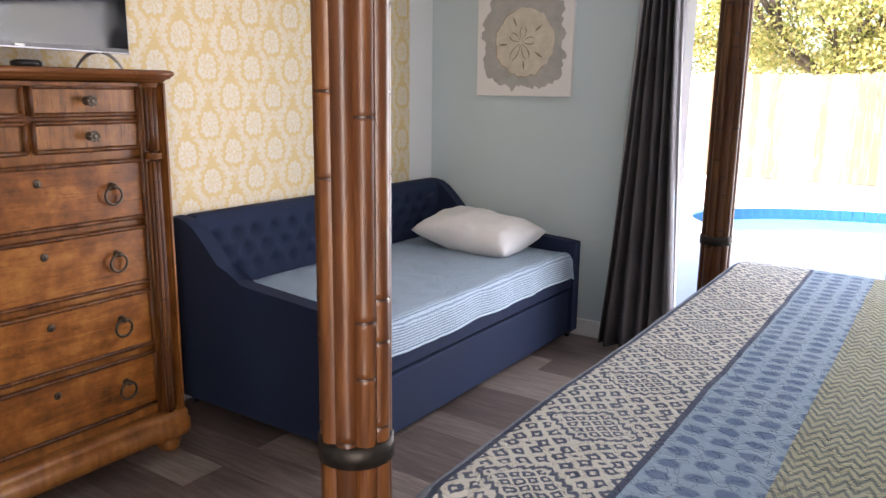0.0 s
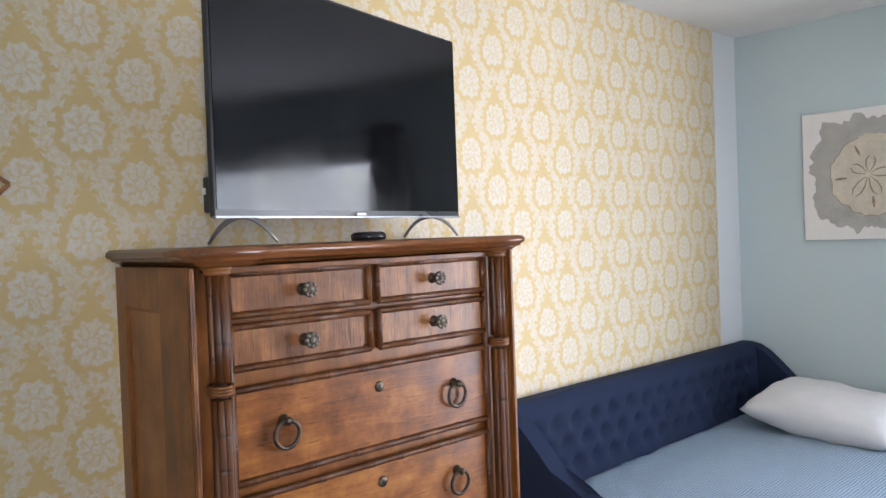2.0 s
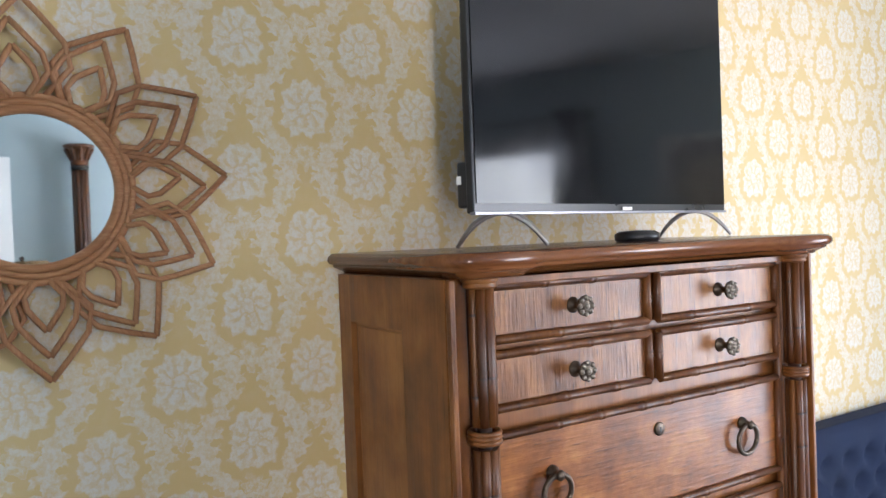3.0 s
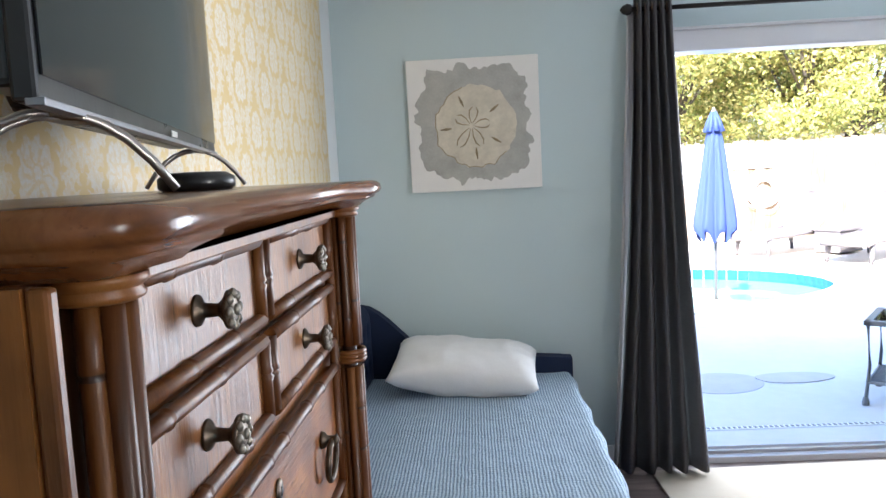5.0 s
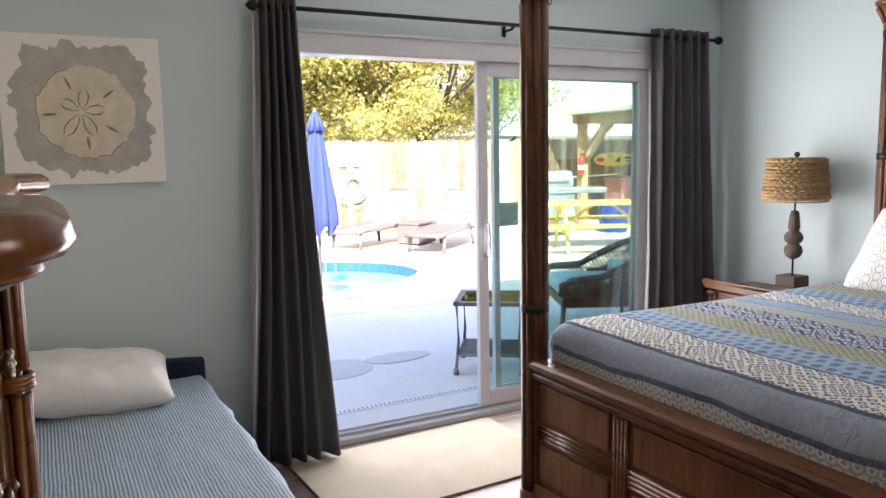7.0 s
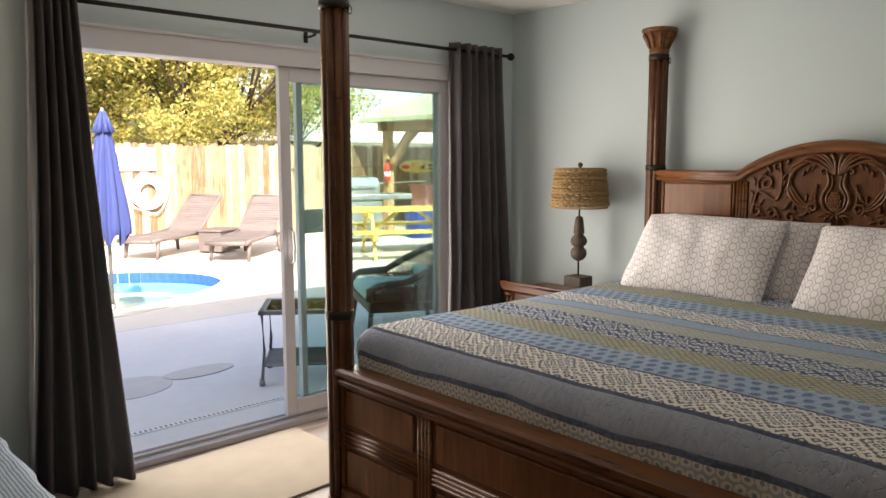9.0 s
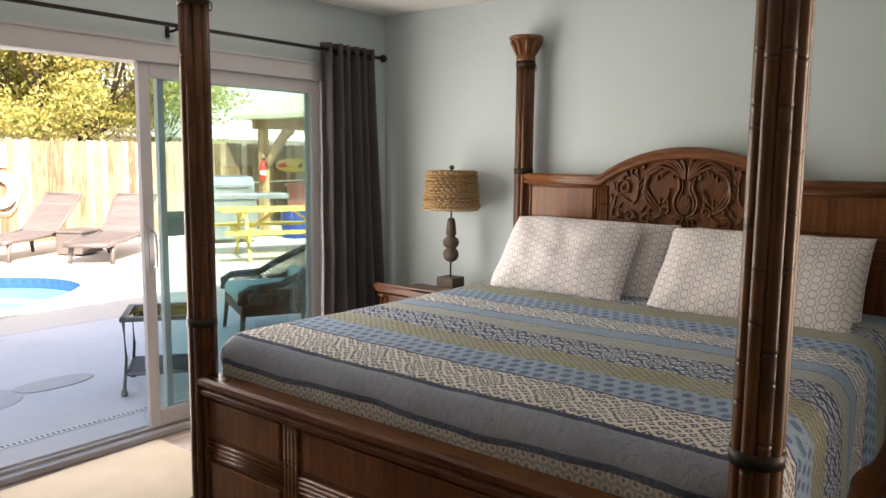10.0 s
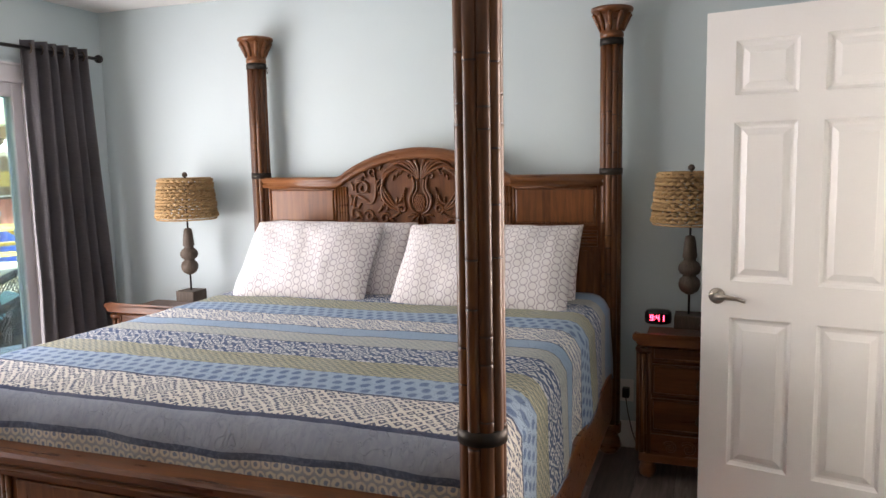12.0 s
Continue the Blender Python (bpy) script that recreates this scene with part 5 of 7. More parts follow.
yl, yr = DY0 + 0.096, DY1 - 0.096
k = 0
for zc in (1.347, 1.232):
    z0, z1 = zc - 0.047, zc + 0.047
    for y0, y1 in ((yl, dc - 0.012), (dc + 0.012, yr)):
        d = part("small_drawer", box(DXF - 0.016, DXF, y0, y1, z0, z1, 0.003), dresser_reed, dr_, "split-reed faced drawer")
        bead(y0 + 0.002, y1 - 0.002, z0 + 0.002, z1 - 0.002, k, d)
        k += 1
        flower_knob(d, (y0 + y1) / 2, zc)
for zt in (1.143, 0.905, 0.667, 0.429):
    z0, z1 = zt - 0.205, zt
    d = part("drawer", box(DXF - 0.016, DXF, yl, yr, z0, z1, 0.003), dresser_face, dr_)
    bead(yl + 0.002, yr - 0.002, z0 + 0.002, z1 - 0.002, k, d)
    k += 1
    keyhole(d, dc + 0.01, zt - 0.054)
    for y in (dc - 0.262, dc + 0.262):
        ring_pull(d, y, zt - 0.085)

# ---- television ----
tv_pose = pose(TV_X, TV_Y, 1.452, 0, 0, TV_YAW)
tv = thing("television", "flat black television on curved metal legs on the dresser", "television", tv_pose)
TW = TV_W / 2
part("panel", box(-0.016, 0.0, -TW, TW, 0.062, TV_H + 0.062, 0.003), black_plastic, tv)
part("screen", box(-0.002, 0.0022, -TW + 0.007, TW - 0.007, 0.079, TV_H + 0.055), screen, tv, "glossy dark screen")
part("bottom_bezel", box(-0.008, 0.004, -TW, TW, 0.0595, 0.0650, 0.001), silver_bezel, tv, "thin silver bezel")
part("badge", box(0.004, 0.0052, -0.018, 0.018, 0.066, 0.073), trim_white, tv)
part("rear_cover", box(-0.030, -0.014, -TW + 0.012, -TW + 0.10, 0.075, 0.40, 0.005), black_plastic, tv)
pb = part("side_port_box", box(-0.040, -0.014, -TW + 0.003, -TW + 0.06, 0.072, 0.150, 0.005), black_plastic, tv)
part("sticker", box(-0.038, -0.028, -TW + 0.0018, -TW + 0.0032, 0.112, 0.126), trim_white, pb, "small white sticker")
part("rear_housing", box(-0.072, -0.014, -TW * 0.72, TW * 0.72, 0.066, 0.40, 0.02), black_plastic, tv)
for y in (-TW * 0.81, TW * 0.72):
    bm = bmesh.new()
    for s in (-1, 1):
        for off in (-0.012, 0.012):
            pts = [(-0.018 + s * 0.074 * t, y + off * (1 - t) + s * 0.035 * t, 0.063 - 0.058 * t ** 2.2) for t in (0, 0.2, 0.4, 0.6, 0.8, 1.0)]
            add_tube(bm, pts, 0.0036, 7)
    part("leg", bm, gunmetal, tv, "curved dark metal leg")
rc_ = thing("streaming_puck", "small black media box beneath the television", "media box", pose(-2.548, 1.329, 1.452, 0, 0, 8))
part("box", lathe([(0.040, 0.0), (0.046, 0.004), (0.046, 0.016), (0.036, 0.022), (0.01, 0.023)], 28), black_plastic, rc_)

# ---- sunburst mirror on the wallpaper ----
MY, MZ = 0.252, 1.580
mr = thing("sunburst_mirror", "round wall mirror in a rattan petal sunburst frame", "mirror", (WX + 0.003, MY, MZ))
part("glass", lathe([(0.126, 0.010), (0.126, 0.014)], 48, pose(0, 0, 0, 0, 90, 0)), mirror_glass, mr, "silvered mirror glass")
part("backing", lathe([(0.150, 0.0), (0.150, 0.0095)], 40, pose(0, 0, 0, 0, 90, 0)), rattan, mr)
rim = part("rim", tube([(0.016, 0.130 * math.cos(2 * math.pi * i / 60), 0.130 * math.sin(2 * math.pi * i / 60)) for i in range(60)], 0.008, 8, True, up=(1, 0, 0)), rattan, mr)
for rr in (0.1415, 0.152):
    part("rim_strand", tube([(0.015, rr * math.cos(2 * math.pi * i / 60), rr * math.sin(2 * math.pi * i / 60)) for i in range(60)], 0.006, 8, True, up=(1, 0, 0)), rattan, rim)


def petal_bm(length, half):
    pts = [(0.012, 0.143, 0.0)]
    bm = bmesh.new()
    side = [(0.150, half * 0.35), (0.150 + (length - 0.15) * 0.30, half * 0.95), (0.150 + (length - 0.15) * 0.55, half * 0.85), (0.150 + (length - 0.15) * 0.80, half * 0.40), (length, 0.0)]
    for s in (1, -1):
        add_tube(bm, [(0.013, r, s * h) for r, h in side], 0.0052, 6, up=(1, 0, 0))
    return bm


petals = [mesh_of("petal", petal_bm(L, h), rattan) for L, h in ((0.315, 0.072), (0.275, 0.050), (0.232, 0.030))]
for i in range(12):
    for j, me in enumerate(petals):
        wob = random.Random(i * 7 + j).uniform(-2.5, 2.5)
        part("petal", me, None, mr, at=pose(0.002 * (i % 2) + 0.002 * j, 0, 0, 30 * i + 3 + wob, 0, 0))

# ---- daybed ----
BX0, BX1, BY0, BY1 = -2.835, -1.785, 2.030, 3.975
db = thing("daybed", "navy upholstered daybed with tufted back and trundle", "daybed", (0, 0, 0))


def side_curve(n=22):
    """Height of the arm from the back (0) to the front (1): high back, long scoop."""
    out = []
    for i in range(n + 1):
        t = i / n
        q = min(1.0, max(0.0, (t - 0.05) / 0.33))
        s = 0.80 * q * q * (3 - 2 * q) + 0.20 * max(0.0, (t - 0.22) / 0.78)
        out.append((BX0 + (BX1 - BX0) * t, 0.850 - 0.285 * s))
    return out


for nm, y0, y1 in (("arm", BY0, BY0 + 0.075), ("arm", BY1 - 0.075, BY1)):
    outl = [(BX0, 0.04)] + side_curve() + [(BX1, 0.04)]
    bm = prism(outl, 1, y0, y1)
    es = [e for e in bm.edges if len(e.link_faces) == 2 and abs(e.verts[0].co.y - e.verts[1].co.y) < 1e-6 and min(e.verts[0].co.z, e.verts[1].co.z) > 0.1]
    bmesh.ops.bevel(bm, geom=es, offset=0.020, segments=3, affect='EDGES', profile=0.5)
    a = part(nm, bm, navy, db)
    part("piping", tube([(x, (y0 + y1) / 2 + (0.034 if y0 > 3 else -0.034), z - 0.006) for x, z in side_curve()], 0.005, 6), navy, a)


def tufted_back():
    bm = bmesh.new()
    ny, nz = 120, 30
    tuft = []
    for r, z in enumerate((0.745, 0.665, 0.585)):
        for i in range(16):
            y = BY0 + 0.14 + 0.118 * i + (0.059 if r % 2 else 0)
            if y < BY1 - 0.1:
                tuft.append((y, z))
    g = []
    for i in range(ny + 1):
        row = []
        for j in range(nz + 1):
            y = BY0 + 0.07 + (BY1 - BY0 - 0.14) * i / ny
            z = 0.40 + 0.452 * j / nz
            d = min((y - a) ** 2 + (z - b) ** 2 for a, b in tuft)
            puff = 0.034 * (1 - math.exp(-d / 0.0008)) * (1 - math.exp(-max(0, 0.848 - z) / 0.02))
            row.append(bm.verts.new((BX0 + 0.075 + puff, y, z)))
        g.append(row)
    for i in range(ny):
        for j in range(nz):
            bm.faces.new((g[i][j], g[i + 1][j], g[i + 1][j + 1], g[i][j + 1])).smooth = True
    return bm, tuft


bk = part("back", box(BX0, BX0 + 0.082, BY0 + 0.07, BY1 - 0.07, 0.05, 0.852, 0.014), navy, db)
bm, tufts = tufted_back()
part("tufted_cushion", bm, navy, bk, smooth=True)
btn = mesh_of("button", lathe([(0.011, 0.0), (0.012, 0.003), (0.008, 0.007), (0.001, 0.008)], 10, pose(0, 0, 0, 0, 90, 0)), navy)
for y, z in tufts:
    part("button", btn, None, bk, at=(BX0 + 0.074, y, z))
part("front_rail", box(BX1 - 0.055, BX1 - 0.012, BY0 + 0.075, BY1 - 0.075, 0.300, 0.402, 0.012), navy, db)
part("deck", box(BX0 + 0.08, BX1 - 0.055, BY0 + 0.075, BY1 - 0.075, 0.22, 0.32), navy, db)
tr = part("trundle", box(BX1 - 0.075, BX1 - 0.018, BY0 + 0.082, BY1 - 0.082, 0.030, 0.288, 0.012), navy, db, "pull-out trundle front")
for y in (BY0 + 0.2, BY1 - 0.2):
    part("caster", lathe([(0.018, -0.012), (0.020, -0.010), (0.020, 0.010), (0.018, 0.012)], 14, pose(BX1 - 0.10, y, 0.020, 90, 0, 0)), black_plastic, tr)
for x in (BX0 + 0.05, BX1 - 0.04):
    for y in (BY0 + 0.04, BY1 - 0.04):
        part("leg", lathe([(0.018, 0.0), (0.024, 0.045)], 12, pose(x, y, 0)), black_plastic, db)
tagged(part("daybed_mattress", box(BX0 + 0.11, BX1 - 0.02, BY0 + 0.085, BY1 - 0.085, 0.322, 0.495, 0.03), pillow_white), "narrow mattress on the daybed", "mattress")


def coverlet():
    bm = bmesh.new()
    uvl = bm.loops.layers.uv.new("UVMap")
    nx, ny = 60, 80
    x0, x1, y0, y1 = BX0 + 0.112, BX1 - 0.010, BY0 + 0.082, BY1 - 0.080
    drop = 0.105
    rc = 0.04
    L = x1 - x0
    g = []
    for i in range(nx + 1):
        row = []
        s = i / nx * (L + drop)
        for j in range(ny + 1):
            y = y0 + (y1 - y0) * j / ny
            if s < L:
                x, z = x0 + s, 0.512
            else:
                x, z = x1 + 0.012 * (s - L) / drop, 0.512 - (s - L)
            e = max(0.0, rc - max(0, L - s)) / rc if s < L else 1.0
            z -= rc * 0.7 * (1 - math.sqrt(max(0.0, 1 - min(1, e) ** 2)))
            de = min(y - y0, y1 - y)
            z -= 0.02 * math.exp(-de / 0.02)
            wr = noise.noise(Vector((x * 5, y * 5, 9))) * 0.008 + noise.noise(Vector((x * 16, y * 14, 3))) * 0.004 + abs(noise.noise(Vector((x * 8 + y * 4, y * 9 - x * 3, 5)))) * 0.006
            if s >= L:
                x += 0.006 * math.sin(y * 17) + wr
                z += 0.012 * noise.noise(Vector((y * 3, 1, 2)))
            else:
                z += wr
            row.append((bm.verts.new((x, y, z)), s, y))
        g.append(row)
    for i in range(nx):
        for j in range(ny):
            q = (g[i][j], g[i + 1][j], g[i + 1][j + 1], g[i][j + 1])
            f = bm.faces.new([p[0] for p in q])
            f.smooth = True
            for lp, p in zip(f.loops, q):
                lp[uvl].uv = (p[1], p[2])
    return bm, [tuple(p[0].co) for p in g[-1]]


bm, hem_pts = coverlet()
cv = part("coverlet", bm, coverlet_cloth, smooth=True)
part("hem", tube(hem_pts, 0.006, 6), coverlet_cloth, cv, "stitched pale hem")
so = cv.modifiers.new("thickness", 'SOLIDIFY')
so.thickness, so.offset = 0.006, 0.0
tagged(cv, "blue and white striped seersucker coverlet on the daybed", "coverlet")
ob = part("daybed_pillow", pillow_bm(0.64, 0.44, 0.180, 21.0, full=4.2), pillow_white, at=pose(-2.285, 3.670, 0.610, 8, 5, -3), smooth=True)
tagged(ob, "plain white pillow lying on the daybed coverlet", "pillow")

# ---- sand dollar canvas ----
canvas_white = plain("primed_canvas", (0.74, 0.72, 0.69), 0.8, vary=0.03, scale=14, bump=0.3, fine=350)
paint_grey = plain("warm_grey_paint", (0.385, 0.375, 0.345), 0.8, vary=0.18, scale=12, bump=0.4, fine=90)
paint_cream = plain("cream_paint", (0.57, 0.52, 0.42), 0.8, vary=0.17, scale=14, bump=0.5, fine=70)
paint_tan = plain("tan_paint", (0.30, 0.235, 0.14), 0.8, vary=0.2, scale=30, bump=0.3)
AX, AZ, AS = -2.195, 1.674, 0.306
art = thing("canvas_painting", "square canvas painting of a cream sand dollar on grey", "painting", (AX, NY, AZ))
part("canvas", box(-AS, AS, -0.032, -0.001, -AS, AS, 0.003), canvas_white, art)


def blob(cx, cz, radius, wob, seed, n=90, sq=0.0):
    out = []
    for i in range(n):
        a = 2 * math.pi * i / n
        base = radius * (1 + sq * abs(math.sin(2 * a)) ** 1.4)
        r = base + wob * (noise.noise(Vector((math.cos(a) * 4, math.sin(a) * 4, seed))) + 0.7 * noise.noise(Vector((math.cos(a) * 11, math.sin(a) * 11, seed))))
        out.append((cx + r * math.cos(a), cz + r * math.sin(a)))
    return out


part("grey_ground", prism(blob(0.0, 0.005, 0.252, 0.040, 2.0, 170, 0.20), 1, -0.0330, -0.0322), paint_grey, art, "grey brushed background")
part("sand_dollar", prism(blob(0.008, -0.008, 0.190, 0.012, 6.0, 80), 1, -0.0342, -0.0330), paint_cream, art, "cream sand dollar")
ra = random.Random(4)
for kq in range(5):
    a = math.radians(84 + 72 * kq + ra.uniform(-9, 9))
    c, s = math.cos(a), math.sin(a)
    q = ra.uniform(0.75, 1.15)
    for sg in (-1, 1):
        part("petal_stroke", tube([(r * c * q - sg * h * s - 0.012, -0.0343, r * s * q + sg * h * c - 0.004) for r, h in ((0.014, 0.003), (0.05, 0.017), (0.085, 0.020), (0.108, 0.008))], [0.0012, 0.0028, 0.0036, 0.0010], 5, flat=0.3, up=(0, 1, 0)), paint_tan, art)
    a2 = a + math.radians(36 + ra.uniform(-8, 8))
    c, s = math.cos(a2), math.sin(a2)
    part("slot_stroke", tube([(r * c - 0.006, -0.0343, r * s - 0.008) for r in (0.100, 0.125, 0.152)], [0.002, 0.0065, 0.002], 6, flat=0.3, up=(0, 1, 0)), paint_tan, art)
part("shadow_stroke", tube([(p[0], -0.0341, p[1]) for p in blob(0.008, -0.008, 0.188, 0.012, 6.0, 60)][18:54], 0.0022, 5, flat=0.3, up=(0, 1, 0)), paint_tan, art)


# ---- curtains and rod ----
def curtain(xt0, xt1, xb0, xb1, folds, seed, label, y=3.905, ztop=2.185, lining=()):
    bm = bmesh.new()
    n, m_ = folds * 14, 36
    rnd = random.Random(seed)
    ph = [rnd.uniform(0.7, 1.3) for _ in range(folds + 2)]
    g = []
    for j in range(m_ + 1):
        t = j / m_
        z = ztop - (ztop - 0.025) * t
        row = []
        for i in range(n + 1):
            u = i / n
            k = u * folds
            amp = (0.036 + 0.018 * t) * ph[int(k)]
            e = t ** 1.3
            xa = xt0 + (xt1 - xt0) * u
            xb = xb0 + (xb1 - xb0) * u
            x = xa + (xb - xa) * e + 0.010 * math.sin(t * 3 + k * 2.1) * t
            yy = y + amp * math.sin(2 * math.pi * k + 0.5 * math.sin(3 * t + seed)) * (1 - 0.15 * t) - 0.055 * t + 0.006 * noise.noise(Vector((x * 8, z * 3, seed)))
            row.append(bm.verts.new((x, min(yy, 3.955), z)))
        g.append(row)
    for j in range(m_):
        for i in range(n):
            bm.faces.new((g[j][i], g[j + 1][i], g[j + 1][i + 1], g[j][i + 1])).smooth = True
    c = thing("curtain", label, "curtain", (0, 0, 0), "curtains of the sliding door")
    p = part("cloth", bm, curtain_cloth, c, smooth=True)
    sol = p.modifiers.new("thickness", 'SOLIDIFY')
    sol.thickness = 0.003
    for side, wide in lining:
        bm = bmesh.new()
        g = []
        for j in range(m_ + 1):
            t = j / m_
            e = t ** 1.3
            xe = (xt0 + (xb0 - xt0) * e) if side < 0 else (xt1 + (xb1 - xt1) * e)
            w_ = wide * (1.0 - 0.45 * t + 0.15 * math.sin(5 * t))
            z = ztop - 0.02 - (ztop - 0.06) * t
            g.append([bm.verts.new((xe + side * (w_ * k / 4 - 0.008), y + 0.030 - 0.045 * t + 0.010 * math.sin(k * 1.3 + 2 * t), z)) for k in range(5)])
        for a_, b_ in zip(g, g[1:]):
            for k in range(4):
                bm.faces.new((a_[k], b_[k], b_[k + 1], a_[k + 1])).smooth = True
        ln = part("lining", bm, lining_cloth, c, "pale lining turned out at the edge")
        ln.modifiers.new("thickness", 'SOLIDIFY').thickness = 0.002
    for i in range(folds):
        xx = xt0 + (xt1 - xt0) * (i + 0.5) / folds
        part("grommet", tube([(xx + 0.004 * math.cos(q), y + 0.026 * math.cos(q), 2.140 + 0.026 * math.sin(q)) for q in [w * math.pi / 10 for w in range(20)]], 0.0045, 6, True, up=(1, 0, 0)), bronze, c)
    return c


curtain(-1.462, -1.300, -1.600, -1.185, 5, 3.0, "dark slate grommet curtain gathered beside the daybed", lining=((-1, 0.034), (1, 0.022)))
curtain(0.885, 1.330, 0.800, 1.390, 6, 8.0, "dark slate grommet curtain gathered beside the nightstand", y=3.91)
rod = thing("curtain_rod", "black metal curtain rod on wall brackets", "curtain rod", (0, 0, 0))
part("pole", lathe([(0.0105, -1.47), (0.0105, 1.40)], 14, pose(0, 3.905, 2.140, 0, 90, 0)), black_metal, rod)
for s, x in ((-1, -1.47), (1, 1.40)):
    part("finial", lathe([(0.011, 0.0), (0.022, 0.006), (0.026, 0.022), (0.018, 0.040), (0.004, 0.052)], 16, pose(x, 3.905, 2.140, 0, 90 * s, 0)), black_metal, rod)
for x in (-1.30, -0.108, 1.30):
    b = part("bracket", tube([(x, 3.997, 2.12), (x, 3.95, 2.118), (x, 3.905, 2.122)], 0.007, 8), black_metal, rod)
    part("plate", box(x - 0.012, x + 0.012, 3.994, 4.0, 2.09, 2.155, 0.002), black_metal, b)
    part("cradle", tube([(x, 3.905 + 0.016 * math.cos(q), 2.140 + 0.016 * math.sin(q)) for q in [math.pi + w * math.pi / 8 for w in range(9)]], 0.005, 6, up=(1, 0, 0)), black_metal, b)

# ---- rugs ----
bm = box(-0.58, 0.58, -0.36, 0.36, 0.0, 0.011, 0.004)
tagged(part("door_rug", bm, rug_beige, at=pose(-0.845, 3.545, 0.001, 0, 0, 2.2)), "plain beige flat-pile rug inside the sliding door", "rug")
tagged(part("bedside_rug", box(-0.35, 0.35, -0.22, 0.22, 0, 0.010, 0.004), coral_rug, at=pose(0.52, 0.40, 0.001, 0, 0, -2)), "coral red rug on the floor beside the bed", "rug")


# ---- outdoors ----
PCX, PCY, PA, PB = -0.30, 9.95, 2.42, 1.72      # pool


def pool_pt(a, grow=0.0):
    k = 1 + 0.05 * math.sin(2 * a + 0.6)
    return PCX + (PA * k + grow) * math.cos(a), PCY + (PB * k + grow) * math.sin(a)


def ground():
    """One sheet from the house to the horizon, with the pool's hole."""
    bm = bmesh.new()
    n = 96
    loops = []
    for grow, z in ((0.27, GZ), (0.6, GZ), (1.2, GZ), (2.2, GZ), (4.0, GZ), (9.0, GZ), (40.0, GZ), (900.0, GZ)):
        loops.append([bm.verts.new((*pool_pt(2 * math.pi * i / n, grow), z)) for i in range(n)])
    for a, b in zip(loops, loops[1:]):
        for i in range(n):
            bm.faces.new((a[i], a[(i + 1) % n], b[(i + 1) % n], b[i]))
    return bm


tagged(part("ground", ground(), concrete), "pale concrete pool deck and ground", "ground", kind="structure")
bm = box(WX - 0.3, EX + 6.0, NY + 0.14, NY + 0.16, GZ, 0.0)
tagged(part("door_step", box(DX0 - 0.1, DX1 + 0.1, NY + 0.14, NY + 0.20, GZ - 0.02, -0.01, 0.006), concrete), "concrete edge beneath the sliding door", "step", kind="structure")
drain = thing("deck_drain", "white slotted drain strip set in the concrete deck", "drain", (0, 0, GZ), kind="structure")
part("channel", box(-3.0, 3.4, 4.685, 4.735, -0.01, 0.006, 0.002), buoy_white, drain)
slot = mesh_of("slot", box(-0.008, 0.008, -0.014, 0.014, 0.0, 0.0015), grey_frame)
for i in range(90):
    part("slot", slot, None, drain, at=(-1.4 + 0.03 * i, 4.71, 0.006))
# two ovals of shade on the deck, laid as thin darker slabs
for i, (x, y, sx, sy) in enumerate(((-0.56, 5.62, 0.30, 0.25), (-0.03, 5.68, 0.27, 0.13))):
    outl = [(x + sx * (1 + 0.05 * math.sin(3 * a + i)) * math.cos(a), y + sy * (1 + 0.05 * math.sin(2 * a)) * math.sin(a)) for a in [2 * math.pi * k / 40 for k in range(40)]]
    tagged(part("damp_patch", prism(outl, 2, GZ - 0.004, GZ + 0.004 + 0.004 * i), deck_shade), "grey oval of painted shade on the concrete deck", "damp patch", kind="structure")

pool = thing("swimming_pool", "curved swimming pool with blue waterline tiles", "pool", (0, 0, 0), kind="structure")
n = 96
bm = bmesh.new()
prof = [(0.28, GZ - 0.03), (0.28, GZ + 0.012), (0.26, GZ + 0.022), (0.03, GZ + 0.022), (-0.012, GZ + 0.010), (-0.012, GZ - 0.03)]
L = [[bm.verts.new((*pool_pt(2 * math.pi * i / n, g_), z)) for i in range(n)] for g_, z in prof]
for a, b in zip(L, L[1:]):
    for i in range(n):
        bm.faces.new((a[i], a[(i + 1) % n], b[(i + 1) % n], b[i]))
part("coping", bm, coping_mat, pool, "cream concrete coping")
bm = bmesh.new()
L = [[bm.verts.new((*pool_pt(2 * math.pi * i / n, g_), z)) for i in range(n)] for g_, z in ((0.02, GZ - 0.03), (0.02, GZ - 0.8), (-0.5, GZ - 1.1))]
for a, b in zip(L, L[1:]):
    for i in range(n):
        bm.faces.new((a[i], a[(i + 1) % n], b[(i + 1) % n], b[i]))
bm.faces.new(L[-1])
part("basin", bm, pool_plaster, pool)
bm = bmesh.new()
bm.faces.new([bm.verts.new((*pool_pt(2 * math.pi * i / n, 0.018), GZ - 0.18)) for i in range(n)])
part("water", bm, water, pool, "clear turquoise water")
tile = mesh_of("tile", box(-0.072, 0.072, -0.006, 0.006, -0.15, 0.0, 0.003), pool_tile)
per = 92
for i in range(per):
    a = 2 * math.pi * i / per
    x, y = pool_pt(a, 0.0)
    x2, y2 = pool_pt(a + 0.01, 0.0)
    part("tile", tile, None, pool, at=pose(x, y, GZ - 0.028, 0, 0, math.degrees(math.atan2(y2 - y, x2 - x))))

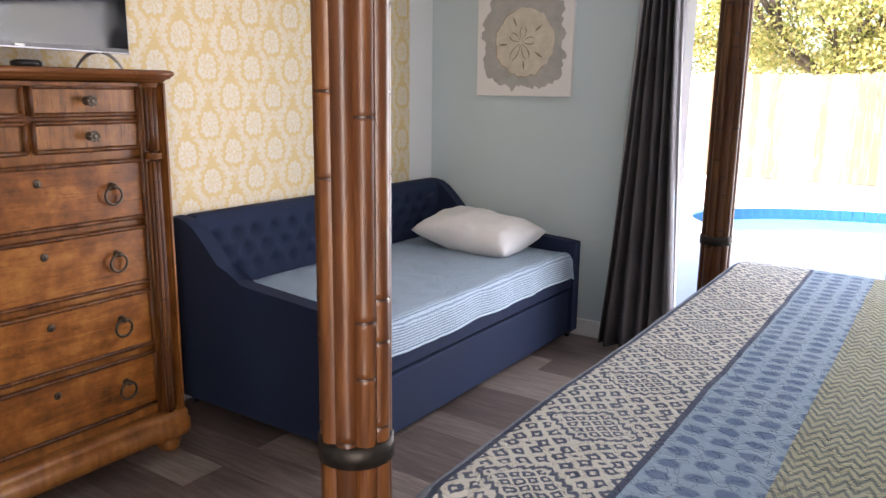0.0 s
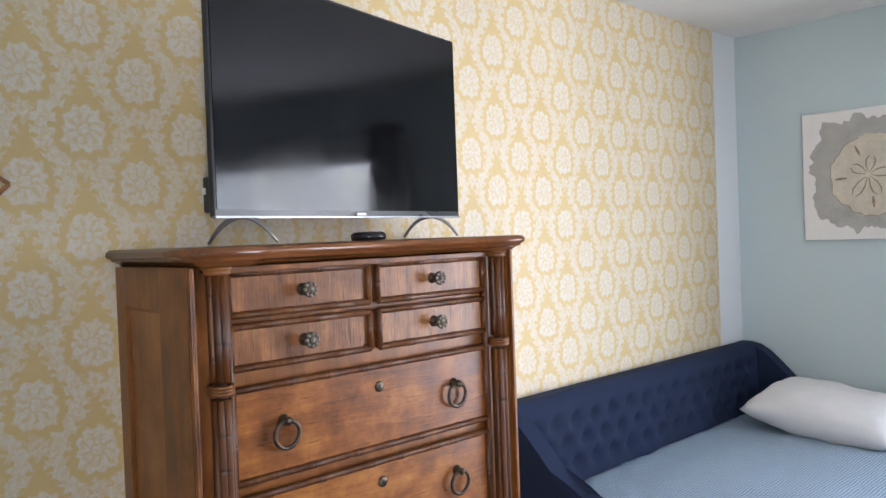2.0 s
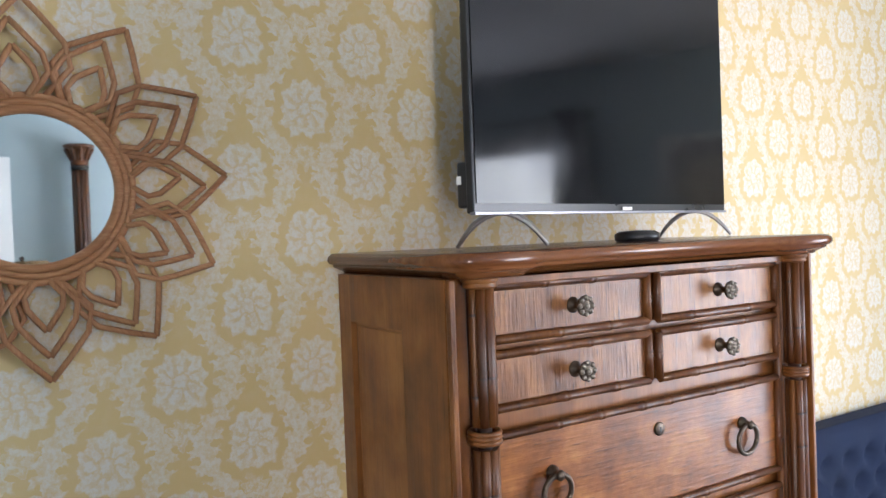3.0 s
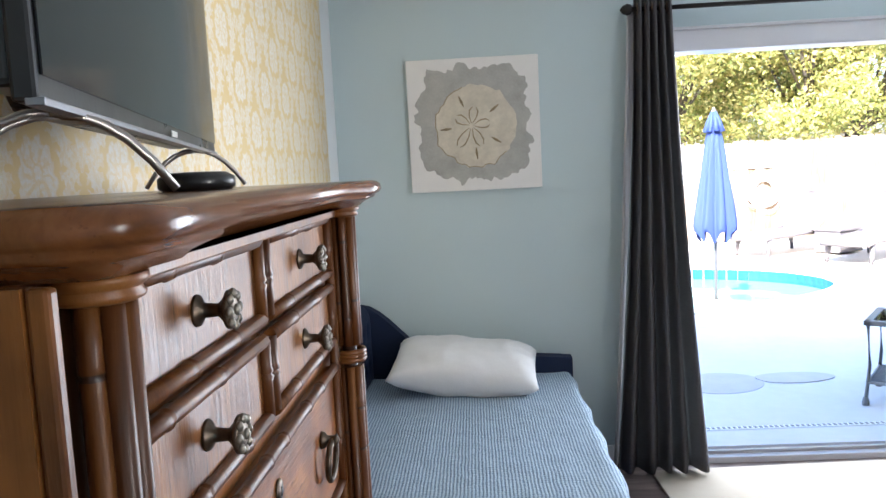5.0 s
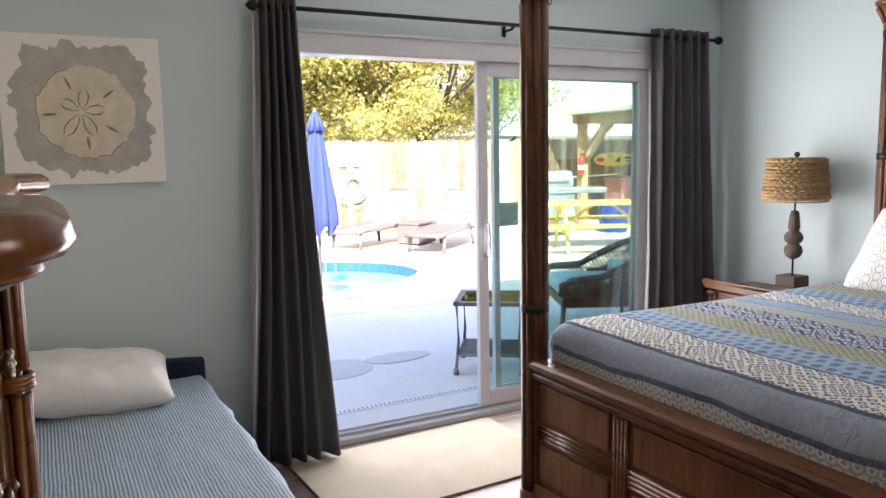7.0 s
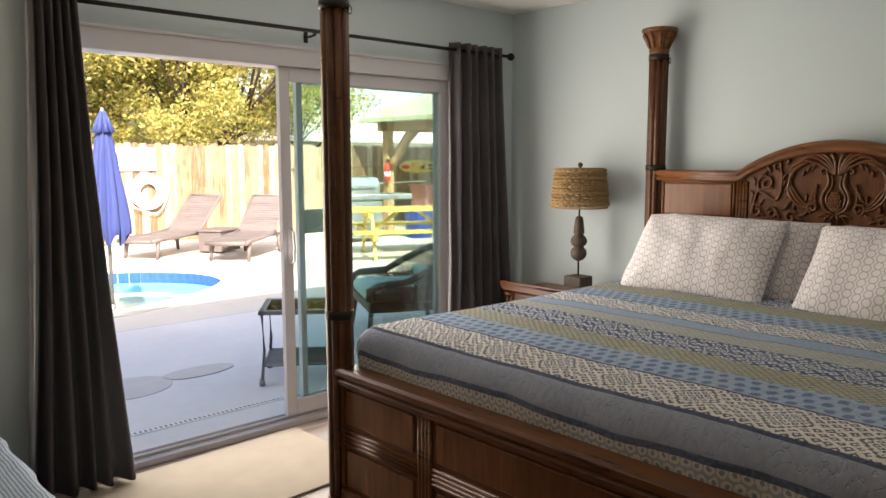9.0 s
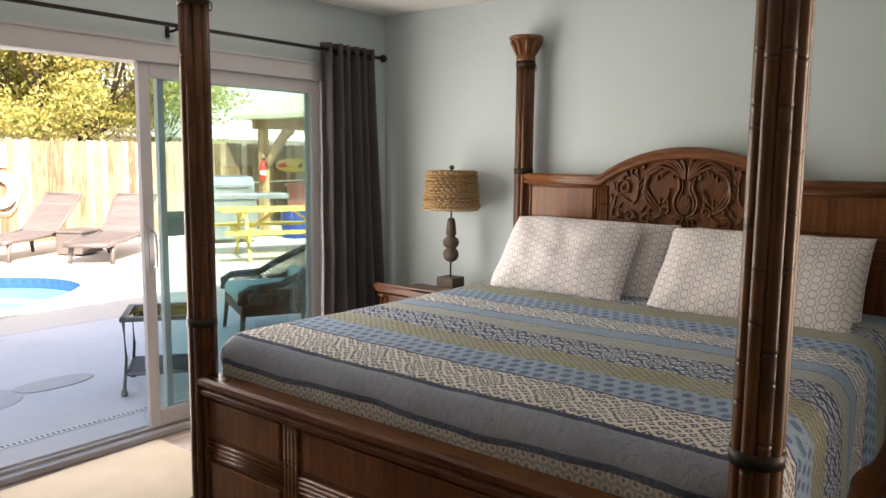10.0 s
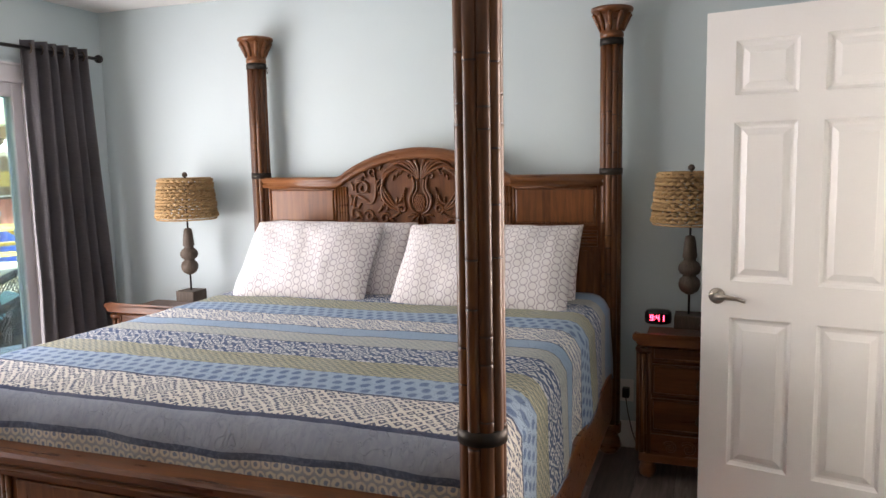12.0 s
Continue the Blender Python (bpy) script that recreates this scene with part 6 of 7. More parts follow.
# house outside: stucco face and eave that shades the deck
ev = thing("house_eave", "house eave and stucco face above the sliding door", "eave", (0, 0, 0), kind="structure")
part("soffit", box(-7.5, 7.5, NY + 0.14, 4.95, 2.50, 2.56), trim_white, ev)
part("fascia", box(-7.5, 7.5, 4.95, 4.98, 2.46, 2.68), trim_white, ev)
part("roof_slope", prism([(4.98, 2.68), (4.98, 2.72), (-1.2, 4.3), (-1.2, 4.26)], 0, -7.5, 7.5), stucco, ev)
part("face", box(-7.5, WX - 0.15, NY + 0.02, NY + 0.14, GZ, 2.5), stucco, ev)
part("face", box(EX + 0.15, 7.5, NY + 0.02, NY + 0.14, GZ, 2.5), stucco, ev)
part("upper_face", box(WX - 0.15, EX + 0.15, NY + 0.14, NY + 0.145, CZ - 0.3, 2.5), stucco, ev)


# closed umbrella
um = thing("patio_umbrella", "closed blue canvas patio umbrella by the pool", "umbrella", (0.28, 8.36, GZ))
part("pole", lathe([(0.019, 0.0), (0.019, 2.02)], 12), grey_frame, um, "grey metal pole")
part("base", lathe([(0.06, 0.0), (0.06, 0.012), (0.03, 0.02), (0.03, 0.08), (0.022, 0.09)], 24), grey_frame, um)


def folded_canopy():
    bm = bmesh.new()
    n, m_ = 64, 24
    g = []
    for j in range(m_ + 1):
        t = j / m_
        z = 2.02 - 1.26 * t
        r = 0.030 + 0.175 * t ** 0.85
        if t > 0.9:
            r *= 1 - 1.2 * (t - 0.9)
        row = []
        for i in range(n):
            a = 2 * math.pi * i / n
            q = r * (1 + 0.20 * math.sin(8 * a + 1.2 * t) * min(1, t * 3) + 0.07 * math.sin(19 * a + 2.0 * t)) + 0.01 * noise.noise(Vector((a * 2, z * 4, 1)))
            zz = z + (0.07 * math.sin(8 * a + 1.2) if j == m_ else 0.0)
            row.append(bm.verts.new((q * math.cos(a), q * math.sin(a), zz)))
        g.append(row)
    for a, b in zip(g, g[1:]):
        for i in range(n):
            bm.faces.new((a[i], a[(i + 1) % n], b[(i + 1) % n], b[i])).smooth = True
    return bm


cn = part("canopy", folded_canopy(), blue_canvas, um, smooth=True)
bm = bmesh.new()
for i in range(8):
    a = 2 * math.pi * i / 8
    add_tube(bm, [(0.02 * math.cos(a), 0.02 * math.sin(a), 2.04), (0.055 * math.cos(a), 0.055 * math.sin(a), 1.94), (0.088 * math.cos(a), 0.088 * math.sin(a), 1.83)], [0.010, 0.022, 0.030], 6)
part("vent", bm, blue_canvas, cn)
part("finial", lathe([(0.02, 2.02), (0.024, 2.05), (0.012, 2.08), (0.002, 2.085)], 12), grey_frame, um)


# wicker loungers
def lounger(m4, label):
    lg = thing("sun_lounger", label, "sun lounger", m4, "loungers by the pool")
    W = 0.33
    prof_ = [(0.0, 0.300), (0.25, 0.330), (0.60, 0.325), (0.95, 0.345), (1.18, 0.375)]
    bk_ = [(1.18, 0.375), (1.42, 0.58), (1.66, 0.80), (1.82, 0.93)]
    def sheet(nm, pr, th):
        """Woven slats along a bent line."""
        top = None
        for a, b in zip(pr, pr[1:]):
            k = 6
            for i in range(k):
                t0, t1 = i / k, (i + 0.88) / k
                p0 = (a[0] + (b[0] - a[0]) * t0, a[1] + (b[1] - a[1]) * t0)
                p1 = (a[0] + (b[0] - a[0]) * t1, a[1] + (b[1] - a[1]) * t1)
                bm = prism([(p0[0], p0[1]), (p1[0], p1[1]), (p1[0], p1[1] - th), (p0[0], p0[1] - th)], 1, -W + 0.02, W - 0.02)
                ob = part(nm if top is None else "slat", bm, wicker_brown, lg if top is None else top)
                top = top or ob
    sheet("seat", prof_, 0.02)
    sheet("backrest", bk_, 0.02)
    for s in (-1, 1):
        part("side_frame", tube([(x, s * (W - 0.01), z - 0.01) for x, z in prof_], 0.035, 8), wicker_brown, lg)
        part("back_frame", tube([(x, s * (W - 0.01), z - 0.005) for x, z in bk_], 0.024, 8), wicker_brown, lg)
        for x in (0.18, 1.35):
            part("leg", tube([(x, s * (W - 0.03), 0.31), (x + (0.05 if x > 1 else -0.05), s * (W - 0.02), 0.0)], [0.045, 0.025], 8), wicker_brown, lg)
        part("rear_frame", tube([(1.0, s * (W - 0.03), 0.33), (1.45, s * (W - 0.03), 0.30)], 0.03, 8), wicker_brown, lg)
    part("foot_frame", tube([(0.0, -W + 0.01, 0.29), (-0.03, 0, 0.29), (0.0, W - 0.01, 0.29)], 0.035, 8), wicker_brown, lg)
    part("head_frame", tube([(1.82, -W + 0.01, 0.925), (1.82, W - 0.01, 0.925)], 0.024, 8), wicker_brown, lg)
    part("support", tube([(1.55, 0.15, 0.68), (1.42, 0.15, 0.30)], 0.012, 6), grey_frame, lg)
    return lg


lounger(pose(1.96, 12.25, GZ, 0, 0, 28), "brown wicker sun lounger with raised back near the life ring")
lounger(pose(2.88, 11.05, GZ, 0, 0, 38), "brown wicker sun lounger with raised back by the small table")
st_ = thing("lounger_table", "low brown wicker box table between the loungers", "side table", pose(3.42, 12.35, GZ, 0, 0, 30))
part("body", box(-0.28, 0.28, -0.22, 0.22, 0.03, 0.36, 0.012), wicker_brown, st_)
part("top", box(-0.30, 0.30, -0.24, 0.24, 0.36, 0.40, 0.012), wicker_brown, st_)

# side table with glass top, just outside
sp_ = thing("patio_side_table", "small metal patio side table with glass top", "side table", pose(0.47, 5.10, GZ, 0, 0, -36))
bm = bmesh.new()
S, T = 0.225, 0.53
for a, b in (((-S, -S), (S, -S)), ((S, -S), (S, S)), ((S, S), (-S, S)), ((-S, S), (-S, -S))):
    add_box(bm, min(a[0], b[0]) - 0.022, max(a[0], b[0]) + 0.022, min(a[1], b[1]) - 0.022, max(a[1], b[1]) + 0.022, T - 0.03, T, 0.006)
part("top_frame", bm, grey_frame, sp_)
gl = part("glass_top", box(-S + 0.022, S - 0.022, -S + 0.022, S - 0.022, T - 0.012, T - 0.004), table_glass, sp_, "clear glass insert")
gl.visible_shadow = False
for sx in (-1, 1):
    for sy in (-1, 1):
        part("leg", tube([(sx * S, sy * S, T - 0.02), (sx * (S - 0.01), sy * (S - 0.01), 0.25), (sx * (S + 0.01), sy * (S + 0.01), 0.0)], [0.011, 0.010, 0.012], 8), grey_frame, sp_)
        part("foot", lathe([(0.020, 0.0), (0.022, 0.02), (0.014, 0.05)], 10, pose(sx * (S + 0.008), sy * (S + 0.008), 0)), grey_frame, sp_)
bm = bmesh.new()
for i in range(13):
    q = -S + 0.02 + (2 * S - 0.04) * i / 12
    add_tube(bm, [(q, -S, 0.14), (q, S, 0.14)], 0.005, 5)
    add_tube(bm, [(-S, q, 0.145), (S, q, 0.145)], 0.005, 5)
for a, b in (((-S, -S), (S, -S)), ((S, -S), (S, S)), ((S, S), (-S, S)), ((-S, S), (-S, -S))):
    add_tube(bm, [(*a, 0.142), (*b, 0.142)], 0.010, 6)
part("shelf", bm, grey_frame, sp_, "woven metal lower shelf")


# wicker chair, seen from behind
def wicker_chair(m4):
    ch = thing("wicker_armchair", "dark wicker patio armchair with teal cushions", "armchair", m4)
    def rim_(t):
        """The rim from the left arm's front, round the back, to the right arm's front."""
        a = math.pi * (1.18 - 1.36 * t)
        x, y = 0.37 * math.cos(a), 0.33 * math.sin(a) + 0.02
        hgt = 0.47 + 0.34 * max(0.0, math.sin(math.pi * t)) ** 1.2
        return x * (1 + 0.10 * (hgt - 0.6)), y + 0.25 * (hgt - 0.47), hgt
    N_ = 60
    top_ = [rim_(i / N_) for i in range(N_ + 1)]
    front = [(top_[0][0] + 0.02, top_[0][1] - 0.24, 0.55)]
    pts = [(-0.35, -0.36, 0.36), (-0.36, -0.36, 0.45), (-0.37, -0.30, 0.49)] + top_[3:-3] + [(0.37, -0.30, 0.49), (0.36, -0.36, 0.45), (0.35, -0.36, 0.36)]
    part("rim", tube(pts, 0.031, 8), wicker_dark, ch)
    low = [(0.31 * math.cos(math.pi * (1.18 - 1.36 * i / N_)), 0.28 * math.sin(math.pi * (1.18 - 1.36 * i / N_)) + 0.02, 0.30) for i in range(N_ + 1)]
    bm = bmesh.new()
    for d in (-1, 1):
        for i in range(0, N_ + 1, 1):
            j = i + d * 8
            if 0 <= j <= N_:
                a, b = Vector(low[i]), Vector(top_[j])
                add_tube(bm, [a, a.lerp(b, 0.5) + Vector((0, 0.015, 0)), b], 0.0060, 4)
    part("woven_back", bm, wicker_dark, ch, "open diagonal weave")
    bm = bmesh.new()
    for k in range(9):
        t = k / 8 * 0.55
        add_tube(bm, [Vector(a).lerp(Vector(b), t) for a, b in zip(low[::3], top_[::3])], 0.009, 5)
    part("lower_weave", bm, wicker_dark, ch)
    for sgn in (-1, 1):
        bm = bmesh.new()
        for k in range(17):
            y0 = -0.35 + 0.36 * k / 16
            for d in (-0.10, 0.10):
                y1 = min(0.02, max(-0.35, y0 + d))
                add_tube(bm, [(sgn * 0.345, y0, 0.26), (sgn * 0.372, y1, 0.475)], 0.0055, 4)
        for k in range(5):
            add_tube(bm, [(sgn * (0.345 + 0.005 * k), -0.35, 0.28 + 0.045 * k), (sgn * (0.345 + 0.005 * k), 0.0, 0.28 + 0.045 * k)], 0.0055, 4)
        part("side_weave", bm, wicker_dark, ch)
    part("seat_frame", box(-0.33, 0.33, -0.36, 0.28, 0.24, 0.33, 0.02), wicker_dark, ch)
    part("seat_cushion", box(-0.30, 0.30, -0.37, 0.22, 0.33, 0.45, 0.04), teal_cloth, ch, "teal seat cushion")
    part("back_cushion", box(-0.25, 0.25, 0.10, 0.19, 0.44, 0.58, 0.04), teal_cloth, ch, "teal back cushion")
    for x in (-0.32, 0.32):
        for y in (-0.34, 0.24):
            part("leg", tube([(x, y, 0.30), (x * 1.05, y * 1.08, 0.0)], [0.020, 0.014], 8), wicker_dark, ch)
    return ch


wicker_chair(pose(2.02, 5.72, GZ, 0, 0, -116) @ Matrix.Diagonal((1.2, 1.2, 1.0, 1)))


# yellow picnic table
def picnic_table(m4):
    pt = thing("picnic_table", "yellow painted wooden picnic table with benches", "picnic table", m4)
    for i in range(5):
        y = -0.30 + 0.15 * i
        part("top_board", box(-0.95, 0.95, y - 0.068, y + 0.068, 0.70, 0.74, 0.005), yellow_paint, pt)
    for s in (-1, 1):
        for k in (0.66, 0.81):
            part("bench_board", box(-0.95, 0.95, s * k - 0.068, s * k + 0.068, 0.42, 0.455, 0.005), yellow_paint, pt)
    for x in (-0.65, 0.65):
        part("cross_beam", box(x - 0.02, x + 0.02, -0.86, 0.86, 0.33, 0.42, 0.004), yellow_paint, pt)
        part("top_beam", box(x - 0.02, x + 0.02, -0.34, 0.34, 0.62, 0.70, 0.004), yellow_paint, pt)
        for s in (-1, 1):
            part("leg", prism([(s * 0.20, 0.70), (s * 0.30, 0.70), (s * 0.68, 0.0), (s * 0.58, 0.0)], 0, x + 0.02, x + 0.06), yellow_paint, pt)
        d = -1 if x > 0 else 1
        part("brace", prism([(x + d * 0.02, 0.36), (x + d * 0.09, 0.36), (x + d * 0.56, 0.70), (x + d * 0.49, 0.70)], 1, -0.03, 0.03), yellow_paint, pt)
    return pt


picnic_table(pose(5.45, 9.80, GZ, 0, 0, -28) @ Matrix.Scale(1.06, 4))

# gazebo
gz = thing("gazebo", "wooden gazebo with braced posts and tan hip roof", "gazebo", (0, 0, GZ))
gx0, gx1, gy0, gy1 = 7.95, 11.6, 9.9, 13.45
for x in (gx0, gx1):
    for y in (gy0, gy1):
        p = part("post", box(x - 0.085, x + 0.085, y - 0.085, y + 0.085, 0.0, 2.15, 0.01), gazebo_wood, gz)
        dx, dy = (1 if x == gx0 else -1), (1 if y == gy0 else -1)
        for ax in (0, 1):
            pts = []
            for k in range(7):
                t = k / 6
                q = 0.75 * t ** 0.8
                zz = 1.35 + 0.80 * t ** 0.8 * (1 + 0.12 * math.sin(math.pi * t))
                pts.append((x + dx * (0.05 + q) if ax == 0 else x, y + dy * (0.05 + q) if ax == 1 else y, zz))
            part("brace", tube(pts, 0.075, 6), gazebo_wood, p)
for y in (gy0, gy1):
    part("beam", box(gx0 - 0.25, gx1 + 0.25, y - 0.06, y + 0.06, 2.15, 2.36, 0.01), gazebo_wood, gz)
for x in (gx0, gx1):
    part("beam", box(x - 0.06, x + 0.06, gy0 - 0.25, gy1 + 0.25, 2.15, 2.36, 0.01), gazebo_wood, gz)
bm = bmesh.new()
o = 0.45
base_ = [(gx0 - o, gy0 - o), (gx1 + o, gy0 - o), (gx1 + o, gy1 + o), (gx0 - o, gy1 + o)]
lo_ = [bm.verts.new((*p, 2.34)) for p in base_]
hi_ = [bm.verts.new((*p, 2.42)) for p in base_]
apex = bm.verts.new(((gx0 + gx1) / 2, (gy0 + gy1) / 2, 3.55))
bm.faces.new(lo_)
for i in range(4):
    bm.faces.new((lo_[i], lo_[(i + 1) % 4], hi_[(i + 1) % 4], hi_[i]))
    bm.faces.new((hi_[i], hi_[(i + 1) % 4], apex))
part("roof", bm, gazebo_roof, gz, "tan hip roof panels")

fe = thing("fire_extinguisher", "red fire extinguisher hung on the gazebo post", "extinguisher", (gx0 - 0.14, gy1 - 0.14, 0.98))
part("cylinder", lathe([(0.06, 0.0), (0.065, 0.02), (0.065, 0.30), (0.05, 0.36), (0.022, 0.38), (0.022, 0.42)], 16), red_paint, fe)
part("label_band", lathe([(0.066, 0.10), (0.066, 0.20)], 16), buoy_white, fe)
part("valve", box(-0.03, 0.06, -0.015, 0.015, 0.41, 0.46, 0.006), black_plastic, fe)

sf = thing("surfboard_sign", "yellow surfboard sign with red nose on the fence", "sign", (9.80, 14.46, 1.27))
outl = [(0.72 * math.cos(a), 0.155 * math.sin(a) * (1 - 0.25 * math.cos(a))) for a in [2 * math.pi * k / 40 for k in range(40)]]
part("board", prism(outl, 1, -0.03, 0.0), yellow_paint, sf)
part("red_nose", prism([(x - 0.54, z * 0.30) for x, z in [(0.13 * math.cos(a), 0.2 * math.sin(a)) for a in [2 * math.pi * k / 24 for k in range(24)]]], 1, -0.034, -0.030), red_paint, sf)
part("fin_mark", prism([(-0.1, -0.06), (0.06, -0.06), (0.06, 0.09)], 1, -0.034, -0.030), black_plastic, sf)
part("letter_bar", box(0.18, 0.48, -0.034, -0.03, 0.0, 0.05), black_plastic, sf, "dark lettering bar")
part("letter_bar", box(0.20, 0.45, -0.034, -0.03, -0.07, -0.03), black_plastic, sf, "dark lettering bar")

cb = thing("outdoor_cabinet", "faded red outdoor cabinet beneath the gazebo", "cabinet", pose(9.15, 12.9, GZ, 0, 0, -6))
part("body", box(-0.75, 0.75, -0.3, 0.3, 0.05, 0.95, 0.012), brick_red, cb)
part("top", box(-0.80, 0.80, -0.34, 0.34, 0.95, 1.0, 0.01), brick_red, cb)
bar = thing("towel_bar", "pale metal towel bar on the fence", "towel bar", (9.0, 14.44, 0.88))
part("rod", tube([(-0.7, 0, 0), (0.9, 0, 0.04)], 0.018, 8), buoy_white, bar)
bn = thing("plastic_bin", "bright blue plastic bin under the gazebo", "bin", (7.45, 11.85, GZ))
part("tub", lathe([(0.26, 0.0), (0.30, 0.55), (0.32, 0.56), (0.32, 0.60)], 20), blue_plastic, bn)
gr = thing("grill", "grey steel barbecue grill with side shelf", "grill", pose(6.15, 12.05, GZ, 0, 0, -20))
part("cart", box(-0.55, 0.35, -0.25, 0.25, 0.08, 0.80, 0.02), steel, gr)
part("shelf", box(-0.60, 0.95, -0.30, 0.30, 0.80, 0.90, 0.012), steel, gr)
part("lid", prism([(-0.28, 0.90), (-0.28, 1.06), (-0.18, 1.20), (0.14, 1.22), (0.26, 1.08), (0.26, 0.90)], 0, -0.50, 0.30), steel, gr)
part("lid_handle", tube([(-0.4, -0.31, 1.02), (0.2, -0.31, 1.02)], 0.015, 8), grey_frame, gr)

# fence
fn = thing("fence", "weathered wooden board fence round the yard", "fence", (0, 14.5, GZ), kind="structure")
for z in (0.35, 1.45):
    part("rail", box(-14, 18.0, 0.020, 0.06, z, z + 0.09), fence_wood, fn)
boards = []
for s in range(4):
    h = 1.86 - 0.012 * s
    boards.append(mesh_of("board", prism([(-0.068, 0.02), (0.068, 0.02), (0.068, h - 0.035), (0.045, h), (-0.045, h), (-0.068, h - 0.035)], 1, -0.010, 0.010), fence_wood))
rf = random.Random(5)
for i in range(226):
    part("board", boards[rf.randrange(4)], None, fn, at=pose(-13.9 + 0.141 * i, rf.uniform(-0.006, 0.006), rf.uniform(-0.015, 0.01), 0, 0, rf.uniform(-1.5, 1.5)))
rb = thing("life_ring", "white foam life ring with rope on the fence", "life ring", (3.06, 14.42, 0.86))
part("ring", tube([(0.24 * math.cos(a), 0, 0.24 * math.sin(a)) for a in [2 * math.pi * k / 36 for k in range(36)]], 0.095, 12, True, flat=0.6, up=(0, 1, 0)), buoy_white, rb, smooth=True)
part("rope", tube([((0.36 + 0.02 * math.sin(4 * a)) * math.cos(a), -0.03, (0.36 + 0.03 * math.sin(4 * a)) * math.sin(a) - 0.03) for a in [2 * math.pi * k / 40 for k in range(40)]], 0.012, 6, True, up=(0, 1, 0)), buoy_white, rb)
sg = thing("fence_sign", "plain white sign board on the fence", "sign", (2.82, 14.47, 1.46))
part("board", box(-0.42, 0.42, -0.02, 0.0, -0.21, 0.21, 0.004), buoy_white, sg)
for z in (0.10, 0.02, -0.06):
    part("letter_bar", box(-0.32, 0.32, -0.0225, -0.02, z - 0.012, z + 0.012), steel, sg, "grey unreadable lettering")
for i, (x, z) in enumerate(((3.95, 0.72), (6.15, 1.22))):
    hk = thing("fence_hook", "small dark hook fixed to the fence", "hook", (x, 14.48, z))
    part("hook", tube([(0, 0, 0.03), (0, -0.06, 0.02), (0.02, -0.08, -0.02), (0.05, -0.06, -0.03)], 0.016, 7), black_metal, hk)

# neighbour's white roof
nb = thing("neighbour_house", "low neighbouring house with a white metal roof", "house", (13.0, 24.0, GZ))
part("wall", box(-8, 8, -3, 3, 0.0, 2.2), stucco, nb)
part("roof", prism([(-3.6, 2.1), (-3.6, 2.2), (0, 3.25), (3.6, 2.2), (3.6, 2.1)], 0, -8.5, 8.5), house_white, nb)


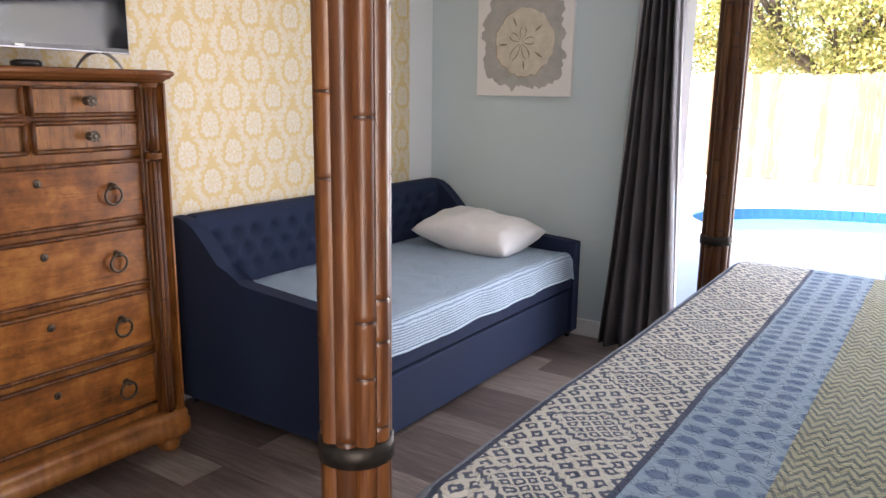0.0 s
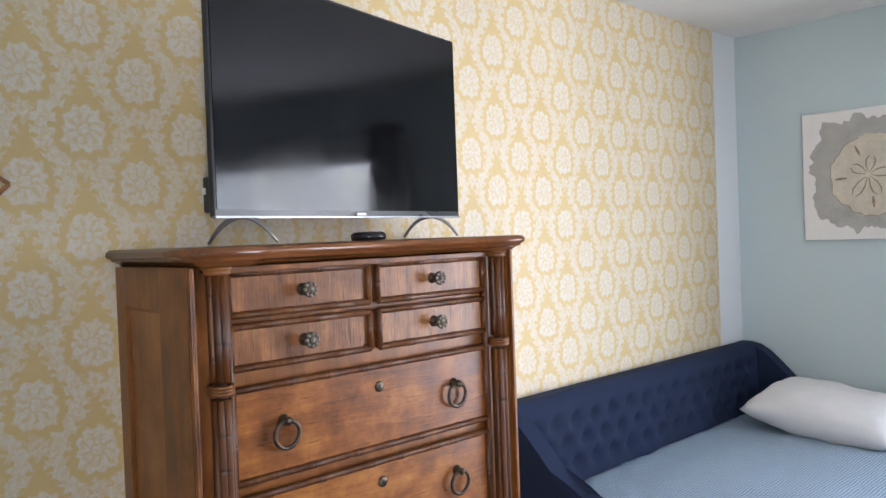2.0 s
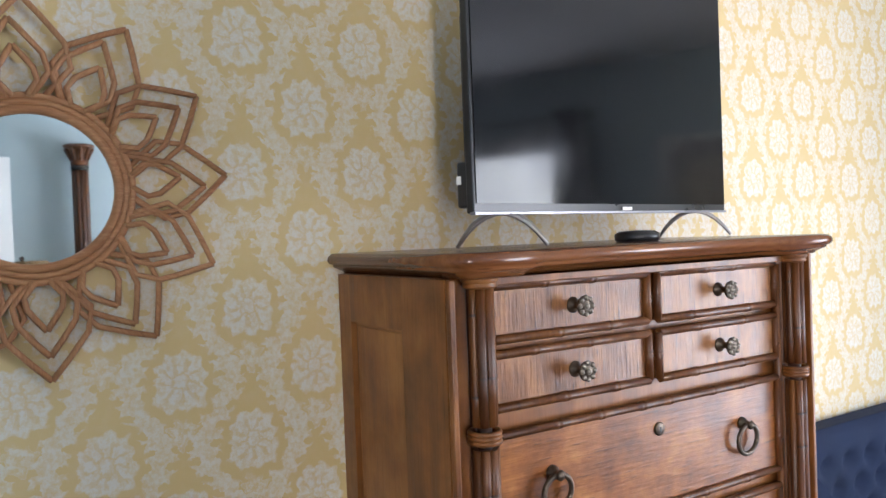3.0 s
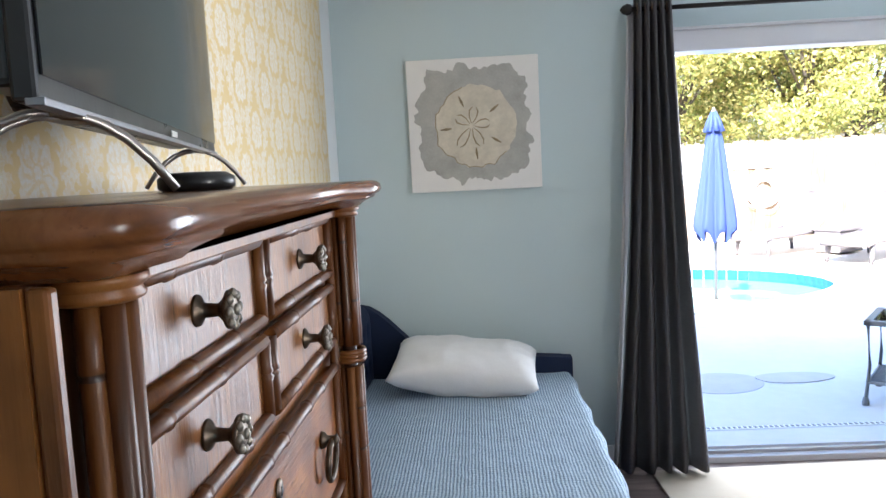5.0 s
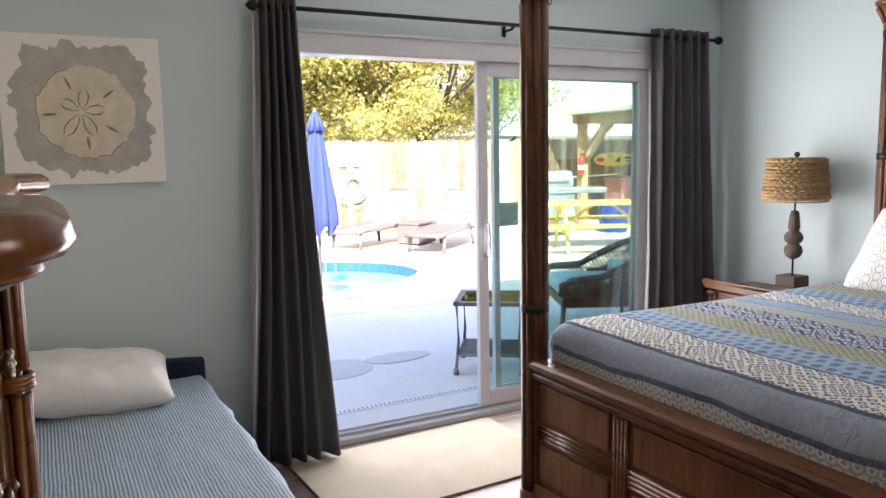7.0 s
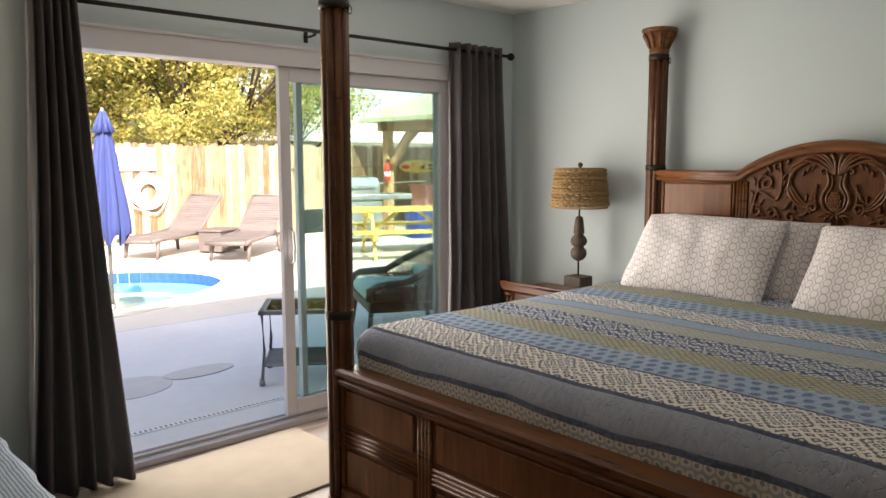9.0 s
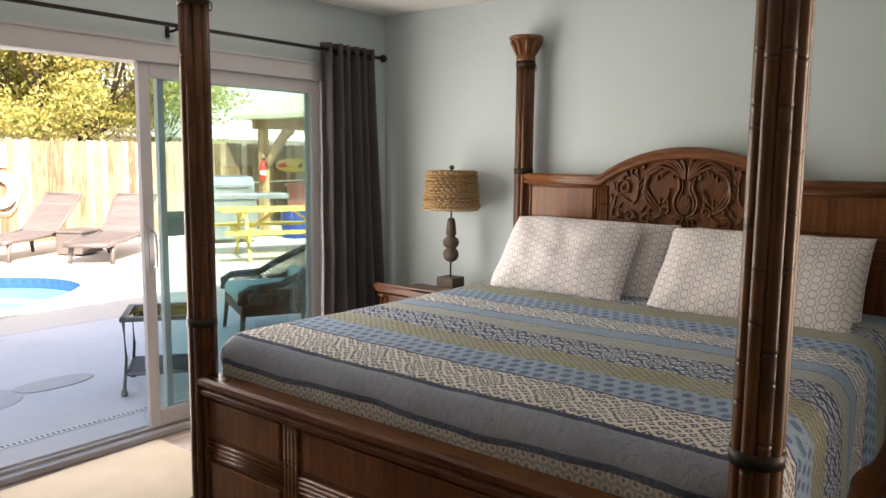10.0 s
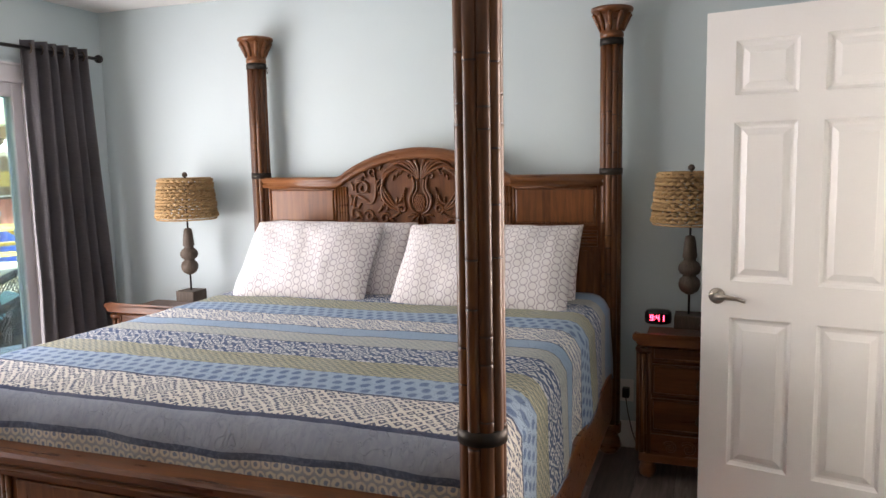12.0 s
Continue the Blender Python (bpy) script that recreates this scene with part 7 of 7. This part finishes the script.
# trees beyond the fence
def tree(x, y, h, spread, seed, count, label):
    rnd = random.Random(seed)
    t = thing("tree", label, "tree", (x, y, GZ), "trees behind the fence")
    bm = bmesh.new()
    add_tube(bm, [(0, 0, 0), (0.1, 0.05, h * 0.18), (0.05, -0.1, h * 0.34)], [0.26, 0.19, 0.15], 10)
    ends = []
    for k in range(9):
        a = 2 * math.pi * k / 9 + rnd.uniform(-0.3, 0.3)
        r = spread * rnd.uniform(0.55, 0.95)
        top_z = h * rnd.uniform(0.45, 0.95)
        mid = (0.45 * r * math.cos(a), 0.45 * r * math.sin(a), h * 0.40 + rnd.uniform(-0.3, 0.5))
        end = (r * math.cos(a + 0.3), r * math.sin(a + 0.3), top_z)
        add_tube(bm, [(0.05, -0.1, h * 0.30), mid, end], [0.09, 0.05, 0.015], 7)
        ends += [mid, end]
        for _ in range(3):
            e2 = (end[0] + rnd.uniform(-1.2, 1.2), end[1] + rnd.uniform(-1.0, 1.0), end[2] + rnd.uniform(-0.9, 0.9))
            add_tube(bm, [mid, ((mid[0] + e2[0]) / 2, (mid[1] + e2[1]) / 2, (mid[2] + e2[2]) / 2 + 0.2), e2], [0.04, 0.028, 0.008], 5)
            ends.append(e2)
    part("trunk", bm, bark, t)
    clumps = [(Vector(e), rnd.uniform(0.45, 1.0)) for e in ends for _ in range(2)]
    clumps += [(Vector((spread * rnd.uniform(-0.95, 0.95), spread * rnd.uniform(-0.8, 0.8), h * rnd.uniform(0.30, 1.0))), rnd.uniform(0.4, 0.85)) for _ in range(80)]
    verts, faces = [], []
    per_ = count // len(clumps)
    for c, r in clumps:
        for _ in range(per_):
            d = Vector((rnd.gauss(0, 1), rnd.gauss(0, 1), rnd.gauss(0, 0.7)))
            d = d.normalized() * r * rnd.random() ** 0.45
            p = c + d
            u = Vector((rnd.gauss(0, 1), rnd.gauss(0, 1), rnd.gauss(0, 1))).normalized()
            w = u.cross(Vector((rnd.gauss(0, 1), rnd.gauss(0, 1), rnd.gauss(0, 1)))).normalized()
            s = rnd.uniform(0.034, 0.070)
            b = len(verts)
            verts += [p - u * s, p + w * s * 0.45, p + u * s, p - w * s * 0.45]
            faces.append((b, b + 1, b + 2, b + 3))
    me = bpy.data.meshes.new("crown")
    me.from_pydata([tuple(v) for v in verts], [], faces)
    me.materials.append(leaf_mat)
    cr = part("crown", me, None, t)
    cr["kind"] = "stuff"
    return t


tree(2.2, 18.2, 6.2, 3.0, 11, 88000, "live oak with yellow-green leaves behind the fence")
tree(6.0, 17.4, 6.6, 3.1, 12, 84000, "spreading live oak with golden leaves behind the fence")
tree(-2.6, 18.6, 6.0, 3.0, 13, 56000, "live oak with yellow-green leaves behind the fence")
tree(-7.5, 18.8, 6.0, 3.2, 14, 24000, "live oak with yellow-green leaves behind the fence")
tree(10.2, 21.5, 3.6, 1.6, 15, 9000, "small green tree far behind the fence")

# ---- floor planks ----
PW, PL = 0.178, 1.22
plank = mesh_of("plank", box(-PL / 2 + 0.0006, PL / 2 - 0.0006, -PW / 2 + 0.0006, PW / 2 - 0.0006, -0.004, 0.0), floor_plank)
floor_ob = bpy.data.objects["floor"]
rp = random.Random(3)
yy = SY + PW / 2
while yy < NY + 0.0:
    off = rp.uniform(0, PL)
    xx = WX - off + PL / 2
    while xx - PL / 2 < EX:
        x0, x1 = max(xx - PL / 2, WX), min(xx + PL / 2, EX)
        y0, y1 = yy - PW / 2, min(yy + PW / 2, NY)
        if x1 - x0 > 0.02:
            full = (x1 - x0) > PL - 1e-4 and (y1 - y0) > PW - 1e-4
            me = plank if full else mesh_of("plank", box(-(x1 - x0) / 2 + 0.0006, (x1 - x0) / 2 - 0.0006, -(y1 - y0) / 2 + 0.0006, (y1 - y0) / 2 - 0.0006, -0.004, 0.0), floor_plank)
            part("plank", me, None, floor_ob, at=((x0 + x1) / 2, (y0 + y1) / 2, 0.0))
        xx += PL
    yy += PW
